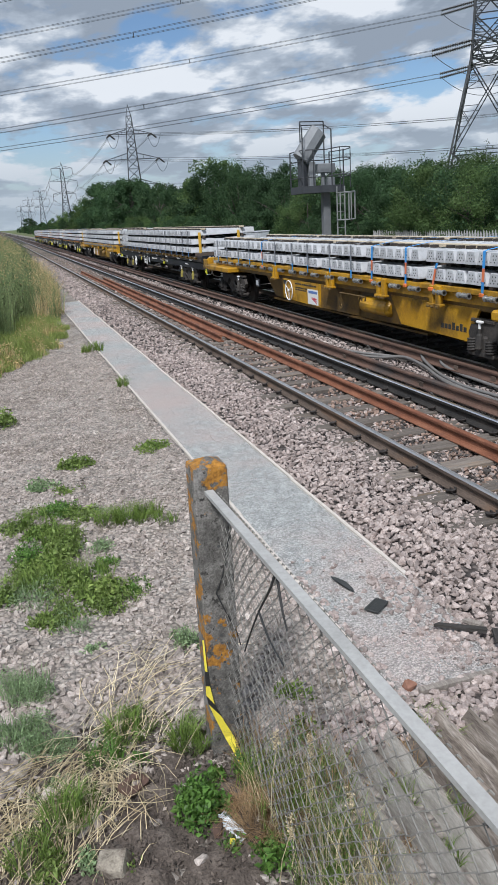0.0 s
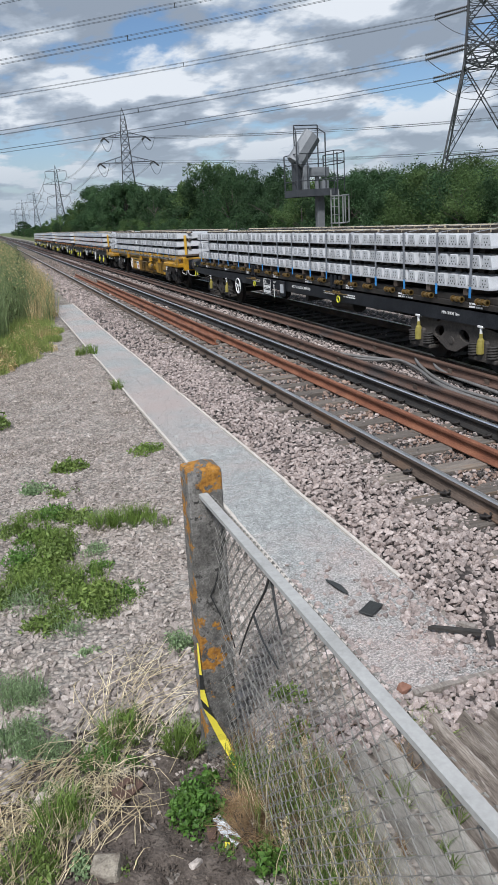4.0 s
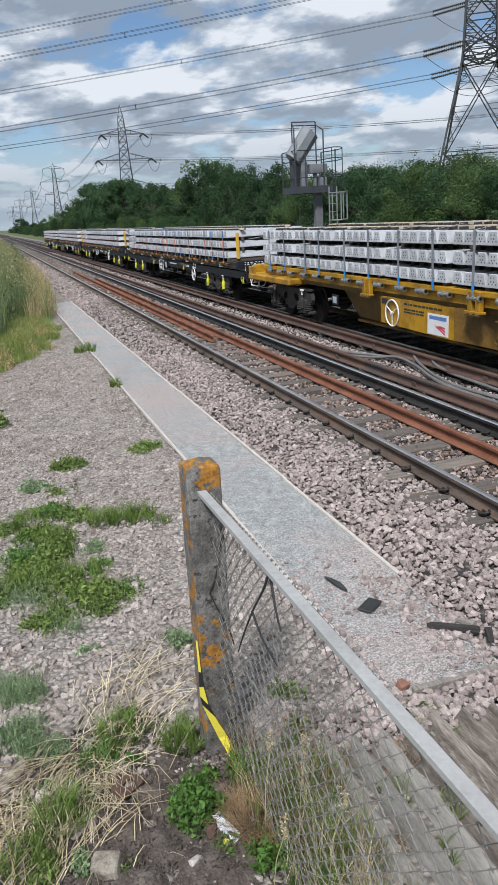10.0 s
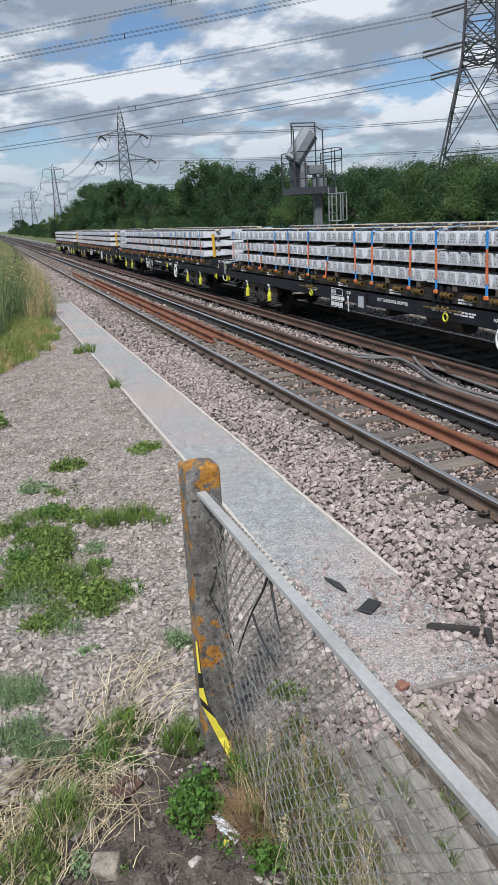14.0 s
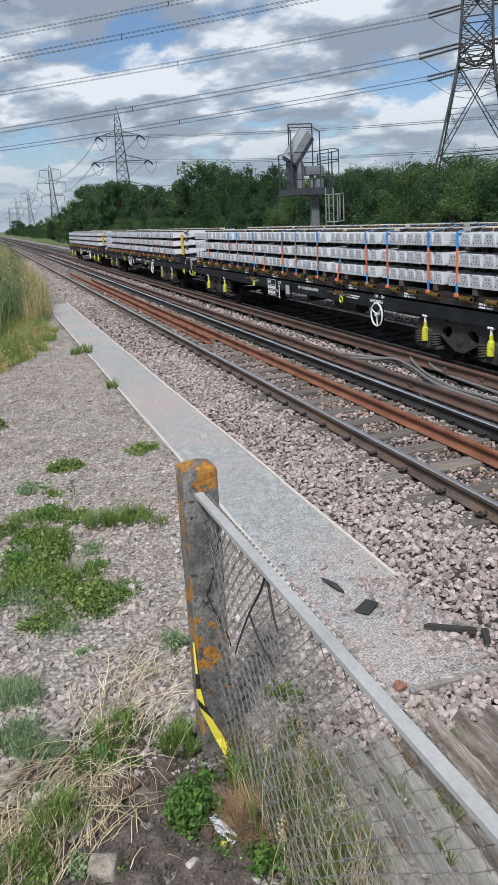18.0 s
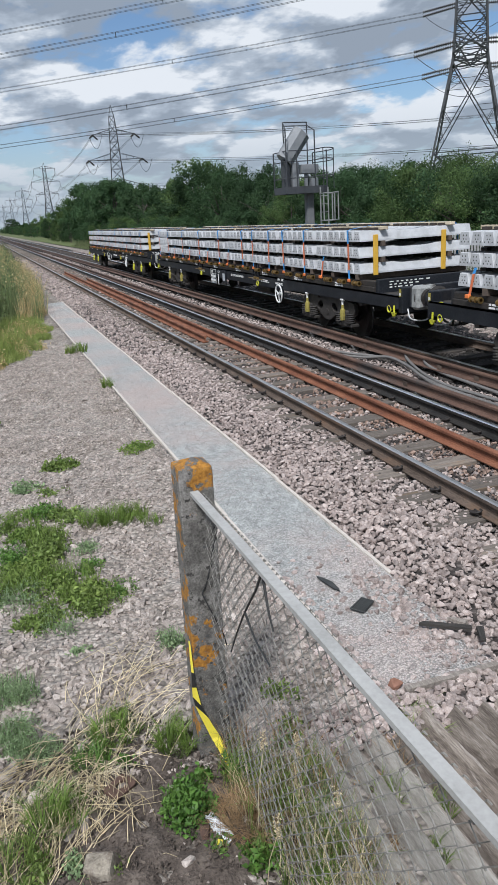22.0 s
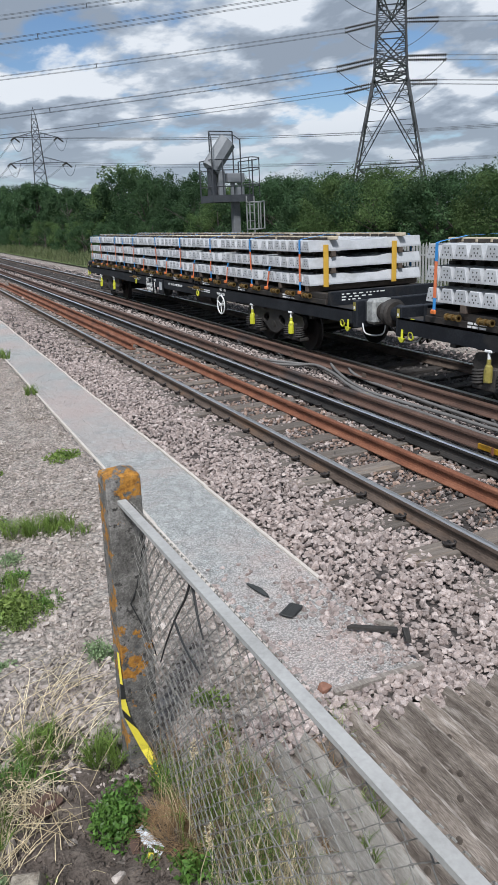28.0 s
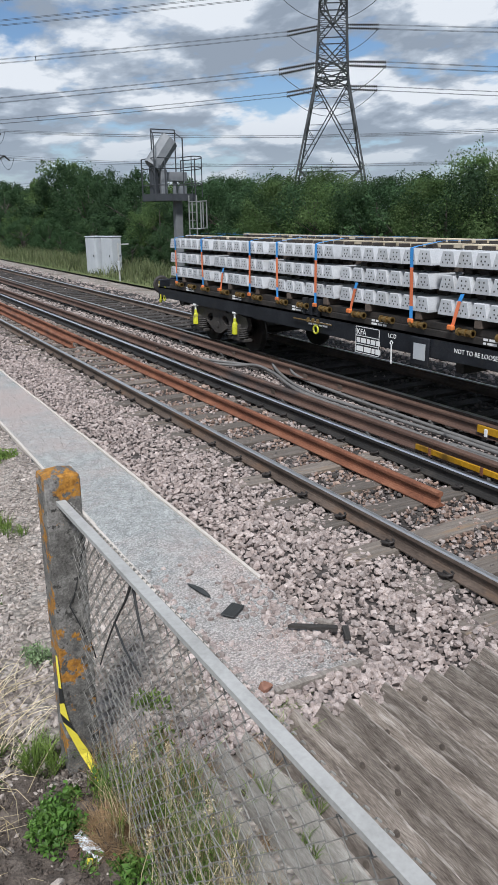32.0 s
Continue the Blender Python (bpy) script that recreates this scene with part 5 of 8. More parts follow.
def black_wagon(u, length, tag, flip, rng, style):
    """A flat wagon with a deep black sole bar, a brown beam of winches above it, and a hand wheel near one end."""
    w = thing("flat_wagon", (TRACK_MID, u, 0), "black bogie flat wagon loaded with new concrete sleepers", "railway wagon", "wagons")
    y0, y1 = -1.2, length + 0.95
    side = [(y0 + 0.1, 1.20), (y1 - 0.1, 1.20), (y1 - 0.1, 0.97), (length - 3.6, 0.95), (3.7, 0.95), (y0 + 0.1, 0.97)]
    for x in (-1.23, 1.20):
        sh = Shape()
        sh.prism(side, "x", x, x + 0.03)
        sh.box(x - 0.0, x + 0.1 if x < 0 else x + 0.03, y0 + 0.1, y1 - 0.1, 1.175, 1.20)
        sh.box(x, x + 0.10 if x < 0 else x + 0.03, 3.8, length - 3.7, 0.93, 0.952)
        part("sole_bar", sh, M_BLACK, w)
    sh = Shape()
    sh.box(-1.19, 1.19, y0 + 0.1, y1 - 0.1, 1.06, 1.19)
    sh.box(-0.32, 0.32, y0 + 0.1, y1 - 0.1, 0.86, 1.06)
    for i in range(9):
        y = 0.4 + (length - 0.8) * i / 8
        sh.box(-1.19, 1.19, y - 0.06, y + 0.06, 0.9, 1.06)
    part("underframe", sh, M_GRIME, w)
    for x0, x1 in ((-1.225, -1.05), (1.05, 1.225)):
        sh = Shape()
        sh.box(x0, x1, -0.2, length + 0.2, 1.203, 1.30, 0.01)
        sh.box(x0 + (0.03 if x0 < 0 else 0), x1 - (0 if x0 < 0 else 0.03), -0.2, length + 0.2, 1.30, 1.40, 0.008)
        part("winch_beam", sh, M_BOLSTER, w, "brown beam carrying winches")
    for i in range(8):
        for d in (0.45, 1.55):
            sh = Shape()
            sh.box(-1.24, 1.24, length * i / 8 + d - 0.06, length * i / 8 + d + 0.06, 1.40, BOTTOM - 0.002, 0.006)
            part("bearer", sh, M_DARKWOOD, w)
    sh = Shape()
    sh.box(-1.18, 1.18, -0.32, -0.2, 1.17, 1.44, 0.012)
    part("end_board", sh, M_BLACK, w)
    sh = Shape()
    sh.box(-1.18, 1.18, length + 0.2, length + 0.3, 1.17, 1.44, 0.012)
    part("end_board", sh, M_BLACK, w)
    for y, out in ((y0, -1), (y1, 1)):
        sh = Shape()
        sh.box(-1.2, 1.2, *sorted((y, y - out * 0.14)), 0.9, 1.36, 0.015)
        part("headstock", sh, M_BLACK, w)
        sh = Shape()
        sh.box(-1.206, -1.2, *sorted((y - out * 0.035, y - out * 0.105)), 1.19, 1.33)
        part("notice", sh, M_TAGOLD, w, "small yellow warning notice")
        sh = Shape()
        sh.box(-1.209, -1.206, *sorted((y - out * 0.05, y - out * 0.09)), 1.215, 1.26)
        part("print", sh, M_WHITE, w)
        buffers(w, y, out, M_HEAD if out < 0 else M_BLACK)
        sh = Shape()
        sh.ring((-1.22, y - out * 0.42, 0.95), "x", 0.06, 0.014, 14, 6)
        sh.tube([(-1.22, y - out * 0.42, 1.0), (-1.2, y - out * 0.40, 1.07)], 0.012, 6)
        part("lifting_ring", sh, M_TAGYEL, w, "yellow ring")
        sh = Shape()
        sh.tube([(-1.23, y - out * 0.22, 1.03), (-1.24, y - out * 0.22, 0.90)], 0.02, 7)
        sh.prism([(y - out * 0.22 - 0.085, 0.90), (y - out * 0.22 + 0.085, 0.90), (y - out * 0.22 + 0.03, 0.835), (y - out * 0.22 - 0.03, 0.835)], "x", -1.255, -1.225)
        part("coupling_handle", sh, M_TAGYEL, w, "yellow handle")
        if out > 0:
            sh = Shape()
            sh.tube([(-1.207, y - 0.42, 1.10), (-1.2, y - 0.42, 1.10)], 0.115, 20)
            part("notice_disc", sh, M_TAGYEL, w, "round yellow notice")
            for k in range(2):
                part("print", Shape().box(-1.209, -1.207, y - 0.50, y - 0.34, 1.11 - 0.055 * k, 1.14 - 0.055 * k), M_DARKPRINT, w)
    # stanchion sockets and latches
    for y in (6.0, 11.45):
        sh = Shape()
        for d in (0.0, 0.22, 0.42):
            sh.box(-1.262, -1.15, y + d, y + d + 0.09, 1.19, 1.47, 0.01)
        sh.box(-1.25, -1.15, y, y + 0.5, 1.2, 1.25, 0.01)
        part("stanchion_socket", sh, M_BLACK, w)
        sh = Shape()
        sh.tube([(-1.27, y - 0.35, 1.10), (-1.27, y + 0.75, 1.10)], 0.013, 6)
        for d in (0.02, 0.16, 0.30):
            sh.box(-1.285, -1.24, y + d, y + d + 0.05, 1.075, 1.15, 0.01)
        part("latch_rod", sh, M_GOLD, w)
        sh = Shape()
        sh.ring((-1.26, y + 0.1, 0.98), "x", 0.065, 0.016, 14, 6)
        part("lifting_ring", sh, M_TAGYEL, w, "yellow ring")
    for i in range(8):
        for j, d in enumerate((0.42, 1.07, 1.72)):
            y = length * i / 8 + d
            mt = M_GOLD
            winch(w, y, 1.335, mt)
        bars(w, length * i / 8 + 1.45, 1.27, 0.35, 2, x=-1.228, size=0.028)
    hand_wheel(w, length - 4.4 if flip else 4.5, M_WHITE)
    yb = 4.5 if not flip else length - 4.4
    if style == "colour":
        lettering(w, "HANDBRAKE", yb + 0.38, 1.03, 0.085)
        lettering(w, "OFF    ON", yb + 0.20, 1.13, 0.085)
    # the data panel and notices
    yk = 10.5 if not flip else 10.85
    sh = Shape()
    sh.box(-1.242, -1.232, yk - 0.56, yk, 0.765, 1.165)
    part("data_panel", sh, M_BLACK, w)
    sh = Shape()
    for a in (0.765, 0.895, 1.02, 1.155):
        sh.box(-1.246, -1.242, yk - 0.56, yk, a, a + 0.010)
    for b in (yk - 0.56, yk - 0.010):
        sh.box(-1.246, -1.242, b, b + 0.010, 0.765, 1.165)
    part("panel_border", sh, M_WHITE, w)
    lettering(w, "KFA", yk - 0.03, 1.045, 0.125, x=-1.246)
    bars(w, yk - 0.03, 0.925, 0.48, 1, x=-1.245, size=0.07)
    bars(w, yk - 0.03, 0.795, 0.48, 1, x=-1.245, size=0.075)
    lettering(w, "I.C.D", yk - 0.74, 1.08, 0.085)
    sh = Shape()
    sh.tube([(-1.26, yk - 0.85, 1.0), (-1.26, yk - 0.86, 0.72)], 0.010, 6)
    sh.ring((-1.26, yk - 0.85, 1.02), "x", 0.025, 0.008, 10, 5)
    part("release_cord", sh, M_WHITE, w)
    sh = Shape()
    sh.box(-1.27, -1.232, yk - 1.62, yk - 1.26, 0.79, 1.17, 0.012)
    part("label_holder", sh, M_BLACK, w)
    sh = Shape()
    sh.box(-1.275, -1.27, yk - 1.56, yk - 1.33, 0.87, 1.09)
    part("paper_label", sh, M_CAB, w, "white paper label")
    lettering(w, "NOT TO BE LOOSE SHUNTED", yk - 2.05, 1.05, 0.085)
    lettering(w, "I.W.B. 12200mm", yk - 3.95, 1.05, 0.085)
    if style != "colour":
        lettering(w, "MIN CURVE 70m", 2.2, 1.06, 0.07)
    bars(w, 5.9, 1.08, 0.5, 2, size=0.025)
    bars(w, length - 5.6, 1.08, 0.5, 2, size=0.025)
    sh = Shape()
    for i in range(3):
        p = -0.95
        while p < -0.1 - 0.2 * i:
            q = random.uniform(0.04, 0.13)
            part("lettering", Shape().box(p, p + q * 0.7, -0.325, -0.32, 1.375 - 0.05 * i, 1.395 - 0.05 * i), M_WHITE, w)
            p += q + 0.03
    # brake gear seen under the frame
    sh = Shape()
    sh.tube([(-0.7, 6.2, 0.80), (-0.7, 7.3, 0.80)], 0.17, 14)
    sh.tube([(0, 3.5, 0.62), (0, length - 3.5, 0.62)], 0.03, 6)
    sh.box(-0.9, 0.9, 8.6, 8.75, 0.7, 1.0, 0.02)
    part("brake_gear", sh, M_GRIME, w)
    bogie(w, 2.05, tag, rng)
    bogie(w, length - 2.05, tag, rng)
    MOVING.append((w, u))
    return w


def yellow_wagon(u, length, rng):
    """A yellow low-belly wagon with a winch rail, buffer platforms over the bogies, and a printed panel."""
    w = thing("flat_wagon", (TRACK_MID, u, 0), "dirty yellow bogie flat wagon loaded with new concrete sleepers", "railway wagon", "wagons")
    y0, y1 = -0.35, length + 0.95
    for s in (-1, 1):
        sh = Shape()
        xo = s * 1.24
        a, b = sorted((xo, xo - s * 0.16))
        sh.box(a, b, -0.15, length + 0.15, 1.355, 1.45, 0.012)
        sh.box(*sorted((xo - s * 0.07, xo - s * 0.14)), -0.15, length + 0.15, 1.20, 1.355, 0.0)
        part("winch_rail", sh, M_YELLOW, w, "yellow winch rail")
    # belly: a deep web between the bogies that slopes up at its ends
    for s in (-1, 1):
        sh = Shape()
        xo = s * 0.80
        sh.prism([(3.6, 1.2), (length - 3.6, 1.2), (length - 4.6, 0.52), (4.8, 0.45)], "x", *sorted((xo, xo - s * 0.03)))
        sh.box(*sorted((xo + s * 0.10, xo - s * 0.12)), 4.9, length - 4.7, 0.45, 0.49)
        part("side_web", sh, M_YELLOW_DULL, w)
    sh = Shape()
    sh.box(-1.1, 1.1, -0.1, length + 0.1, 1.10, 1.20)
    sh.box(-0.35, 0.35, 0, length, 0.92, 1.10)
    part("underframe", sh, M_YELLOW_DULL, w)
    # outer panels
    for poly in ([(length - 8.68, 1.13), (length - 6.28, 1.13), (length - 6.30, 0.64), (length - 8.68, 0.60)], [(3.05, 1.13), (5.9, 1.13), (5.5, 0.62), (3.35, 0.58)]):
        sh = Shape()
        back = 0.0 if poly[0][0] > 5 else 0.11
        sh.prism(poly, "x", -1.22 + back, -1.18 + back)
        part("side_panel", sh, M_YELLOW, w)
    for ya, yb in ((length - 8.68, length - 9.9), (5.9, 6.9)):
        sh = Shape()
        fx = -1.2 if ya > 6 else -1.09
        sh.add([(fx, ya, 1.13), (fx, ya - (0 if ya > 6 else 0.4), 0.6), (-0.83, yb, 0.5), (-0.83, yb, 1.13)], [(0, 1, 2, 3)])
        part("gusset", sh, M_YELLOW_DULL, w)
    lg = length - 8.56
    sh = Shape()
    sh.box(-1.226, -1.22, lg, lg + 0.62, 0.63, 0.98)
    part("printed_panel", sh, M_WHITE, w, "white panel with coloured bars")
    for i in range(3):
        sh = Shape()
        sh.add([(-1.228, lg + 0.08, 0.68 + 0.05 * i), (-1.228, lg + 0.4 - 0.06 * i, 0.80 + 0.0 * i), (-1.228, lg + 0.36 - 0.06 * i, 0.76), (-1.228, lg + 0.08, 0.65 + 0.05 * i)], [(0, 1, 2, 3)])
        part("print", sh, M_PINK, w)
    sh = Shape()
    sh.box(-1.229, -1.226, lg + 0.05, lg + 0.56, 0.885, 0.945)
    part("print", sh, M_BLUEPRINT, w)
    sh = Shape()
    sh.ring((-1.25, length - 6.77, 0.86), "x", 0.24, 0.014, 22, 6)
    for a in (0.5, 2.6, 4.7):
        sh.tube([(-1.25, length - 6.77, 0.86), (-1.25, length - 6.77 + 0.24 * math.cos(a), 0.86 + 0.24 * math.sin(a))], 0.010, 6)
    sh.tube([(-1.28, length - 6.77, 0.86), (-1.2, length - 6.77, 0.86)], 0.03, 8)
    part("hand_wheel", sh, M_WHITE, w, "pale handbrake wheel")
    sh = Shape()
    sh.box(-1.224, -1.22, length - 6.55, length - 6.33, 1.0, 1.10)
    part("notice", sh, M_DARKPRINT, w)
    bars(w, length - 7.15, 1.04, 1.2, 1, x=-1.222, material=M_DARKPRINT, size=0.035)
    bars(w, length - 7.15, 0.95, 0.65, 2, x=-1.222, material=M_DARKPRINT, size=0.03)
    # maker's mark as plain dark bars
    for i in range(7):
        sh = Shape()
        sh.box(-1.115, -1.11, 4.05 - 0.11 * i, 4.13 - 0.11 * i, 0.72, 0.80 + (0.04 if i in (3, 5) else 0))
        part("print", sh, M_DARKPRINT, w)
    # air tank, brackets, winches, latches
    sh = Shape()
    yt = length - 11.1
    sh.tube([(-1.02, yt - 0.62, 0.84), (-1.02, yt - 0.56, 0.84), (-1.02, yt + 0.5, 0.84), (-1.02, yt + 0.56, 0.84)], [0.10, 0.165, 0.165, 0.10], 18)
    part("air_tank", sh, M_YELLOW, w)
    for y in (length - 11.7, length - 5.8, 4.1, 8.4):
        sh = Shape()
        for d in (-0.16, 0.04):
            sh.box(-1.285, -1.20, y + d, y + d + 0.12, 1.13, 1.44, 0.012)
        sh.box(-1.30, -1.2, y - 0.22, y + 0.22, 1.10, 1.14, 0.008)
        part("stanchion_socket", sh, M_YELLOW, w)
        for d in (-0.14, 0.0, 0.13):
            sh = Shape()
            sh.tube([(-1.31, y + d - 0.04, 1.09), (-1.31, y + d + 0.04, 1.09)], 0.022, 8)
            part("latch", sh, M_GOLD, w)
    sh = Shape()
    sh.tube([(-1.27, yt + 0.05, 1.04), (-1.27, yt + 1.25, 1.04)], 0.016, 6)
    for d in (0.0, 0.15, 0.3):
        sh.tube([(-1.29, yt + d, 1.04), (-1.29, yt + d + 0.02, 0.96)], 0.015, 6)
    sh.tube([(-1.27, yt + 1.18, 1.04), (-1.27, yt + 1.2, 0.8)], 0.008, 5)
    sh.ring((-1.27, yt + 1.2, 0.75), "x", 0.045, 0.01, 12, 5)
    part("latch_rod", sh, M_GOLD, w)
    for i in range(8):
        for d in (0.35, 1.05, 1.75):
            winch(w, length * i / 8 + d, 1.335, M_SILVER, 1.15)
    for i in range(8):
        for d in (0.45, 1.55):
            sh = Shape()
            sh.box(-1.2, 1.2, length * i / 8 + d - 0.05, length * i / 8 + d + 0.05, 1.452, BOTTOM - 0.002)
            part("bearer", sh, M_DARKWOOD, w)
    # platforms above the bogies at both ends, headstocks and buffers
    for a, b, out, hs in ((-0.2, 2.3, -1, y0), (length - 2.2, length + 0.7, 1, y1)):
        sh = Shape()
        sh.box(-1.46, -0.62, a, b + (0.1 if out > 0 else 0), 1.06, 1.22, 0.03)
        sh.box(0.62, 1.46, a, b + (0.1 if out > 0 else 0), 1.06, 1.22, 0.03)
        for sx in (-1, 1):
            sh.box(*sorted((sx * 1.44, sx * 1.40)), b - 0.4 if out > 0 else a, b + 0.09 if out > 0 else a + 0.5, 1.2, 1.40, 0.012)
        part("end_platform", sh, M_YELLOW, w, "yellow end platform")
        sh = Shape()
        sh.box(-1.25, 1.25, *sorted((hs, hs - out * 0.12)), 0.95, 1.42, 0.02)
        part("headstock", sh, M_YELLOW, w)
        buffers(w, hs, out, M_BLACK)
        sh = Shape()
        sh.tube(smooth_line([(-1.2, hs - out * 0.3, 1.0), (-1.24, hs - out * 0.32, 0.88), (-1.24, hs + out * 0.25, 0.84), (-1.2, hs + out * 0.27, 1.0)], 5), 0.012, 6)
        part("grab_rail", sh, M_WHITE, w)
    sh = Shape()
    sh.box(-1.24, -1.2, length - 4.42, length - 4.14, 0.78, 1.0, 0.012)
    part("label_holder", sh, M_BLACK, w)
    sh = Shape()
    sh.box(-1.245, -1.24, length - 4.37, length - 4.19, 0.82, 0.96)
    part("paper_label", sh, M_CAB, w, "white paper label")
    bogie(w, 2.0, "black", rng)
    bogie(w, length - 1.5, "black", rng)
    MOVING.append((w, u))
    return w


# place along the line of each wagon's leading end, its length, layers of sleepers, and how far back the load begins
TRAIN = [("yellow", 6.9, 17.7, 2, 0.2), ("black", 26.8, 17.35, 3, 0.9), ("yellow", 46.9, 17.7, 3, 0.48), ("black", 67.5, 17.4, 3, 0.36), ("black", 87.75, 17.4, 3, 0.22), ("black", 108.1, 17.4, 3, 0.27), ("black", 128.75, 17.4, 3, 0.29)]
for number, (sort, u, length, layers, inset) in enumerate(TRAIN):
    trng = random.Random(number + 3)
    colour = number in (3, 4, 5, 6)
    if sort == "yellow":
        yellow_wagon(u, length, trng)
    else:
        black_wagon(u, length, "old" if number in (1, 5) else "new", number == 1, trng, "colour" if colour else "grey")
    pitch = (length + (0.33 if number == 5 else 0.17) - inset) / 8
    for i in range(8):
        sleeper_stack(u + inset + pitch * i, layers, "colour" if (colour or (number == 0 and i < 3)) else "grey", trng, i == 0, i == 7)


# ---------------------------------------------------------------- beyond the line
# ---- signal on a post with a caged platform
M_SIGPOST = mat("weathered_grey_post", [(0.11, 0.115, 0.12), (0.17, 0.175, 0.18)], 0.7, scale=4, bump=0.1)
signal = thing("railway_signal", pose(11.5, 26.0, 0.13, 0, 0, 0), "grey signal head on a caged platform on a steel post", "railway signal")
sh = Shape()
sh.box(-0.06, 0.22, -0.13, 0.13, -0.3, 3.28, 0.02)
part("post", sh, M_SIGPOST, signal)
PL0, PL1, PZ = -0.95, 0.60, 3.30      # platform across the line of sight, and its floor
sh = Shape()
sh.box(PL0, PL1, -0.45, 0.75, PZ - 0.06, PZ, 0.01)
sh.box(PL0, PL1, -0.47, -0.45, PZ - 0.08, PZ + 0.16)
sh.box(PL0 - 0.02, PL0, -0.47, 0.75, PZ - 0.08, PZ + 0.16)
sh.box(PL0, PL1, 0.75, 0.77, PZ - 0.08, PZ + 0.16)
part("platform", sh, M_SIGGREY, signal)


def bar_part(name, pts, r, parent, material):
    sh = Shape()
    sh.tube(pts, r, 6)
    return part(name, sh, material, parent)


for x, y in ((PL0, -0.45), (PL0 + 0.40, -0.45), (PL1 - 0.45, -0.45), (PL1 - 0.0, -0.45), (PL0, 0.75), (PL1, 0.75)):
    bar_part("upright", [(x, y, PZ), (x, y, PZ + (2.05 if abs(x - PL0) < 0.05 and y < 0 else 2.0 if x > PL1 - 0.5 and y < 0 and x < PL1 - 0.1 else 1.35))], 0.024, signal, M_SIGGREY)
bar_part("upright", [(PL0 + 0.42, 0.75, PZ), (PL0 + 0.42, 0.75, PZ + 2.4)], 0.024, signal, M_SIGGREY)
bar_part("upright", [(PL1 - 0.2, 0.75, PZ), (PL1 - 0.2, 0.75, PZ + 2.4)], 0.024, signal, M_SIGGREY)
for z in (2.4, 2.28):
    bar_part("top_rail", [(PL0 + 0.42, 0.75, PZ + z), (PL1 - 0.2, 0.75, PZ + z)], 0.02, signal, M_SIGGREY)
bar_part("top_rail", [(PL0, -0.45, PZ + 2.05), (PL0 + 0.42, 0.75, PZ + 2.4)], 0.02, signal, M_SIGGREY)
bar_part("top_rail", [(PL1 - 0.45, -0.45, PZ + 2.0), (PL1 - 0.2, 0.75, PZ + 2.3)], 0.02, signal, M_SIGGREY)
for z in (0.45, 1.0, 1.35):
    bar_part("hand_rail", smooth_line([(PL0 + 0.1, -0.45, PZ + z), (PL1 - 0.75, -0.45, PZ + z), (PL1 - 0.5, -0.50, PZ + z + 0.02), (PL1 - 0.2, -0.75, PZ + z + 0.05), (PL1 + 0.15, -0.7, PZ + z + 0.03), (PL1 + 0.22, -0.2, PZ + z), (PL1, 0.75, PZ + z)], 5), 0.018, signal, M_SIGGREY)
    bar_part("hand_rail", [(PL0, -0.45, PZ + z), (PL0, 0.75, PZ + z)], 0.018, signal, M_SIGGREY)
for x in (PL1 - 0.2, PL1 + 0.2):
    bar_part("upright", [(x, -0.6, PZ + 0.05), (x, -0.6, PZ + 1.4)], 0.016, signal, M_SIGGREY)
# the signal's tilted hooded head, equipment cases
sh = Shape()
ends = []
for t in np.linspace(0, 1, 2):
    c = Vector((-0.84 + 0.70 * t, 0.0, PZ + 1.06 + 0.92 * t))
    ends.append([c + Vector((math.cos(a) * 0.33 * 0.78, math.sin(a) * 0.30, -math.cos(a) * 0.33 * 0.68)) for a in np.linspace(0, 2 * math.pi, 8, endpoint=False) + math.pi / 8])
sh.add([tuple(p) for p in ends[0] + ends[1]], [(i, (i + 1) % 8, 8 + (i + 1) % 8, 8 + i) for i in range(8)] + [tuple(range(8)), tuple(range(8, 16))])
part("signal_head", sh, M_HEAD, signal, "pale grey hooded signal head")
sh = Shape()
sh.box(-0.92, -0.68, -0.15, 0.15, PZ, PZ + 1.1, 0.02)
part("head_mast", sh, M_SIGGREY, signal)
sh = Shape()
sh.box(-0.60, -0.36, -0.2, 0.12, PZ + 0.02, PZ + 0.98, 0.02)
part("relay_case", sh, M_HEAD, signal)
sh = Shape()
sh.box(-0.18, 0.50, 0.0, 0.4, PZ + 0.60, PZ + 0.92, 0.02)
part("equipment_case", sh, M_HEAD, signal)
sh = Shape()
sh.box(0.0, 0.10, 0.1, 0.2, PZ, PZ + 0.6)
sh.box(0.22, 0.5, 0.05, 0.3, PZ, PZ + 0.45, 0.02)
part("case_stand", sh, M_HEAD, signal)
# caged ladder
M_SIGLADDER = mat("dull_ladder_steel", [(0.20, 0.21, 0.205), (0.29, 0.30, 0.29)], 0.6, 0.3, scale=6, bump=0.1)
for x in (0.28, 0.58):
    bar_part("ladder_rail", [(x, -0.55, 0.0), (x, -0.55, PZ + 0.1)], 0.026, signal, M_SIGLADDER)
for i in range(11):
    bar_part("ladder_rung", [(0.28, -0.55, 0.3 + 0.28 * i), (0.58, -0.55, 0.3 + 0.28 * i)], 0.012, signal, M_SIGLADDER)
for z in (2.25, 3.18):
    bar_part("ladder_hoop", smooth_line([(0.26, -0.55, z), (0.24, -0.9, z), (0.44, -1.15, z), (0.76, -1.0, z + 0.02), (0.80, -0.6, z), (0.58, -0.5, z)], 4), 0.02, signal, M_SIGLADDER)
for x, y in ((0.24, -0.9), (0.46, -1.14), (0.76, -1.0), (0.80, -0.62)):
    bar_part("ladder_cage_bar", [(x, y, 2.25), (x, y, 3.2)], 0.024, signal, M_SIGLADDER)

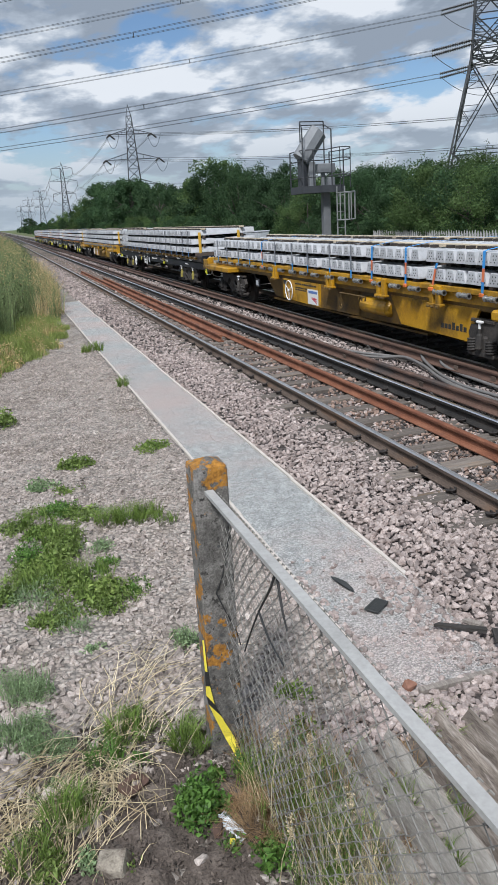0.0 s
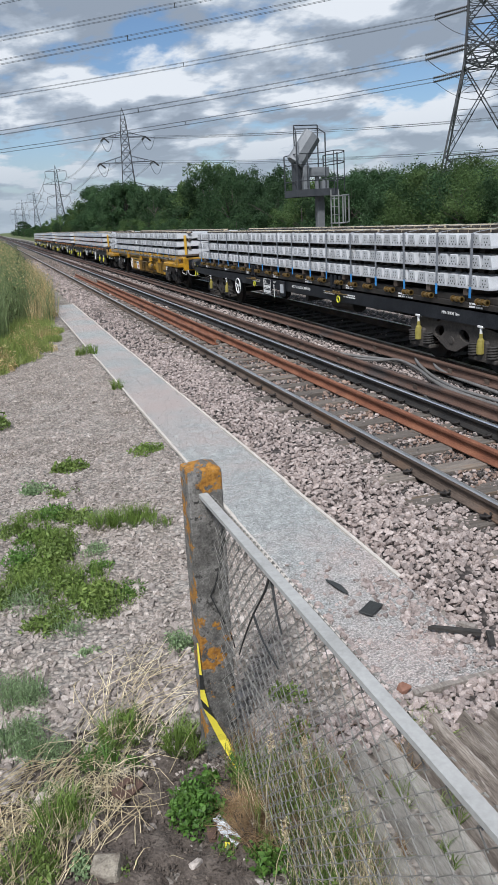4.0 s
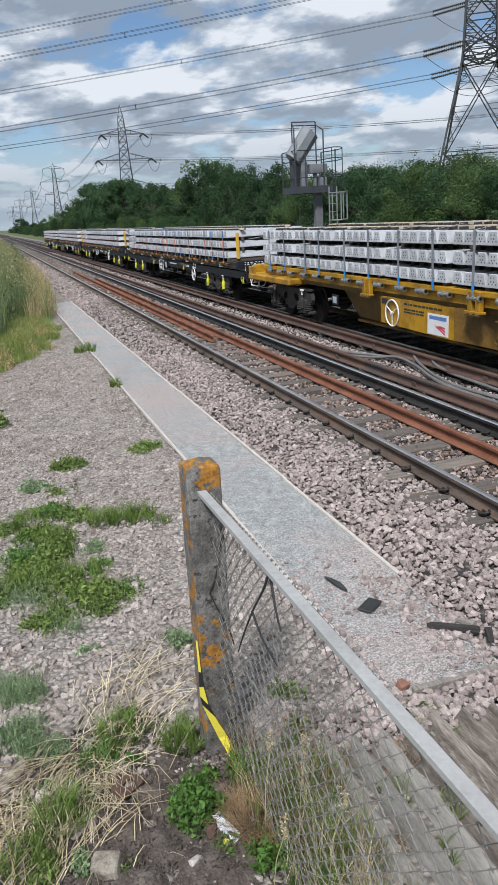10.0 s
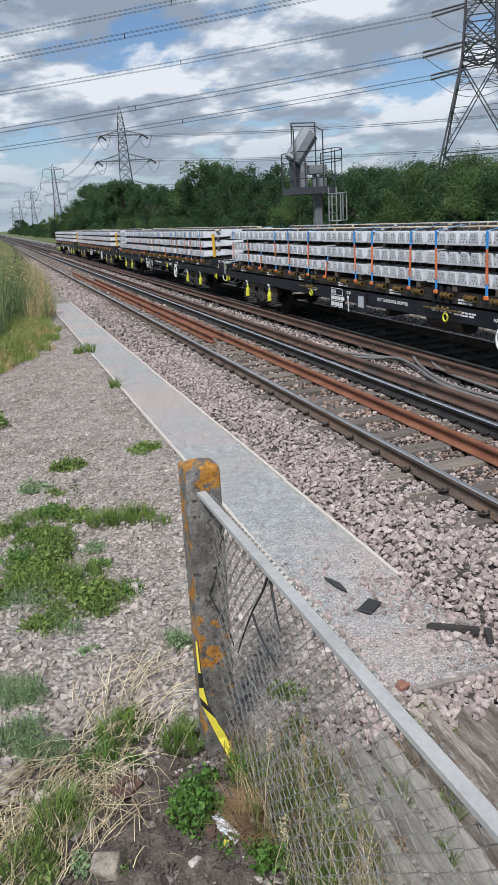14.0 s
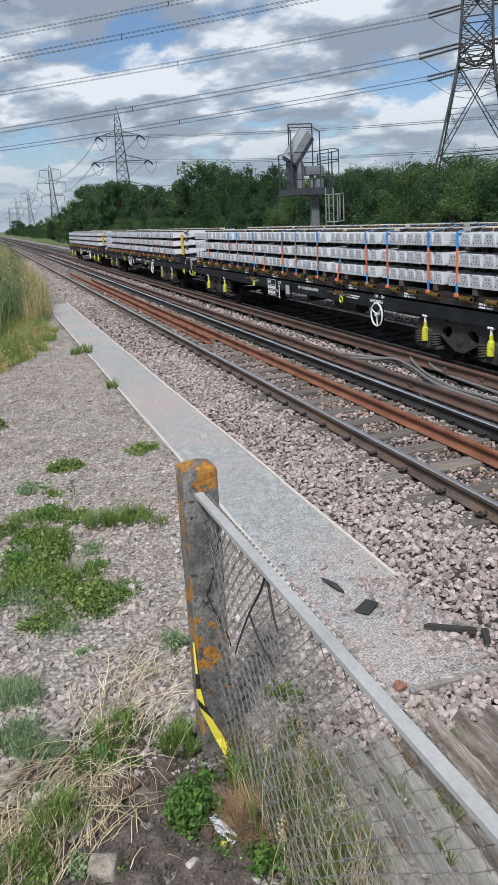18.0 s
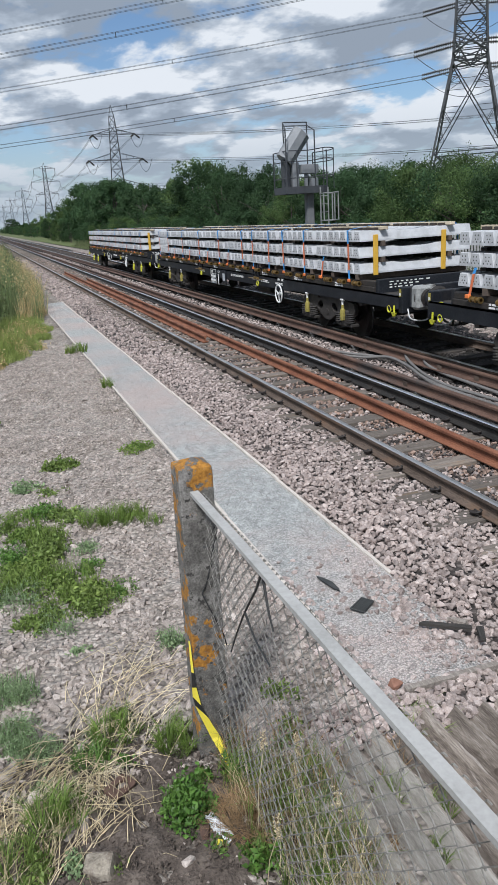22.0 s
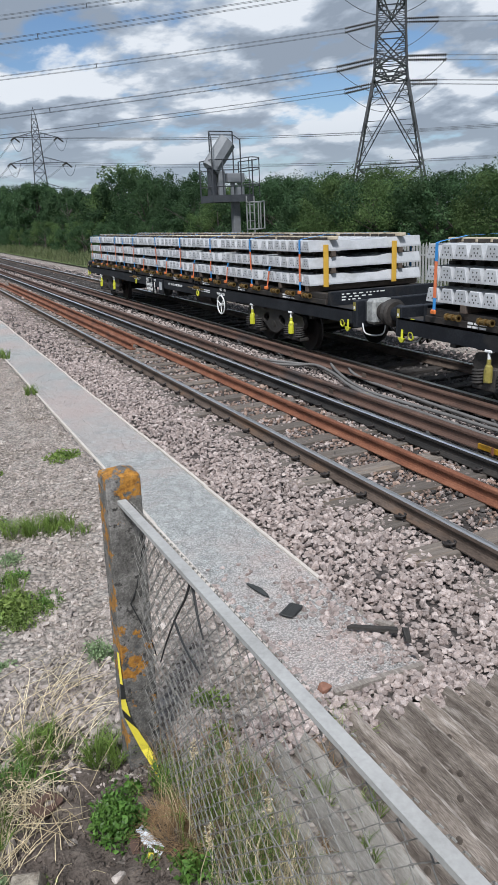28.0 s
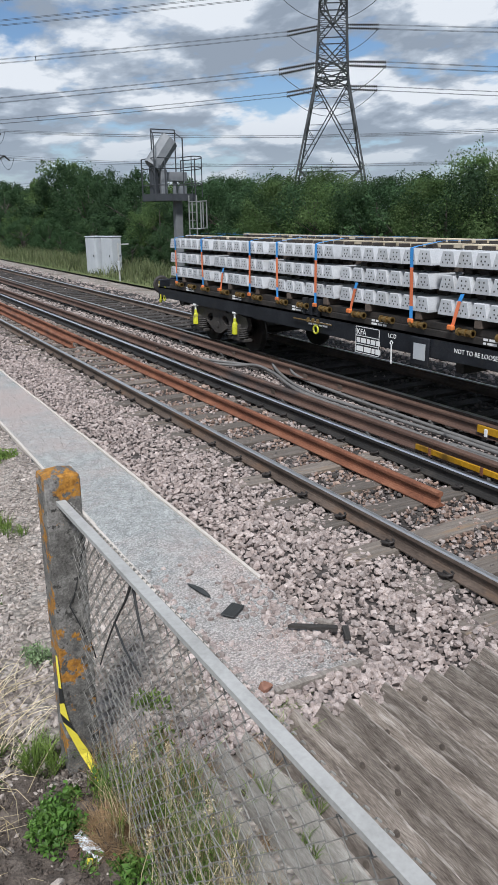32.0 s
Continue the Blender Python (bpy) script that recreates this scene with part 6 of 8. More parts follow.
# ---- lineside cabinets with a small post beside them
for x, y, wide, high in ((12.45, 38.6, 0.95, 1.98), (12.95, 37.6, 0.95, 1.98)):
    c = thing("lineside_cabinet", pose(x, y, -0.05, 0, 0, 12), "pale grey metal equipment cabinet standing in grass", "cabinet", "lineside cabinets")
    sh = Shape()
    sh.box(-0.3, 0.3, -wide / 2, wide / 2, 0.08, high - 0.06, 0.02)
    part("body", sh, M_CAB, c)
    sh = Shape()
    sh.box(-0.34, 0.34, -wide / 2 - 0.04, wide / 2 + 0.04, high - 0.06, high, 0.02)
    part("roof", sh, M_CAB, c)
    sh = Shape()
    sh.box(-0.32, 0.32, -wide / 2, wide / 2, 0.0, 0.08)
    part("plinth", sh, M_CONC, c)
    d = part("door", Shape().box(-0.335, -0.3, -wide / 2 + 0.03, wide / 2 - 0.03, 0.12, high - 0.1, 0.012), M_CAB, c)
    d2 = part("door", Shape().box(-0.27, 0.27, -wide / 2 - 0.03, -wide / 2, 0.12, high - 0.1, 0.012), M_CAB, c)
    part("lock", Shape().box(-0.37, -0.335, -wide / 2 + 0.1, -wide / 2 + 0.16, 0.95, 1.05, 0.01), M_DARKPRINT, d)
    part("lock", Shape().box(0.14, 0.2, -wide / 2 - 0.05, -wide / 2 - 0.03, 0.95, 1.05, 0.01), M_DARKPRINT, d2)
mp = thing("marker_post", (11.75, 33.2, -0.05), "slim grey metal post with a small box", "post")
part("shaft", Shape().box(-0.03, 0.03, -0.03, 0.03, 0, 1.75, 0.008), M_GALV, mp)
part("small_box", Shape().box(-0.06, 0.05, -0.06, 0.06, 0.55, 0.95, 0.01), M_CAB, mp)
part("arm", Shape().box(-0.03, 0.5, -0.02, 0.02, 1.68, 1.73), M_GALV, mp)

# ---- palisade fence behind the train's track
fence = thing("palisade_fence", (15.0, 0, 0), "galvanised steel palisade fence with pointed pales", "fence")
sh = Shape()
sh.prism([(-0.035, 0.05), (0.035, 0.05), (0.035, 1.74), (0.0, 1.82), (-0.035, 1.74)], "x", -0.012, 0.0)
sh.box(0.0, 0.02, -0.035, -0.015, 0.05, 1.72)
sh.box(0.0, 0.02, 0.015, 0.035, 0.05, 1.72)
pale = sh.mesh("pale", M_GALV)
for i in range(200):
    part("pale", pale, None, fence, at=pose(0, -2.0 + 0.155 * i, 0.02 * math.sin(i * 1.9)))
for i in range(12):
    part("fence_post", Shape().box(0.03, 0.13, -0.04, 0.04, 0, 1.65, 0.008), M_GALV, fence, at=pose(0, -2.0 + 2.75 * i, 0))
for z in (0.35, 1.42):
    part("fence_rail", Shape().box(0.0, 0.05, -2.0, 29, z, z + 0.05), M_GALV, fence)


# ---- lattice pylons
def lattice_tower(name, at, levels, arms, peak, label, heavy=1.0, arm_turn=0.0):
    """levels: (height, half width) up the body; arms: (height, reach). Members are thin angle bars."""
    t = thing(name, at, label, "pylon", "pylons")
    body = Shape()
    r = 0.135 * heavy

    def bar(sh, a, b, k=1.0):
        sh.tube([a, b], r * k, 4, False)

    for (z0, w0), (z1, w1) in zip(levels, levels[1:]):
        for sx, sy in ((-1, -1), (1, -1), (1, 1), (-1, 1)):
            bar(body, (sx * w0, sy * w0, z0), (sx * w1, sy * w1, z1), 1.35)
        for (ax, ay), (bx, by) in (((-1, -1), (1, -1)), ((1, -1), (1, 1)), ((1, 1), (-1, 1)), ((-1, 1), (-1, -1))):
            bar(body, (ax * w0, ay * w0, z0), (bx * w1, by * w1, z1), 0.75)
            bar(body, (bx * w0, by * w0, z0), (ax * w1, ay * w1, z1), 0.75)
            bar(body, (ax * w1, ay * w1, z1), (bx * w1, by * w1, z1), 0.7)
            if z1 - z0 > 4:
                f = w0 / (w0 + w1)
                zc, wc = z0 + (z1 - z0) * f, w0 + (w1 - w0) * f
                ends = []
                for q in (0.25, 0.5, 0.75, 1.25, 1.5, 1.75):
                    low_half = q < 1
                    za = z0 + (zc - z0) * q if low_half else zc + (z1 - zc) * (q - 1)
                    wa = w0 + (w1 - w0) * (za - z0) / (z1 - z0)
                    inner = w0 * (1 - q) if low_half else w1 * (q - 1)
                    for s in (-1, 1):
                        leg = (s * wa if ax != bx else ax * wa, ay * wa if ax != bx else s * wa, za)
                        mid = (s * inner if ax != bx else ax * wa, ay * wa if ax != bx else s * inner, za)
                        bar(body, leg, mid, 0.38)
                        ends.append((s, q, leg, mid))
                for s, q, leg, mid in ends:
                    for s2, q2, leg2, mid2 in ends:
                        if s2 == s and abs(q2 - q - 0.25) < 0.01 and (q < 1) == (q2 < 1):
                            bar(body, *((mid, leg2) if q < 1 else (leg, mid2)), 0.38)
    top_z, top_w = levels[-1]
    for sx, sy in ((-1, -1), (1, -1), (1, 1), (-1, 1)):
        bar(body, (sx * top_w, sy * top_w, top_z), (0, 0, peak), 1.0)
    part("tower_body", body, M_PYLON, t)
    for z, reach, w in arms:
        for s in (-1, 1):
            sh = Shape()
            tip = (s * reach, 0, z)
            for sy in (-1, 1):
                bar(sh, (s * w, sy * w, z), tip, 0.9)
                bar(sh, (s * w * 0.9, sy * w * 0.9, z + reach * 0.22), tip, 0.8)
                for q in (0.3, 0.6):
                    a = Vector((s * w, sy * w, z)).lerp(Vector(tip), q)
                    b = Vector((s * w * 0.9, sy * w * 0.9, z + reach * 0.22)).lerp(Vector(tip), q)
                    bar(sh, a, b, 0.5)
            for q in (0.35, 0.65):
                a = Vector((s * w, -w, z)).lerp(Vector(tip), q)
                b = Vector((s * w, w, z)).lerp(Vector(tip), q)
                bar(sh, a, b, 0.5)
            part("cross_arm", sh, M_PYLON, t)
    return t


def sagging(a, b, sag, n=24):
    a, b = Vector(a), Vector(b)
    return [a.lerp(b, i / n) - Vector((0, 0, 4 * sag * (i / n) * (1 - i / n))) for i in range(n + 1)]


def insulator_string(parent, a, b, r=0.27):
    """A string of discs between two points."""
    a, b = Vector(a), Vector(b)
    n = 18
    sh = Shape()
    pts, rs = [], []
    for i in range(n):
        for q, k in ((0.1, 0.35), (0.45, 1.0), (0.6, 1.0), (0.9, 0.35)):
            pts.append(a.lerp(b, (i + q) / n))
            rs.append(r * k)
    sh.tube(pts, rs, 8)
    return part("insulator_string", sh, M_GLASSINS, parent)


# the near tower: its arms point along the line of sight, the lines run across it
ARM = Vector((0.576, 0.817, 0))
ALONG = Vector((-0.817, 0.576, 0))
NEAR_TOWER = ARM * 115
turn = math.degrees(math.atan2(ARM.y, ARM.x))
LEVELS = [(0, 6.3), (9.2, 4.55), (20.6, 2.3), (21.8, 2.2), (26.0, 2.0), (30.2, 1.85), (34.5, 1.65), (38.5, 1.45)]
ARMS = [(21.6, 9.3, 2.2), (30.2, 10.6, 1.85), (38.2, 8.6, 1.45)]
tower = lattice_tower("pylon", Matrix.Translation(NEAR_TOWER) @ pose(0, 0, 0, 0, 0, turn), LEVELS, ARMS, 45, "tall steel lattice pylon with tension insulators", 1.0)
ENDS = [(NEAR_TOWER + ALONG * 320, 1), (NEAR_TOWER - ALONG * 300, -1)]
for end, s in ENDS:
    copy_thing(tower, Matrix.Translation(end) @ pose(0, 0, 0, 0, 0, turn))
lines_a = thing("power_line", (0, 0, 0), "bundled overhead power conductors crossing above the tracks", "power line", "power lines")
for z, reach, _ in ARMS:
    for side in (-1, 1):
        tip = NEAR_TOWER + ARM * (side * reach) + Vector((0, 0, z - 0.2))
        for end, s in ENDS:
            string_end = tip + ALONG * (s * 6.9) - Vector((0, 0, 0.7 if s > 0 else 0.25))
            for d in (-0.28, 0.28):
                insulator_string(lines_a, tip + Vector((0, 0, d * 0.8)) + ALONG * (s * 2.0), string_end + Vector((0, 0, d)), 0.22)
                sh = Shape()
                sh.tube([tip, tip + Vector((0, 0, d * 0.8)) + ALONG * (s * 2.0)], 0.06, 5)
                part("link_rod", sh, M_PYLON, lines_a)
            other = end + ARM * (side * reach) + Vector((0, 0, z - 0.6)) - ALONG * (s * 6.9)
            for off in (Vector((0, 0, -0.28)) - ARM * 0.25, Vector((0, 0, 0.28)) - ARM * 0.25, Vector((0, 0, -0.28)) + ARM * 0.25, Vector((0, 0, 0.28)) + ARM * 0.25):
                sh = Shape()
                sh.tube(sagging(string_end + off, other + off, 5.4 if z < 25 else 4.6 if z < 33 else 4.2), 0.027, 4, False)
                part("conductor", sh, M_WIRE, lines_a)
            for q in (0.13, 0.27, 0.42, 0.6, 0.8):
                p = sagging(string_end, other, 5.4 if z < 25 else 4.6 if z < 33 else 4.2, 100)[int(q * 100)]
                sh = Shape()
                sh.tube([p - Vector((0, 0, 0.33)), p + Vector((0, 0, 0.33))], 0.06, 5)
                part("spacer", sh, M_WIRE, lines_a)
        # the loop that joins both sides under the arm
        p0, p1 = tip + ALONG * 6.9 - Vector((0, 0, 0.7)), tip - ALONG * 6.9 - Vector((0, 0, 0.4))
        sh = Shape()
        sh.tube([p0.lerp(p1, i / 20) - Vector((0, 0, 13.6 * (i / 20) * (1 - i / 20))) for i in range(21)], 0.04, 4, False)
        part("jumper_loop", sh, M_WIRE, lines_a)

# the second line, going away beside the track; its first tower turns the line
LEVELS2 = [(0, 4.0), (7, 3.1), (13, 2.3), (16.5, 2.05), (20, 1.85), (23.0, 1.65), (26, 1.5), (28.5, 1.35), (31.2, 1.2), (34, 1.05), (36.5, 0.8)]
ARMS2 = [(14.9, 7.6, 2.2), (23.0, 8.9, 1.65), (30.9, 6.9, 1.2)]
bend_tower = lattice_tower("pylon", Matrix.Translation((47.8, 265.7, 0)) @ pose(0, 0, 0, 0, 0, -8), LEVELS2, ARMS2, 40.0, "distant steel lattice pylon with three pairs of arms", 0.8)
LEVELS3 = [(0, 3.8), (7, 2.9), (13.5, 2.1), (18, 1.65), (21.9, 1.4), (25.5, 1.25), (29.1, 1.1), (33, 0.95), (36.8, 0.8)]
ARMS3 = [(21.9, 6.8, 1.4), (29.1, 8.5, 1.1), (36.6, 6.3, 0.8)]
spots = [(44.2, 492.0), (47.0, 783.0), (45.0, 1010.0), (45.0, 1290.0)]
suspension_tower = lattice_tower("pylon", Matrix.Translation((*spots[0], 0)), LEVELS3, ARMS3, 40.0, "far steel lattice pylon with hanging insulators", 0.9)
for x, y in spots[1:]:
    copy_thing(suspension_tower, Matrix.Translation((x, y, 0)))
copy_thing(bend_tower, Matrix.Translation((265.0, 62.0, 0)) @ pose(0, 0, 0, 0, 0, -45))
lines_b = thing("power_line", (0, 0, 0), "distant overhead power conductors between pylons", "power line", "power lines")
chain = [((265.0, 62.0), -45)] + [((47.8, 265.7), -8)] + [(p, 0) for p in spots]
for (pa, ta), (pb, tb) in zip(chain, chain[1:]):
    for (za, ra, _), (zb, rb, _) in zip(ARMS3 if pa in spots else ARMS2, ARMS3 if pb in spots else ARMS2):
        for s in (-1, 1):
            a = Vector((pa[0] + s * ra * math.cos(radians(ta)), pa[1] + s * ra * math.sin(radians(ta)), za - (3.3 if pa in spots else 0.4)))
            b = Vector((pb[0] + s * rb * math.cos(radians(tb)), pb[1] + s * rb * math.sin(radians(tb)), zb - (3.3 if pb in spots else 0.4)))
            sh = Shape()
            for dz in (0.0, 0.5):
                sh.tube(sagging(a + Vector((0, 0, dz)), b + Vector((0, 0, dz)), 6.5, 20), 0.05, 4, False)
            part("conductor", sh, M_WIRE, lines_b)
for (x, y), tt in chain[1:]:
    for z, reach, _ in (ARMS3 if (x, y) in spots else ARMS2):
        for s in (-1, 1):
            tip = Vector((x + s * reach * math.cos(radians(tt)), y + s * reach * math.sin(radians(tt)), z))
            if y < 300:
                insulator_string(lines_b, tip, tip + Vector((-0.4, 3.8, -0.5)), 0.26)
                insulator_string(lines_b, tip, tip + Vector((1.2, -2.4, -1.6)), 0.26)
                sh = Shape()
                p0, p1 = tip + Vector((-0.4, 3.8, -0.5)), tip + Vector((2.7, -2.6, -0.4))
                sh.tube([p0.lerp(p1, i / 12) - Vector((0, 0, 15 * (i / 12) * (1 - i / 12))) for i in range(13)], 0.07, 4, False)
                part("jumper_loop", sh, M_WIRE, lines_b)
            else:
                insulator_string(lines_b, tip, tip - Vector((0, 0, 3.2)), 0.22)


# ---- hedges and trees
def crown(name, seed, wide, tall, count, leaf, material, droop=0.0, ragged=0.25, foot=0.0):
    """Leaves gathered in clumps over a lumpy outline with gaps and shoots that stick out."""
    g = np.random.default_rng(seed)
    clumps = 64
    a, h = g.uniform(0, 2 * np.pi, clumps), g.random(clumps)
    rad = wide * np.sqrt(np.clip(1 - (np.abs(h - 0.42) / 0.66) ** 2.2, 0.05, 1)) * g.uniform(0.55, 1.0, clumps)
    centres = np.stack([np.cos(a) * rad, np.sin(a) * rad, foot + (tall - foot) * (0.06 + 0.90 * h)], 1)
    size = g.uniform(0.13, 0.30, clumps) * wide
    pick = g.integers(0, clumps, count)
    d = g.normal(size=(count, 3))
    d /= np.linalg.norm(d, axis=1, keepdims=True)
    p = centres[pick] + d * (size[pick] * g.random(count) ** 0.35)[:, None] * np.array([1, 1, 0.85])
    if droop:
        p[:, 2] -= droop * g.random(count) ** 2 * (0.3 + size[pick])
    shoots = 5
    extra = []
    for _ in range(shoots):
        c = centres[g.integers(0, clumps)]
        top = c + np.array([g.normal() * 0.25, g.normal() * 0.25, size.mean() + g.uniform(0.05, 0.35) * ragged * wide])
        k = g.random((36, 1))
        extra.append(c + (top - c) * k + g.normal(size=(36, 3)) * 0.14 * (1.2 - k))
    out = np.concatenate([d + np.array([0, 0, 0.35])] + [g.normal(size=(36, 3)) for _ in extra])
    p = np.concatenate([p] + extra)
    up = p[:, 2] > 0.05
    return sprays(name, p[up], out[up], leaf * g.uniform(0.55, 1.35, int(up.sum())), material, seed + 1)


def sprays(name, spots, normals, sizes, material, seed):
    """Small pointed leaves lying roughly along the outside of their clump."""
    g = np.random.default_rng(seed)
    nn = normals / np.linalg.norm(normals, axis=1, keepdims=True) + g.normal(size=normals.shape) * 0.45
    nn /= np.linalg.norm(nn, axis=1, keepdims=True)
    a = np.cross(nn, g.normal(size=nn.shape))
    a /= np.linalg.norm(a, axis=1, keepdims=True)
    b = np.cross(nn, a)
    s = np.asarray(sizes)[:, None]
    v = np.stack([spots - b * s * 0.36, spots + b * s * 0.36, spots + a * s], 1)
    return big_mesh(name, v.reshape(-1, 3), np.arange(len(spots) * 3).reshape(-1, 3), material)


def limbs(seed, wide, tall):
    g = random.Random(seed)
    sh = Shape()
    sh.tube([(0, 0, -0.1), (0.05, 0.02, tall * 0.25), (-0.04, 0.06, tall * 0.5), (0.05, 0, tall * 0.82)], [0.05 * wide + 0.03, 0.04 * wide + 0.02, 0.03 * wide, 0.01], 7)
    for i in range(9):
        a, z = g.uniform(0, 6.28), tall * g.uniform(0.1, 0.6)
        e = wide * g.uniform(0.5, 0.85)
        sh.tube([(0, 0, z), (math.cos(a) * e * 0.5, math.sin(a) * e * 0.5, z + tall * 0.12), (math.cos(a) * e, math.sin(a) * e, z + tall * g.uniform(0.15, 0.32))], [0.025 * wide, 0.016 * wide, 0.006], 5)
    return sh


PLANTS = []
for i, (wide, tall, count, leaf, mt, droop, ragged) in enumerate(((1.9, 3.9, 22000, 0.066, M_LEAF, 0.0, 0.3), (2.1, 4.2, 24000, 0.062, M_LEAF_PALE, 0.35, 0.55), (1.7, 3.6, 20000, 0.066, M_LEAF, 0.0, 0.4), (2.0, 4.0, 22000, 0.066, M_LEAF, 0.1, 0.25),
                                                                  (3.1, 7.0, 17000, 0.15, M_LEAF, 0.3, 0.2), (3.3, 7.4, 19000, 0.135, M_LEAF, 1.6, 0.15), (2.8, 6.6, 16000, 0.15, M_LEAF_PALE, 0.0, 0.2), (3.6, 8.2, 15000, 0.2, M_LEAF, 0.1, 0.15))):
    tree = i >= 4
    p = thing("tree" if tree else "bush", (17, -100 - 12 * i, 0), "dense dark green tree at the lineside" if tree else "dense leafy green lineside bush", "tree" if tree else "bush", "lineside trees" if tree else "lineside bushes")
    part("trunk", limbs(i + 20, wide, tall), M_BARK, p)
    part("crown", crown("crown", 40 + i, wide, tall, count, leaf, mt, droop, ragged, 0.4 if tree else 0.0), None, p)
    PLANTS.append(p)


def plant(i, x, y, scale, g):
    m = Matrix.Translation((x, y, -0.05)) @ pose(0, 0, 0, 0, 0, g.uniform(0, 360))
    ob = copy_thing(PLANTS[i], m)
    ob.scale = (scale * g.uniform(0.92, 1.1), scale * g.uniform(0.92, 1.1), scale * g.uniform(0.95, 1.05))
    return ob


def skyline(x, y):
    """Height of the growth behind the line at (x, y), as it rises and falls along it."""
    yy = y * 18.0 / x
    z = np.interp(yy, [16, 24, 31, 40, 45, 47, 53, 60, 65, 72, 79, 87, 98, 110, 128, 144, 164, 205, 275, 400], [4.35, 4.3, 4.6, 4.5, 4.5, 5.3, 6.9, 7.2, 7.0, 6.3, 6.2, 6.7, 7.8, 8.9, 9.2, 7.9, 7.0, 6.0, 4.6, 4.0])
    return 2.75 + (float(z) - 2.75) * x / 18.0


TALL = (3.9, 4.2, 3.6, 4.0, 7.0, 7.4, 6.6, 8.2)
g = random.Random(12)
y = 3.0
while y < 46:
    x = 17.4 + g.uniform(-0.6, 0.8)
    i = g.choice((0, 1, 2, 3))
    plant(i, x, y, skyline(x, y) / (TALL[i] - 0.1) * g.uniform(0.88, 1.05), g)
    if g.random() < 0.92:
        x, y2 = 20.0 + g.uniform(-0.7, 0.7), y + g.uniform(0, 1)
        i = g.choice((0, 1, 3))
        plant(i, x, y2, skyline(x, y2) / (TALL[i] - 0.1) * g.uniform(0.88, 1.04), g)
    if g.random() < 0.75 and y > 28:
        plant(g.choice((2, 0)), 15.9 + g.uniform(-0.4, 0.4), y + g.uniform(0, 1), g.uniform(0.5, 0.75), g)
    y += 1.7
for x, y, s in ((16.7, 26.2, 1.04), (16.9, 23.9, 0.98), (16.8, 28.3, 0.9)):  # a pale willow bush that stands forward
    plant(1, x, y, s, g)
for x, y, i in ((20.5, 48, 6), (19.0, 51.5, 5), (20.5, 56, 4), (18.4, 58, 5), (20.8, 63, 5), (18.6, 65, 4), (20, 70, 6), (18.2, 75, 4), (19.8, 82, 6), (18.6, 89, 4), (19.5, 97, 7), (18.0, 104, 7), (19.0, 111, 7), (18.2, 119, 4), (18.0, 127, 7),
                (18.5, 135, 6), (17.8, 144, 4), (18.5, 154, 6), (18, 166, 6), (18.5, 180, 4), (18.5, 196, 6), (18, 214, 6), (18, 237, 6), (18, 262, 4), (22.6, 101, 6), (22.0, 93, 4), (23.2, 109, 6), (22.6, 118, 7)):
    plant(i, x, y, skyline(x, y) / (TALL[i] + 0.2) * g.uniform(0.92, 1.06), g)
for k in range(13):  # a second row behind
    x, y = 25 + g.uniform(-1.5, 1.5), 60 + k * 13 + g.uniform(-2, 2)
    i = g.choice((4, 6, 7))
    plant(i, x, y, skyline(x, y) / (TALL[i] + 0.5) * g.uniform(0.8, 0.95), g)
for k in range(26):
    y = 36 + k * 4.6
    plant(g.choice((0, 1, 2, 3)), 14.8 + g.uniform(-0.6, 0.9), y + g.uniform(-1, 1), g.uniform(0.45, 0.85), g)
for k in range(24):  # low scrub into the distance
    plant(g.choice((4, 6)), 15.5 + g.uniform(-1.5, 2.5) + (k > 10) * 2, 175 + 20 * k + g.uniform(-6, 6), g.uniform(0.4, 0.62), g)
for x, y, s in ((18, 430, 0.95), (21, 445, 0.8), (16, 330, 0.45), (19, 300, 0.5), (17, 390, 0.45), (-3, 620, 0.8), (-14, 700, 1.0)):
    plant(7, x, y, s, g)
for p in PLANTS:  # the patterns themselves stand in the hedge too, behind the viewer
    p.matrix_basis = Matrix.Translation((19, p.matrix_basis.translation.y * 0.25 - 4, -0.05))

# rough grass and brambles at the foot of the hedge
n = 16000
gx = 11.7 + 3.6 * rng.random(n) ** 0.8
gy = 12 + 95 * rng.random(n) ** 1.3
gh = (0.25 + 0.5 * rng.random(n)) * np.clip((gx - 11.4) / 1.2, 0.3, 1.3)
tagged(new("verge_grass", blades("verge_grass", np.stack([gx, gy, np.full(n, 0.0)], 1), gh, np.full(n, 0.022), rng.uniform(0.1, 0.5, n), M_VERGE, 71)), "rough tall grass along the hedge foot", "grass", kind="stuff")
# distant woods along the horizon
n = 9000
wy = np.concatenate([rng.uniform(500, 1500, n // 2), rng.uniform(300, 900, n // 2)])
wx = np.concatenate([rng.uniform(-500, 0, n // 2) - 40, rng.uniform(25, 160, n // 2)])
wz = rng.uniform(0.0, 1, n) ** 1.2 * (3.2 + 1.4 * np.sin(wx * 0.05) + 1.0 * np.sin(wx * 0.17 + wy * 0.01))
tagged(new("far_woods", leaves("far_woods", np.stack([wx, wy, wz], 1), rng.uniform(1.6, 3.2, n), M_LEAF, 73, narrow=0.9)), "far dark woods along the horizon", "woods", kind="stuff")


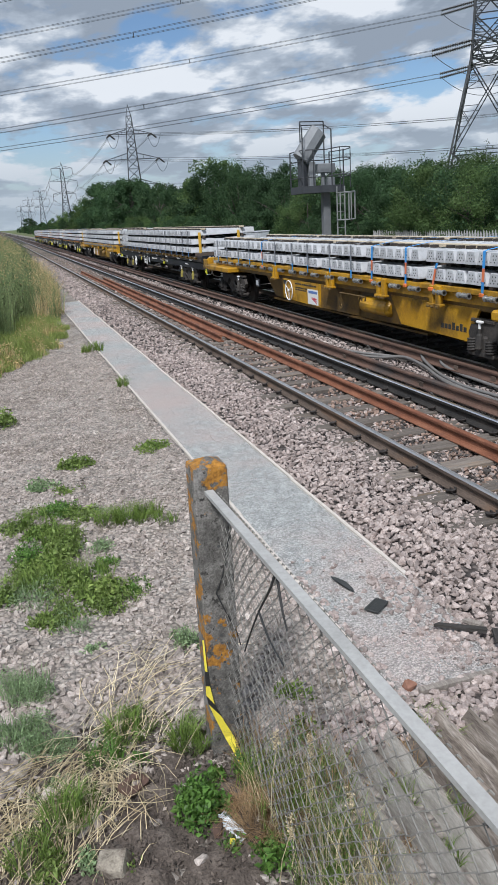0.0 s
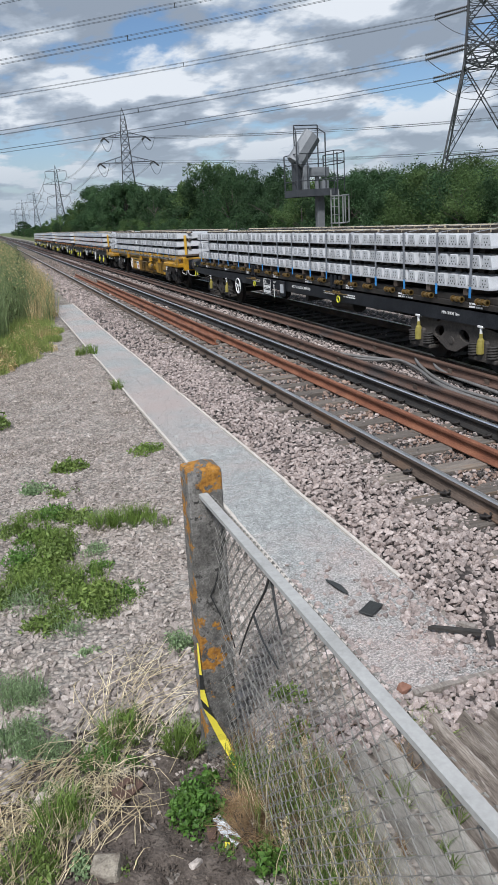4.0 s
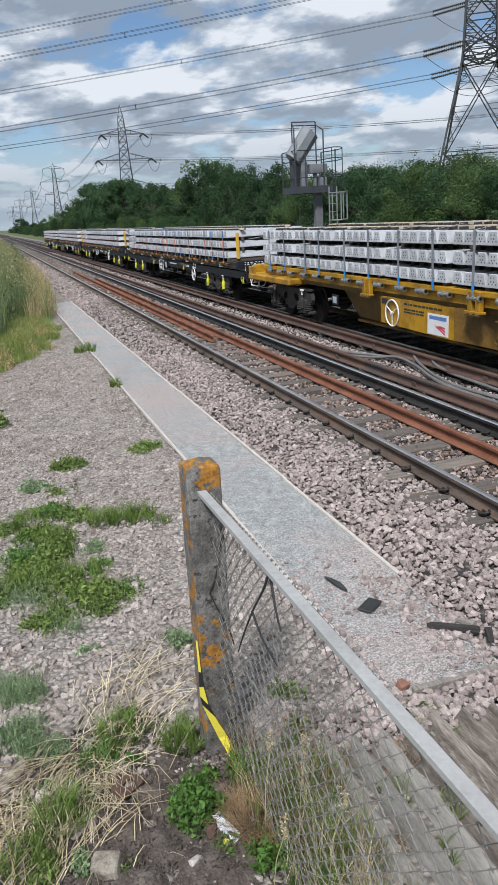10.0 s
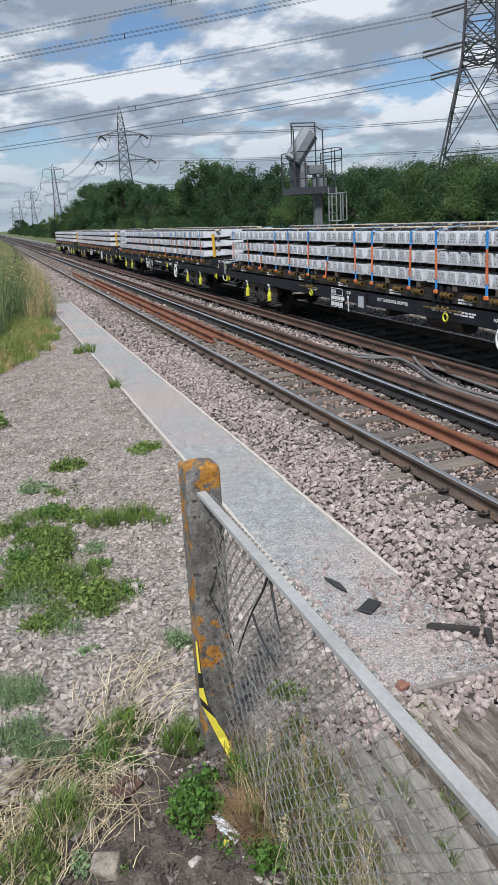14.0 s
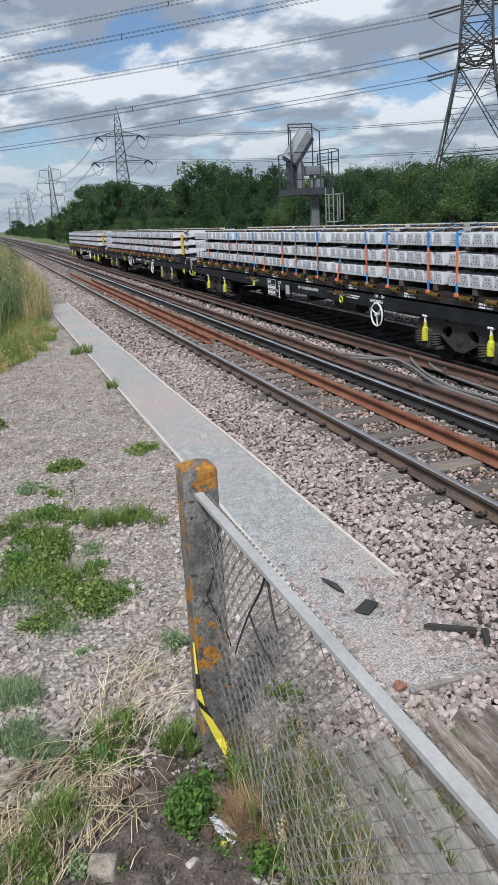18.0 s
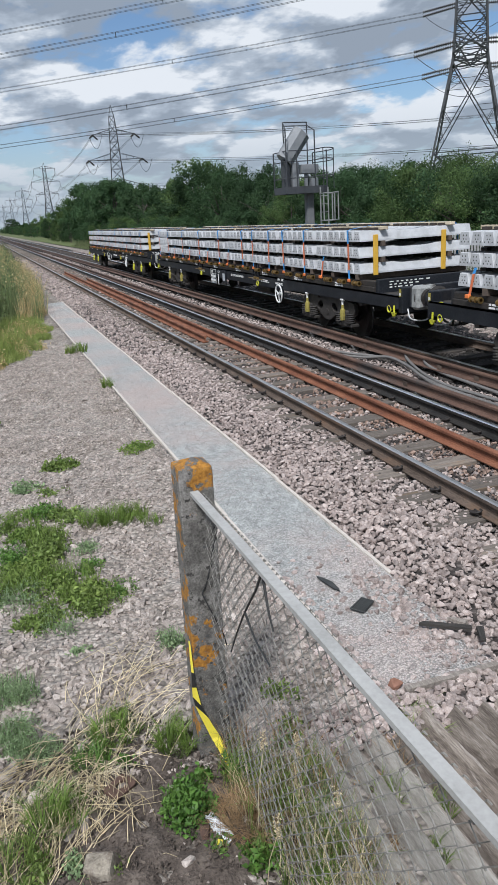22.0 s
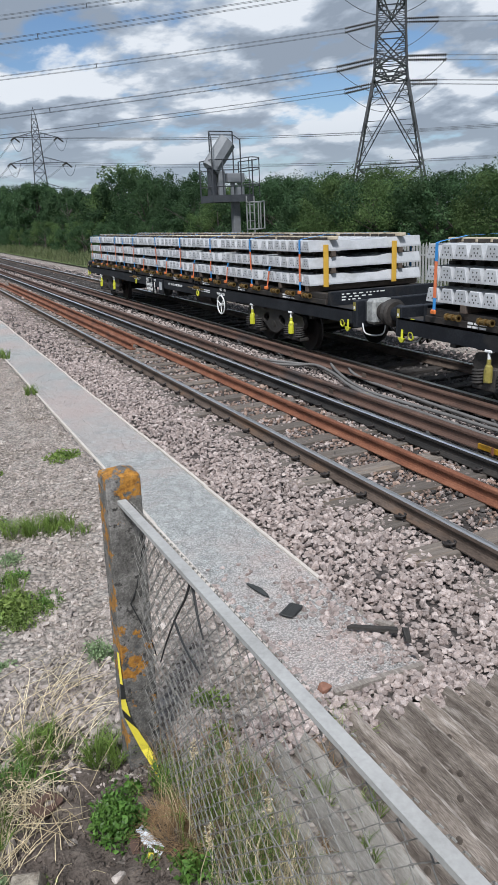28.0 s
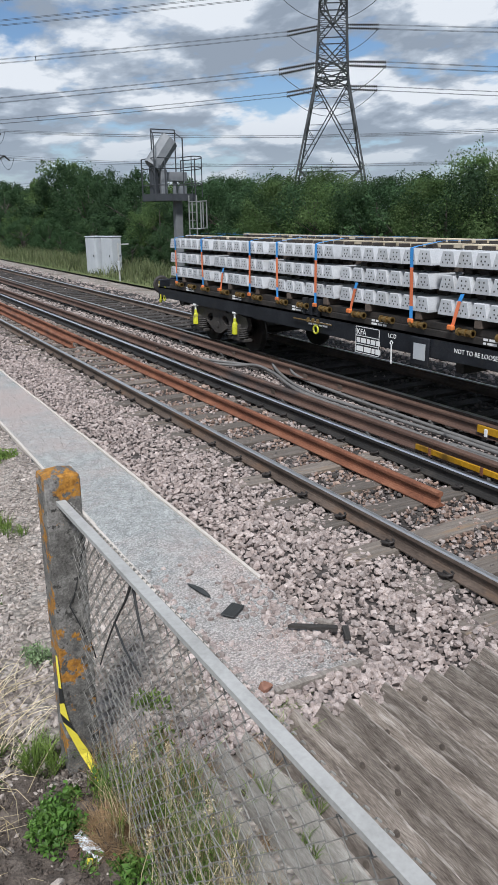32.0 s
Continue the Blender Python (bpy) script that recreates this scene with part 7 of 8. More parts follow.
# ---------------------------------------------------------------- near the viewer
# ---- concrete fence post with lichen
post = thing("fence_post", pose(0.785, 3.305, -0.06, 0, 0.6, 0), "old grey concrete fence post crusted with orange lichen", "fence post")
b = bmesh.new()
W = 0.085
rows = [0, 0.25, 0.5, 0.75, 1.0, 1.25, 1.5, 1.66]
for z in rows:
    for cx, cy in ((-1, -0.93), (-0.93, -1), (0.93, -1), (1, -0.93), (1, 0.93), (0.93, 1), (-0.93, 1), (-1, 0.93)):
        k = 1 + 0.012 * math.sin(z * 9 + cx * 3)
        b.verts.new((cx * W * k, cy * W * k * 0.95, z))
for cx, cy in ((-1, -0.93), (-0.93, -1), (0.93, -1), (1, -0.93), (1, 0.93), (0.93, 1), (-0.93, 1), (-1, 0.93)):
    b.verts.new((cx * W * 0.95, cy * W * 0.91, 1.678))
apex = b.verts.new((0.004, 0.0, 1.712))
b.verts.ensure_lookup_table()
for i in range(len(rows)):
    for j in range(8):
        b.faces.new([b.verts[i * 8 + j], b.verts[i * 8 + (j + 1) % 8], b.verts[(i + 1) * 8 + (j + 1) % 8], b.verts[(i + 1) * 8 + j]])
o = len(rows) * 8
for j in range(8):
    b.faces.new([b.verts[o + j], b.verts[o + (j + 1) % 8], apex])
me = bpy.data.meshes.new("shaft")
b.to_mesh(me)
b.free()
me.materials.append(M_POST)
part("shaft", me, None, post)
for z in (1.27, 1.0, 0.78, 0.62, 0.35, 0.25, 0.16):
    sh = Shape()
    x = 0.012 * math.sin(z * 30) + 0.01
    sh.tube([(x, -W * 0.95 - 0.0015, z), (x, -W * 0.9, z)], 0.008, 10)
    part("bolt_hole", sh, M_HOLE, post)
# black wire tied round the post
for pts in ([(0.082, -0.083, 1.41), (0.052, -0.088, 1.24), (0.02, -0.085, 1.10), (-0.014, -0.083, 1.022)], [(-0.014, -0.083, 1.022), (0.02, -0.086, 0.93), (0.08, -0.083, 0.775), (0.105, -0.05, 0.68)]):
    sh = Shape()
    sh.tube(smooth_line(pts, 5), 0.0032, 6)
    part("tie_wire", sh, M_BARB, post, "thin black tie wire")

# ---- hazard tape hanging down the post's edge and across its foot
tape = thing("hazard_tape", (0, 0, 0), "torn black and yellow hazard tape trailing from the post", "tape")
folds = [((0.690, 3.222, 0.72), (0.697, 3.218, 0.716), 0), ((0.688, 3.216, 0.54), (0.700, 3.212, 0.534), 1), ((0.684, 3.212, 0.452), (0.706, 3.210, 0.448), 0), ((0.682, 3.210, 0.40), (0.722, 3.208, 0.335), 1), ((0.690, 3.208, 0.345), (0.755, 3.206, 0.25), 0),
         ((0.708, 3.207, 0.285), (0.768, 3.206, 0.212), 0), ((0.760, 3.200, 0.125), (0.807, 3.198, 0.125), 0), ((0.794, 3.165, 0.042), (0.832, 3.165, 0.046), 0), ((0.800, 3.12, 0.028), (0.822, 3.125, 0.034), 0), ((0.795, 3.03, 0.024), (0.838, 3.035, 0.026), 0)]
for (pa, pb, dark), (qa, qb, _) in zip(folds, folds[1:]):
    sh = Shape()
    front = [pa, pb, qb, qa]
    sh.add(front + [(x, y + 0.0012, z - 0.0006) for x, y, z in front], [(0, 1, 2, 3), (7, 6, 5, 4), (0, 3, 7, 4), (1, 5, 6, 2)])
    part("tape_stripe", sh, M_TAPEB if dark else M_TAPEY, tape)
sh = Shape()
sh.add([(0.60, 2.60, 0.05), (0.622, 2.585, 0.052), (0.628, 2.61, 0.06), (0.61, 2.625, 0.056)], [(0, 1, 2, 3)])
part("tape_scrap", sh, M_TAPEY, tape)

# ---- angle-iron top rail and chain-link mesh
BAR_Z = 1.505
bar_x = lambda y: 0.787 + 0.018 * (3.22 - y)
rail_bar = thing("fence_top_rail", (0, 0, 0), "galvanised angle-iron rail along the top of a wire fence", "fence rail")
sh = Shape()
prof = [(-0.022, 0.003), (0.020, 0.003), (0.020, -0.003), (-0.016, -0.003), (-0.016, -0.016), (-0.022, -0.016)]
ya, yb = 3.225, -1.4
vs = [(bar_x(y) + a, y, BAR_Z + c) for y in (ya, yb) for a, c in prof]
k = len(prof)
sh.add(vs, [tuple(range(k)), tuple(range(k, 2 * k))[::-1]] + [(i, (i + 1) % k, k + (i + 1) % k, k + i) for i in range(k)])
part("angle_bar", sh, M_BAR, rail_bar)
sh = Shape()
sh.tube([(bar_x(3.21), 3.20, BAR_Z - 0.02), (bar_x(3.21), 3.235, BAR_Z - 0.02)], 0.013, 6)
part("bolt", sh, M_GALV, rail_bar)
chain_fence = thing("wire_mesh_fence", (0, 0, 0), "weathered chain-link wire mesh hanging from the rail", "fence")
ROW, RUNG = Vector((0, -0.066, 0.067)), Vector((0, 0.024, 0.045))   # the two sides of one skewed diamond
for i in range(-12, 118):
    start = Vector((0, 3.21, -0.08)) + ROW * i
    shift = math.floor((start.z + 0.08) / (ROW + RUNG).z)
    start -= (ROW + RUNG) * shift
    pts, p, step = [], start.copy(), 0
    while p.z < 1.492:
        sag = 0.018 * math.sin(p.y * 5.0) * math.sin(p.z * 3.0)
        if p.y < 3.215:
            pts.append((bar_x(p.y) + 0.030 + sag + (0.0035 if step % 2 else -0.0035), p.y + 0.004 * math.sin(i * 1.7 + step), p.z))
        p += ROW if step % 2 == 0 else RUNG
        step += 1
    if len(pts) > 2:
        sh = Shape()
        sh.tube(pts, 0.0021, 4, False)
        for a, c in zip(pts[1::2], pts[2::2]):
            sh.tube([Vector(a).lerp(Vector(c), -0.12), Vector(a).lerp(Vector(c), 0.42)], [0.0034, 0.0024], 4, False)
        part("mesh_wire", sh, M_MESH, chain_fence)
# a second width of mesh overlaps the first beside the post
for i in range(-14, 40):
    start = Vector((0, 3.20, -0.05)) + ROW * (i + 0.5)
    start -= (ROW + RUNG) * math.floor((start.z + 0.05) / (ROW + RUNG).z)
    pts, p, step = [], start.copy(), 0
    while p.z < 1.488:
        if 2.42 < p.y < 3.215:
            pts.append((bar_x(p.y) + 0.042 + 0.012 * math.sin(p.y * 7) * math.sin(p.z * 4) + (0.0035 if step % 2 else -0.0035), p.y, p.z))
        p += ROW if step % 2 == 0 else RUNG
        step += 1
    if len(pts) > 2:
        sh = Shape()
        sh.tube(pts, 0.0017, 4, False)
        part("mesh_wire", sh, M_MESH, chain_fence)
# the wires' cut ends twisted over each other behind the rail
for i in range(112):
    y = 3.19 - i * 0.041
    sh = Shape()
    x = bar_x(y) + 0.026
    sh.tube([(x, y, 1.485), (x + 0.006, y - 0.012, 1.502), (x + 0.001, y - 0.022, 1.512), (x + 0.008, y - 0.028, 1.503)], 0.0026, 4, False)
    part("twisted_end", sh, M_MESH, chain_fence)
for z in (1.48, 0.75):
    sh = Shape()
    sh.tube([(bar_x(y) + 0.034, y, z + 0.01 * math.sin(y * 4)) for y in np.linspace(3.2, -1.4, 20)], 0.002, 4, False)
    part("line_wire", sh, M_MESH, chain_fence)
for pts in ([(0.80, 2.352, 1.47), (0.79, 2.40, 1.38), (0.785, 2.523, 1.235), (0.785, 2.67, 1.05), (0.79, 2.803, 0.876)], [(0.785, 2.54, 1.222), (0.785, 2.423, 1.158), (0.79, 2.279, 1.124)], [(0.80, 2.33, 1.47), (0.79, 2.262, 1.372), (0.79, 2.22, 1.305)]):
    sh = Shape()
    sh.tube(smooth_line(pts, 4), [0.0058 * (1 - 0.45 * i / (4 * (len(pts) - 1))) for i in range(4 * (len(pts) - 1) + 1)], 6)
    part("snagged_wire", sh, M_BARB, chain_fence, "bent black wire snagged in the mesh")

# ---- timber trespass guard: rows of ridged beams, each a broad sloping face that ends in a sharp ridge
guard = thing("trespass_guard", (0, 0, 0), "grey weathered ridged timber guard boards laid side by side", "trespass guard", kind="structure")
for i in range(2, 20):
    x = 0.957 + 0.155 * i
    gg = random.Random(i)
    end = 2.985 - 0.075 * (x - 2.05) + gg.uniform(-0.05, 0.03)
    x += gg.uniform(-0.012, 0.012)
    lift = 0.022 + gg.uniform(-0.008, 0.010)
    ys = [end, end - 0.008] + [end - 0.03 - 0.055 * q for q in range(1, 40)] + [-1.5]
    prof = [(-0.072, -0.15), (-0.073, -0.098), (-0.068, -0.084), (-0.036, -0.042), (-0.002, -0.002), (0.030, 0.034), (0.046, 0.051), (0.053, 0.054), (0.054, 0.020), (0.052, -0.15)]
    k = len(prof)
    ph = [gg.uniform(0, 6.28) for _ in range(k)]
    vs = []
    for j, y in enumerate(ys):
        for q, (a, c) in enumerate(prof):
            rough_edge = 0.0032 * math.sin(y * 4 + ph[4]) + 0.0022 * math.sin(y * 17 + ph[q]) + 0.0018 * math.sin(y * 41 + 2 * ph[q])
            vs.append((a * (0.84 if i < 5 else 1.0) + rough_edge * (0.4 if q in (0, 9) else 1), y + (0.03 * (a + 0.1) if j == 0 else 0), c * (0.985 if j == 0 else 1) + lift + rough_edge))
    fs = [(j * k + q, j * k + (q + 1) % k, (j + 1) * k + (q + 1) % k, (j + 1) * k + q) for j in range(len(ys) - 1) for q in range(k)] + [tuple(range(k))]
    sh = Shape()
    sh.add(vs, fs)
    sh.s = [1 if f % k == 6 and f < k * (len(ys) - 1) else 0 for f in range(len(fs))]
    beam = part("ridged_beam", sh, [M_SILVER_WOOD if i < 5 else M_GUARD, M_RIDGE], guard, at=pose(x, 0, 0, 0, gg.uniform(-2.0, 2.0), gg.uniform(-0.35, 0.35)))
    # knots in the sloping face
    for _ in range(2 + i % 2):
        ky, kt = end - gg.uniform(0.12, 1.6), gg.uniform(0.25, 0.75)
        ka, kc = -0.064 + 0.108 * kt, -0.082 + 0.130 * kt + lift
        sh = Shape()
        ring_ = [(ka + 0.64 * r * math.sin(a) - 0.004, ky + 1.25 * r * math.cos(a), kc + 0.77 * r * math.sin(a) + (0.005 if r < 0.012 else 0.002)) for r in (0.008, 0.017) for a in np.linspace(0, 2 * math.pi, 9, endpoint=False)]
        sh.add(ring_, [tuple(range(9))] + [(u_, (u_ + 1) % 9, 9 + (u_ + 1) % 9, 9 + u_) for u_ in range(9)])
        part("knot", sh, M_KNOT, beam)

# added dark boards below the beams, standing in for shade in the gaps
for j in range(4):
    part("cross_bearer", Shape().box(1.195 + 0.70 * j, 1.195 + 0.70 * j + 0.695, -1.5, 2.84, -0.15, -0.11), M_DARKWOOD, guard)

# ---- scraps on the walkway
pad = thing("rubber_pad", pose(2.20, 4.25, 0.018, 0, 0, 36), "ribbed black rubber pad lying on gravel", "rubber pad")
sh = Shape()
sh.box(-0.09, 0.09, -0.055, 0.055, 0, 0.012, 0.004)
part("pad", sh, M_RUBBER, pad)
for i in range(7):
    part("rib", Shape().box(-0.085, 0.085, -0.05 + 0.0145 * i, -0.042 + 0.0145 * i, 0.0125, 0.016), M_RUBBER, pad)
sh = Shape()
sh.add([(-0.15, 0, 0.0), (-0.08, 0.022, 0.004), (0.02, 0.028, 0.012), (0.12, 0.012, 0.006), (0.16, -0.004, 0.0), (0.10, -0.022, 0.004), (0.0, -0.026, 0.01), (-0.09, -0.016, 0.004)], [(0, 1, 2, 3, 4, 5, 6, 7)])
o = thing("rubber_strip", pose(2.12, 4.66, 0.022, 0, 0, -78), "thin dark rubber strip lying on gravel", "rubber strip")
sh.add([(p[0] * 0.98, p[1] * 0.9, p[2] - 0.008) for p in sh.v], [(7, 6, 5, 4, 3, 2, 1, 0)])
part("strip", sh, M_RUBBER, o)
for x, y, turn, long_, mt, words in ((2.55, 3.74, -32, 0.34, M_CHAR, "dark splintered plank lying on ballast"), (2.70, 3.55, 62, 0.17, M_CHAR, "short dark timber offcut"), (2.66, 3.76, -55, 0.13, M_RIDGE, "pale broken piece of timber edging")):
    o = thing("broken_plank", pose(x, y, 0.035, 2, 3, turn), words, "plank", "broken planks")
    sh = Shape()
    sh.add([(-long_ / 2, -0.02, 0), (long_ / 2, -0.028, 0), (long_ / 2 + 0.01, 0.02, 0), (-long_ / 2 + 0.02, 0.018, 0), (-long_ / 2, -0.018, 0.022), (long_ / 2, -0.026, 0.026), (long_ / 2, 0.018, 0.026), (-long_ / 2 + 0.03, 0.014, 0.02)],
           [(0, 3, 2, 1), (4, 5, 6, 7), (0, 1, 5, 4), (1, 2, 6, 5), (2, 3, 7, 6), (3, 0, 4, 7)])
    part("board", sh, mt, o)
for name, x, y, z, s, mt, words, cat in (("brick_piece", 1.94, 3.33, 0.03, 0.052, M_BRICK, "broken red brick piece beside the walkway", "brick"), 
                                          ("large_stone", 3.49, 5.51, 0.03, 0.10, M_BALLAST, "large flat pale ballast stone", "stone"), ("slab_piece", 0.70, 3.50, 0.0, 0.085, M_RUBBLE, "flat stone slab piece at the post foot", "stone"),
                                          ("slab_piece", 0.50, 3.45, -0.01, 0.07, M_RUBBLE, "flat stone slab piece at the post foot", "stone"), ("dark_stone", 2.42, 4.95, 0.02, 0.035, M_BALLAST_DARK, "dark stone on the walkway", "stone")):
    ob = new(name, stones(name, np.zeros((1, 3)), [s], mt, int(x * 100) + 7, squash=0.85 if name == "brick_piece" else 0.55))
    ob.matrix_basis = pose(x, y, z, 0, 0, 30)
    tagged(ob, words, cat)
b = bmesh.new()
lg_ = random.Random(5)
for x in (-1, 0, 1):
    for y in (-1, 1):
        for z in (-1, 1):
            b.verts.new((x * 0.075 * (0.8 if z > 0 else 1) + lg_.uniform(-0.014, 0.014), y * 0.06 * (0.7 if z > 0 else 1) + lg_.uniform(-0.014, 0.014), z * 0.05 + lg_.uniform(-0.012, 0.012)))
bmesh.ops.convex_hull(b, input=b.verts[:])
bmesh.ops.bevel(b, geom=b.edges[:], offset=0.006, segments=1, affect="EDGES")
me = bpy.data.meshes.new("concrete_lump")
b.to_mesh(me)
b.free()
me.materials.append(M_RUBBLE)
ob = new("concrete_lump", me)
ob.matrix_basis = pose(0.08, 2.69, 0.04, 14, -9, -25)
tagged(ob, "broken lump of pale concrete on soil", "rubble")
o = thing("iron_plate", pose(0.25, 3.12, 0.055, 8, 4, 38), "small rusty iron plate with an oval hole", "iron plate")
sh = Shape()
n = 12
outer = [(0.075 * max(-1, min(1, 1.5 * math.cos(a))), 0.05 * max(-1, min(1, 1.5 * math.sin(a)))) for a in np.linspace(0, 2 * math.pi, n, endpoint=False)]
inner = [(0.035 * math.cos(a) + 0.012, 0.02 * math.sin(a)) for a in np.linspace(0, 2 * math.pi, n, endpoint=False)]
vs = [(x, y, z) for z in (0, 0.014) for ring_ in (outer, inner) for x, y in ring_]
fs = [(2 * n + i, 2 * n + (i + 1) % n, 3 * n + (i + 1) % n, 3 * n + i) for i in range(n)] + [(i, (i + 1) % n, 2 * n + (i + 1) % n, 2 * n + i) for i in range(n)] + [(n + i, 3 * n + i, 3 * n + (i + 1) % n, n + (i + 1) % n) for i in range(n)]
sh.add(vs, fs)
part("plate", sh, M_COND, o)
o = thing("litter", pose(0.64, 2.70, 0.04, 12, -8, 20), "crumpled white and blue plastic wrapper on soil", "litter")
sh = Shape()
sh.add([(0.028 * (i % 3 - 1) + 0.008 * math.sin(i * 7), 0.044 * (i // 3 - 2), 0.022 * math.sin(i * 2.7)) for i in range(15)], [(r * 3 + c, r * 3 + c + 1, r * 3 + c + 4, r * 3 + c + 3) for r in range(4) for c in range(2)])
part("wrapper", sh, M_LITTER, o)
sh = Shape()
sh.add([(0.565, 2.88, 0.05), (0.60, 2.87, 0.055), (0.605, 2.74, 0.06), (0.575, 2.66, 0.05), (0.545, 2.68, 0.045), (0.56, 2.78, 0.055)], [(0, 1, 2, 5), (5, 2, 3, 4)])
sh.add([(p[0] + 0.004, p[1], p[2] - 0.02) for p in sh.v], [(5, 2, 1, 0), (4, 3, 2, 5)])
tagged(part("old_strap", sh, M_COND), "strip of rotten brown leather on soil", "scrap")


# ---- plants near the viewer
def patch(x, y, r, n, g, squash=1.0):
    a, q = g.uniform(0, 2 * np.pi, n), np.sqrt(g.random(n)) * r
    return x + q * np.cos(a), y + q * np.sin(a) * squash


def leafy(name, label, x, y, r, h, n, size, mt, seed, squash=1.0, narrow=0.55):
    """A low weed: stems with leaves on them."""
    g = np.random.default_rng(seed)
    t = thing(name, (x, y, float(ground_z(np.array(x), np.array(y))) - 0.01), label, "weed", "weeds")
    lumps = 7
    lx, ly = patch(0, 0, r * 0.8, lumps, g, squash)
    lh = h * g.uniform(0.55, 1.0, lumps)
    k = g.integers(0, lumps, n)
    a, q = g.uniform(0, 2 * np.pi, n), np.sqrt(g.random(n)) * r * 0.5
    pz = lh[k] * np.sqrt(np.clip(1 - (q / (r * 0.52)) ** 2, 0.02, 1)) * g.uniform(0.25, 1.0, n)
    p = np.stack([lx[k] + q * np.cos(a), ly[k] + q * np.sin(a) * squash, pz], 1)
    part("foliage", leaves("foliage", p, size * g.uniform(0.5, 1.3, n), mt, seed, narrow=narrow), None, t)
    m = max(10, n // 14)
    roots = np.stack([*patch(0, 0, r * 0.7, m, g, squash), np.zeros(m)], 1)
    tagged(part("stalk_growth", blades("stalk_growth", roots, np.full(m, h * 0.8), np.full(m, 0.003), g.uniform(0.1, 0.5, m), mt, seed + 1), None, t), kind="stuff")
    return t


def tuft(name, label, x, y, r, h, n, mt, seed, lean=0.5, width=0.0028, squash=1.0, category="grass"):
    g = np.random.default_rng(seed)
    px, py = patch(0, 0, r, n, g, squash)
    roots = np.stack([px, py, np.zeros(n)], 1)
    t = thing(name, (x, y, float(ground_z(np.array(x), np.array(y))) - 0.01), label, category, "grass tufts")
    part("grass_growth", blades("grass_growth", roots, h * g.uniform(0.45, 1.1, n), width * g.uniform(0.6, 1.4, n), g.uniform(0.15, 1.0, n) * lean * 1.6, mt, seed), None, t)
    return t


# one sprawling mass of several sorts of weeds
MASS = [(-0.02, 7.3, 0.13, 0.13), (0.2, 7.25, 0.14, 0.12), (0.4, 7.1, 0.12, 0.10), (0.6, 7.15, 0.10, 0.08), (-0.2, 7.0, 0.12, 0.14), (0.05, 6.75, 0.15, 0.14), (0.3, 6.7, 0.12, 0.10), (-0.07, 6.35, 0.15, 0.15), (0.17, 6.35, 0.16, 0.17), (0.42, 6.3, 0.12, 0.12),
        (-0.22, 6.0, 0.14, 0.14), (0.0, 5.9, 0.17, 0.17), (0.23, 5.9, 0.15, 0.15), (0.47, 5.9, 0.10, 0.08), (-0.35, 5.62, 0.12, 0.10), (-0.1, 5.57, 0.16, 0.15), (0.1, 5.52, 0.17, 0.17), (0.32, 5.48, 0.16, 0.14), (0.53, 5.38, 0.14, 0.11), (0.68, 5.4, 0.09, 0.08), (0.0, 5.17, 0.13, 0.10), (0.15, 5.05, 0.12, 0.09), (0.34, 5.23, 0.13, 0.10)]
for i, (x, y, r, h) in enumerate(MASS):
    mt = (M_WEED, M_NETTLE, M_WEED, M_FERN, M_WEED, M_GRASS)[(i * 7) % 6]
    leafy("weed_clump", "sprawling green weed among others in gravel", x, y, r * 1.45, h * (0.8 + 0.45 * ((i * 37) % 10) / 10), int(36000 * r * r) + 200, 0.022 + 0.009 * ((i * 13) % 3), mt, 240 + i, 1.15, 0.5 if mt != M_FERN else 0.35)
for i, (x, y, r, h, n_) in enumerate(((0.65, 6.85, 0.16, 0.17, 420), (0.85, 6.76, 0.17, 0.2, 520), (1.02, 6.8, 0.14, 0.18, 330), (1.16, 6.6, 0.12, 0.12, 180), (0.15, 6.55, 0.18, 0.22, 300), (-0.05, 5.75, 0.2, 0.20, 260), (0.35, 5.7, 0.2, 0.18, 200), (-0.02, 7.1, 0.18, 0.2, 180))):
    tuft("grass_tuft", "yellow-green grass tuft among weeds", x, y, r, h, n_, M_GRASS, 270 + i, 0.55, 0.0024)
leafy("weed", "small green weed in gravel", 0.50, 8.8, 0.20, 0.14, 900, 0.045, M_WEED, 208)
leafy("weed", "small reddish green weed in gravel", 0.05, 8.2, 0.20, 0.08, 500, 0.04, M_FERN, 209)
leafy("weed", "small green weed in gravel", 0.35, 7.9, 0.15, 0.07, 300, 0.035, M_WEED, 210)
leafy("weed", "small yellow-green weed by the walkway edge", 1.50, 8.95, 0.22, 0.10, 900, 0.035, M_GRASS, 211)
leafy("weed", "small dark green weed in gravel", -0.35, 11.2, 0.22, 0.30, 700, 0.06, M_WEED, 212)
leafy("weed", "feathery grey-green weed on soil", -0.22, 4.24, 0.22, 0.17, 2800, 0.02, M_FERN, 213, narrow=0.3)
leafy("weed", "feathery grey-green weed on soil", -0.15, 3.62, 0.15, 0.12, 1700, 0.02, M_FERN, 214, narrow=0.3)
leafy("weed", "feathery grey-green weed on soil", -0.31, 3.80, 0.20, 0.15, 2200, 0.02, M_FERN, 215, narrow=0.3)
leafy("weed", "small green weed in gravel", 0.23, 4.62, 0.08, 0.05, 220, 0.025, M_FERN, 216)
leafy("weed", "small green weed behind the post", 0.83, 4.42, 0.11, 0.20, 420, 0.035, M_FERN, 217, narrow=0.3)
tuft("grass_tuft", "grass tuft at the walkway edge", 1.74, 12.85, 0.10, 0.22, 160, M_GRASS, 218, 0.6, 0.004)
tuft("grass_tuft", "grass tuft at the walkway edge", 1.70, 17.0, 0.25, 0.25, 240, M_GRASS, 219, 0.6, 0.006)
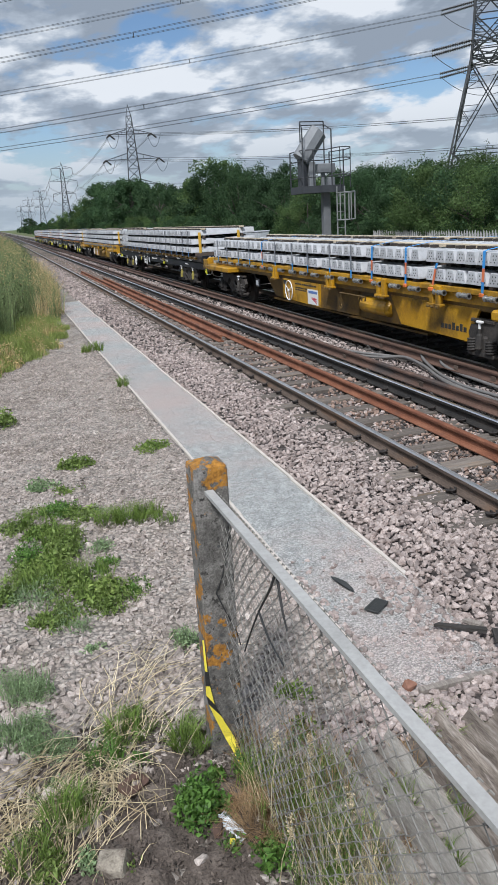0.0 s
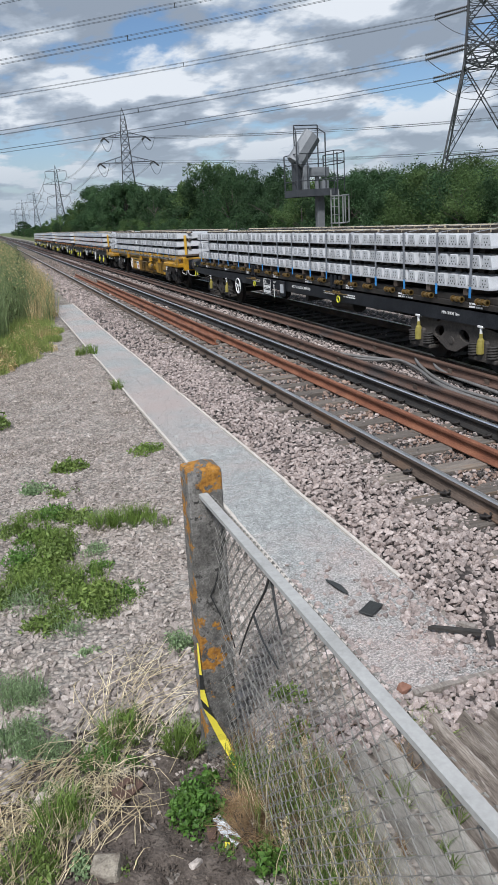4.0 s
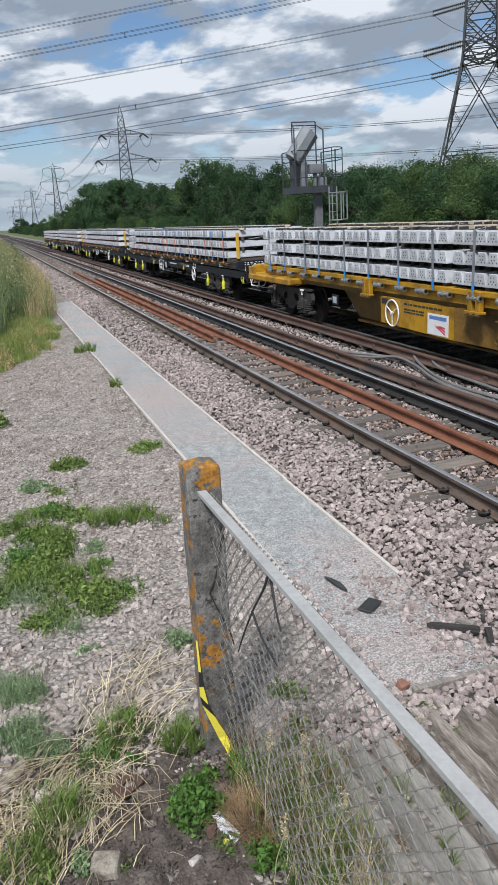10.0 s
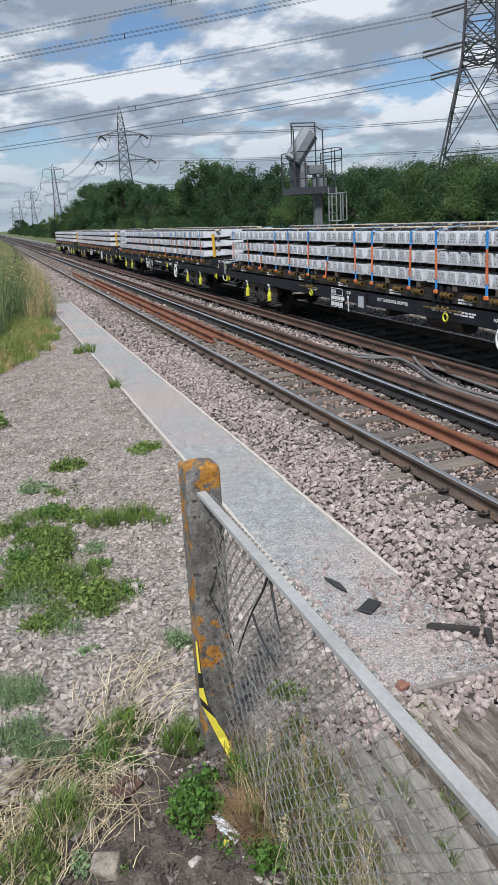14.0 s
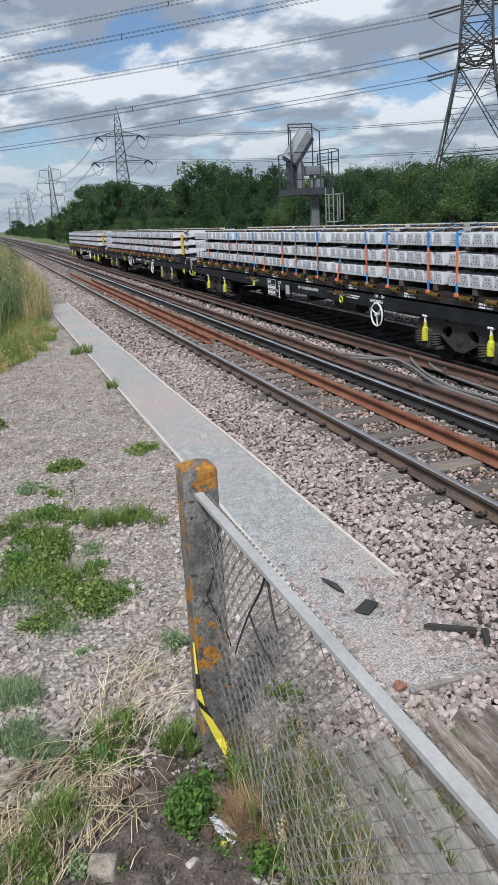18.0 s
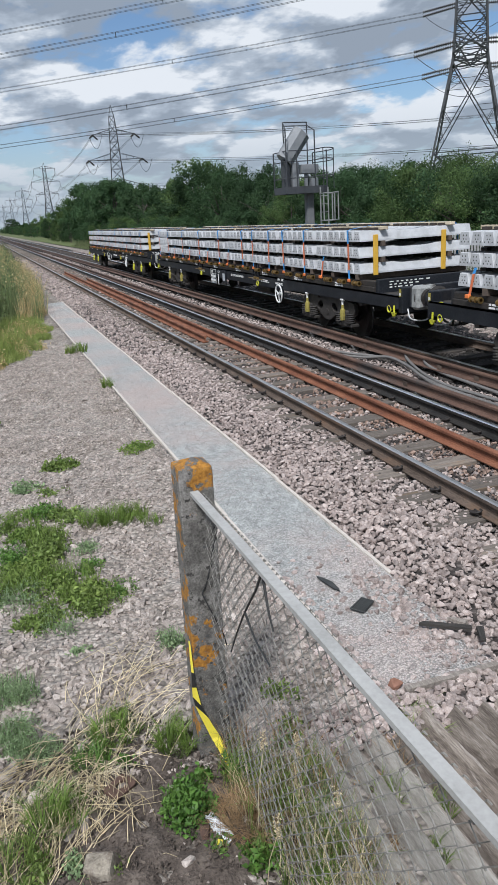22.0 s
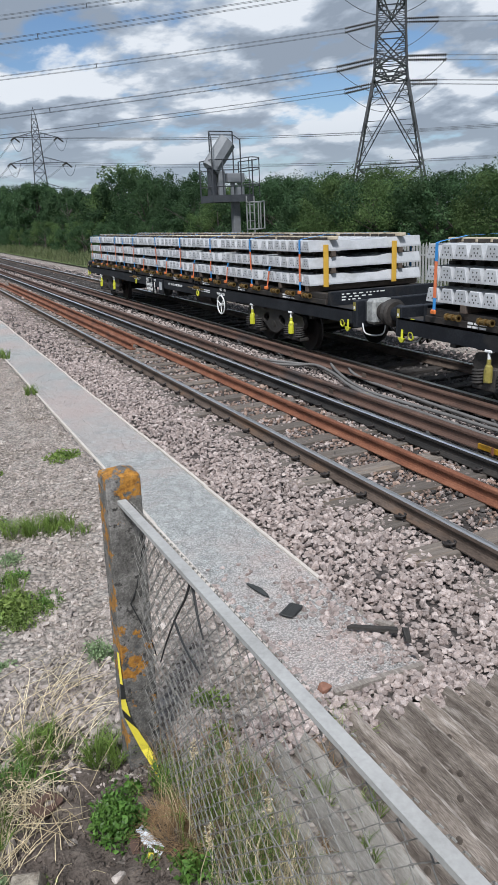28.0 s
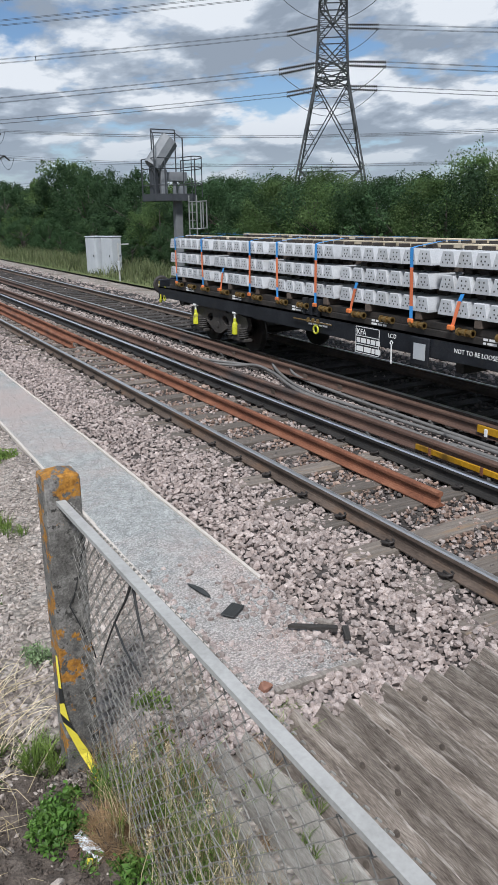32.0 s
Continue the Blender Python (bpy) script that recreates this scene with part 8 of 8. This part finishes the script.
leafy("nettle", "bright green leafy weed at the fence foot", 0.52, 2.88, 0.14, 0.22, 1500, 0.031, M_NETTLE, 220)
leafy("nettle", "bright green leafy weed at the fence foot", 0.66, 3.06, 0.05, 0.10, 120, 0.04, M_NETTLE, 221)
leafy("nettle", "bright green leafy weed at the fence foot", 0.82, 3.02, 0.08, 0.14, 260, 0.042, M_NETTLE, 222)
leafy("nettle", "bright green leafy weed at the fence foot", 0.76, 2.50, 0.09, 0.14, 300, 0.042, M_NETTLE, 223)
tuft("grass_tuft", "green grass tuft at the post foot", 0.60, 3.38, 0.11, 0.20, 340, M_GRASS, 224, 0.7)
tuft("grass_tuft", "long green grass among dry stalks", -0.08, 3.05, 0.13, 0.20, 380, M_GRASS, 225, 0.7)
tuft("grass_tuft", "long green grass among dry stalks", 0.30, 3.62, 0.14, 0.17, 260, M_GRASS, 226, 0.8)
tuft("grass_tuft", "long green grass among dry stalks", -0.25, 2.86, 0.13, 0.15, 220, M_GRASS, 227, 0.7)
tuft("grass_tuft", "long green grass among dry stalks", 0.14, 3.40, 0.10, 0.15, 160, M_NETTLE, 228, 0.8)
tuft("dry_tuft", "bleached brown dead grass against the mesh", 0.78, 2.74, 0.14, 0.15, 1500, M_DEAD, 229, 1.3, 0.0013)
tuft("grass_tuft", "yellowish grass tuft beside the timber guard", 1.93, 3.03, 0.12, 0.15, 260, M_GRASS, 230, 0.9)
leafy("weed", "small green weed under the wire fence", 1.30, 3.6, 0.12, 0.10, 240, 0.035, M_WEED, 231)
leafy("weed", "small green weed under the wire fence", 1.25, 3.2, 0.14, 0.12, 300, 0.035, M_WEED, 232)
leafy("weed", "small brown weed on the timber guard", 1.45, 2.75, 0.08, 0.05, 200, 0.014, M_DEAD, 233)
leafy("weed", "small brown weed on the timber guard", 1.40, 2.35, 0.08, 0.05, 200, 0.014, M_DEAD, 234)
tuft("grass_tuft", "thin tall grass along the fence foot", 0.88, 2.95, 0.16, 0.26, 120, M_GRASS, 235, 0.35, 0.0018, 1.6)
tuft("grass_tuft", "thin tall grass along the fence foot", 0.92, 2.55, 0.18, 0.28, 150, M_GRASS, 236, 0.35, 0.0018, 1.6)
tuft("dry_tuft", "thin dry grass along the fence foot", 0.95, 2.75, 0.22, 0.34, 260, M_STRAW, 237, 0.4, 0.0014, 1.8)
tuft("dry_tuft", "thin dry grass along the fence foot", 1.0, 2.2, 0.22, 0.32, 220, M_STRAW, 238, 0.4, 0.0014, 1.8)
tuft("grass_tuft", "thin tall grass along the fence foot", 1.05, 2.05, 0.16, 0.26, 120, M_GRASS, 239, 0.35, 0.0018, 1.6)

for i, (x, y, r, h, n_, mt) in enumerate(((-0.2, 2.75, 0.12, 0.12, 500, M_WEED), (0.0, 2.72, 0.09, 0.10, 300, M_FERN), (0.15, 2.66, 0.06, 0.07, 160, M_WEED), (-0.1, 3.36, 0.08, 0.07, 200, M_FERN), (0.25, 3.48, 0.10, 0.09, 260, M_WEED), (0.33, 3.3, 0.06, 0.08, 140, M_NETTLE),
                                               (0.36, 3.75, 0.09, 0.08, 220, M_WEED), (0.02, 3.2, 0.08, 0.08, 200, M_WEED), (0.85, 2.6, 0.10, 0.12, 260, M_WEED), (0.95, 2.9, 0.10, 0.10, 220, M_WEED), (1.1, 2.55, 0.09, 0.08, 180, M_FERN), (0.62, 2.62, 0.06, 0.07, 140, M_NETTLE))):
    leafy("weed", "small green weed among dry stalks", x, y, r, h, n_, 0.024, mt, 330 + i)

# ragged growth between the wire mesh and the timber guard
gw = random.Random(77)
for i in range(46):
    x, y = gw.uniform(0.84, 1.22), gw.uniform(1.55, 3.15)
    sort = i % 5
    if sort < 2:
        tuft("dry_tuft", "thin dry grass behind the wire fence", x, y, 0.09, gw.uniform(0.16, 0.36), 70, M_STRAW if sort else M_DEAD, 400 + i, 0.7, 0.0014, 1.4)
    elif sort < 4:
        tuft("grass_tuft", "thin green grass behind the wire fence", x, y, 0.09, gw.uniform(0.14, 0.34), 70, M_GRASS, 400 + i, 0.6, 0.0018, 1.4)
    else:
        leafy("weed", "small green weed behind the wire fence", x, y, gw.uniform(0.05, 0.1), gw.uniform(0.08, 0.2), 180, 0.024, M_WEED if i % 2 else M_FERN, 400 + i)
for i, (x, y) in enumerate(((1.27, 2.92), (1.42, 2.62), (1.44, 2.25), (1.58, 2.85), (1.60, 2.45), (1.75, 2.98), (1.28, 2.35), (1.43, 1.95), (1.88, 3.02), (1.99, 2.98))):
    tuft("grass_tuft", "yellowish grass growing between guard timbers", x + 0.06, y, 0.06, gw.uniform(0.08, 0.17), 70, M_GRASS if i % 3 else M_DEAD, 460 + i, 0.8, 0.0018, 1.3)

# fallen straw
g2 = np.random.default_rng(301)
sh = Shape()
straws = []
for x0, y0, r, n, head in ((0.06, 3.42, 0.34, 150, 4.1), (0.26, 3.62, 0.34, 90, 0.9), (-0.2, 3.15, 0.34, 170, 4.0), (0.08, 3.32, 0.2, 80, 4.9), (0.45, 4.0, 0.34, 45, 0.6), (-0.14, 2.85, 0.3, 130, 1.2)):
    for _ in range(n):
        a = head + g2.normal() * 0.5
        L = g2.uniform(0.12, 0.46)
        p = Vector((x0 + g2.normal() * r * 0.5, y0 + g2.normal() * r * 0.5, g2.uniform(0.0, 0.035)))
        d = Vector((math.cos(a), math.sin(a), g2.uniform(-0.04, 0.16))) * L
        bow = Vector((-math.sin(a), math.cos(a), 0.0)) * L * g2.normal() * 0.10
        rise_ = Vector((0, 0, g2.uniform(0.0, 0.05)))
        straws.append((p, p + d * 0.35 + bow * 0.8 + rise_, p + d * 0.7 + bow + rise_, p + d))
for stalk in straws:
    sh.tube(stalk, [0.0024, 0.0021, 0.0017, 0.0009], 3, False)
tagged(part("straw", sh, M_STRAW), "bleached dry grass stalks lying on soil", "dry grass", kind="stuff")
# seed-headed stalks against the fence
for x, y, h, lean in ((0.80, 2.62, 0.55, 0.3), (0.9, 2.45, 0.62, 0.2), (0.95, 2.25, 0.5, 0.5), (0.72, 2.3, 0.4, 0.4)):
    t = thing("grass_stalk", (x, y, 0), "tall dry grass stalk with a seed head", "grass", "grass stalks")
    sh = Shape()
    sh.tube([(0, 0, 0), (0.03 * lean, -0.04, h * 0.6), (0.1 * lean, -0.08, h)], 0.0016, 4)
    part("stem", sh, M_STRAW, t)
    g3 = np.random.default_rng(int(h * 1000))
    p = np.stack([0.1 * lean + g3.normal(size=90) * 0.008, -0.08 + g3.normal(size=90) * 0.008, h - 0.02 + g3.random(90) * 0.11], 1)
    part("seed_head", leaves("seed_head", p, np.full(90, 0.016), M_STRAW, 9, narrow=0.3), None, t)

# meadow left of the line: short lush grass at the gravel, bleached hay by the ballast, tall grey-green seeding grass behind
M_HAY = mat("bleached_hay", [(0.40, 0.28, 0.12), (0.54, 0.41, 0.20), (0.64, 0.53, 0.31)], 0.8, scale=1.5, fine=6, bump=0.0, island=0.4, translucent=0.25)
M_REED = mat("grey_green_seeding_grass", [(0.10, 0.155, 0.055), (0.175, 0.235, 0.095), (0.31, 0.345, 0.175)], 0.75, scale=0.8, fine=4, bump=0.0, island=0.45, translucent=0.25)
M_LUSH = mat("lush_verge_grass", [(0.15, 0.205, 0.045), (0.24, 0.30, 0.075), (0.37, 0.40, 0.15)], 0.7, scale=0.9, fine=6, bump=0.0, island=0.4, translucent=0.28)
MEADOW = {"lush_grass": [], "hay": [], "seeding_grass": [], "weed_leaves": []}
mg = np.random.default_rng(81)
clumps = 2600
cy_ = 13.4 + 105 * mg.random(clumps) ** 2.1
edge_ = np.interp(cy_, [13.4, 15.5, 16.6, 18.0, 21.5, 28, 45, 72, 120], [-1.0, -0.35, 0.15, 1.0, 1.5, 1.72, 2.0, 2.3, 2.4])
cx_ = edge_ - 3.6 * mg.random(clumps) ** 1.3 * np.clip((cy_ - 12.0) / 4, 0.3, 1.6)
for x, y, ex in zip(cx_, cy_, edge_):
    inside = ex - x
    if y < 23.5 and inside < 1.6 + 0.4 * math.sin(y * 2.1):
        kind_, count, high, r = "lush_grass", 120, 0.12 + 0.26 * min(1, inside * 1.5) * mg.uniform(0.6, 1.3), 0.17
    elif y > 22.5 and inside < 0.62 + 0.25 * math.sin(y * 0.9) and y < 42:
        kind_, count, high, r = ("hay" if mg.random() < 0.75 else "seeding_grass"), 52, mg.uniform(0.75, 1.35), 0.17
    elif mg.random() < 0.16:
        kind_, count, high, r = "weed_leaves", 130, mg.uniform(0.7, 1.55), 0.26
    else:
        kind_, count, high, r = ("hay" if mg.random() < 0.12 else "seeding_grass"), 44, min(1.95, 0.75 + 0.75 * inside) * mg.uniform(0.75, 1.2), 0.22
    a, q = mg.uniform(0, 2 * np.pi, count), r * np.sqrt(mg.random(count))
    h = high * mg.uniform(0.5, 1.15, count)
    if kind_ == "lush_grass" and mg.random() < 0.14:
        kind_ = "hay"
    MEADOW[kind_].append(np.stack([x + q * np.cos(a), y + q * np.sin(a) * 1.4, h, np.full(count, high)], 1))
for nm, mt, lean, wd, words in (("lush_grass", M_LUSH, 0.75, 0.0042, "short lush green grass at the meadow edge"), ("hay", M_HAY, 0.45, 0.0036, "tall straw-coloured grass beside the line"), ("seeding_grass", M_REED, 0.5, 0.0048, "tall uncut grey-green seeding grass beside the line")):
    q = np.concatenate(MEADOW[nm])
    tagged(new(nm, blades(nm, np.stack([q[:, 0], q[:, 1], np.full(len(q), -0.03)], 1), q[:, 2], wd * mg.uniform(0.6, 1.5, len(q)) * np.where(q[:, 1] > 28, 1.5, 1.0) * np.where(q[:, 1] > 55, 1.6, 1.0), mg.uniform(0.05, 1.0, len(q)) * lean, mt, 82)), words, "grass", kind="stuff")
q = np.concatenate(MEADOW["weed_leaves"])
tagged(new("meadow_weeds", leaves("meadow_weeds", np.stack([q[:, 0], q[:, 1], q[:, 2] * mg.random(len(q)) ** 0.6], 1), mg.uniform(0.06, 0.14, len(q)), M_VERGE, 84)), "dark broad-leaved weeds among tall grass", "weeds", kind="stuff")
# seed heads over the tall grass
q = np.concatenate(MEADOW["seeding_grass"] + MEADOW["hay"])[::5]
tagged(new("seed_heads", leaves("seed_heads", np.stack([q[:, 0] + mg.normal(size=len(q)) * 0.05, q[:, 1], q[:, 3] * mg.uniform(0.85, 1.15, len(q)) - 0.03], 1), mg.uniform(0.05, 0.12, len(q)), M_HAY, 85, narrow=0.16)), "pale seed heads over the tall grass", "grass", kind="stuff")


# ---------------------------------------------------------------- what moves
def motions():
    times = [i * 1.0 for i in range(33)]
    for ob, u in MOVING:
        walk(ob, [(t, pose(TRACK_MID, u - gone(t), 0)) for t in times])
    steps = [i / 6 for i in range(0, 193)]
    for ob, (x, y, z) in WHEELS:
        walk(ob, [(t, pose(x, y, z, math.degrees(gone(t) / 0.415), 0, 0)) for t in steps])


motions()
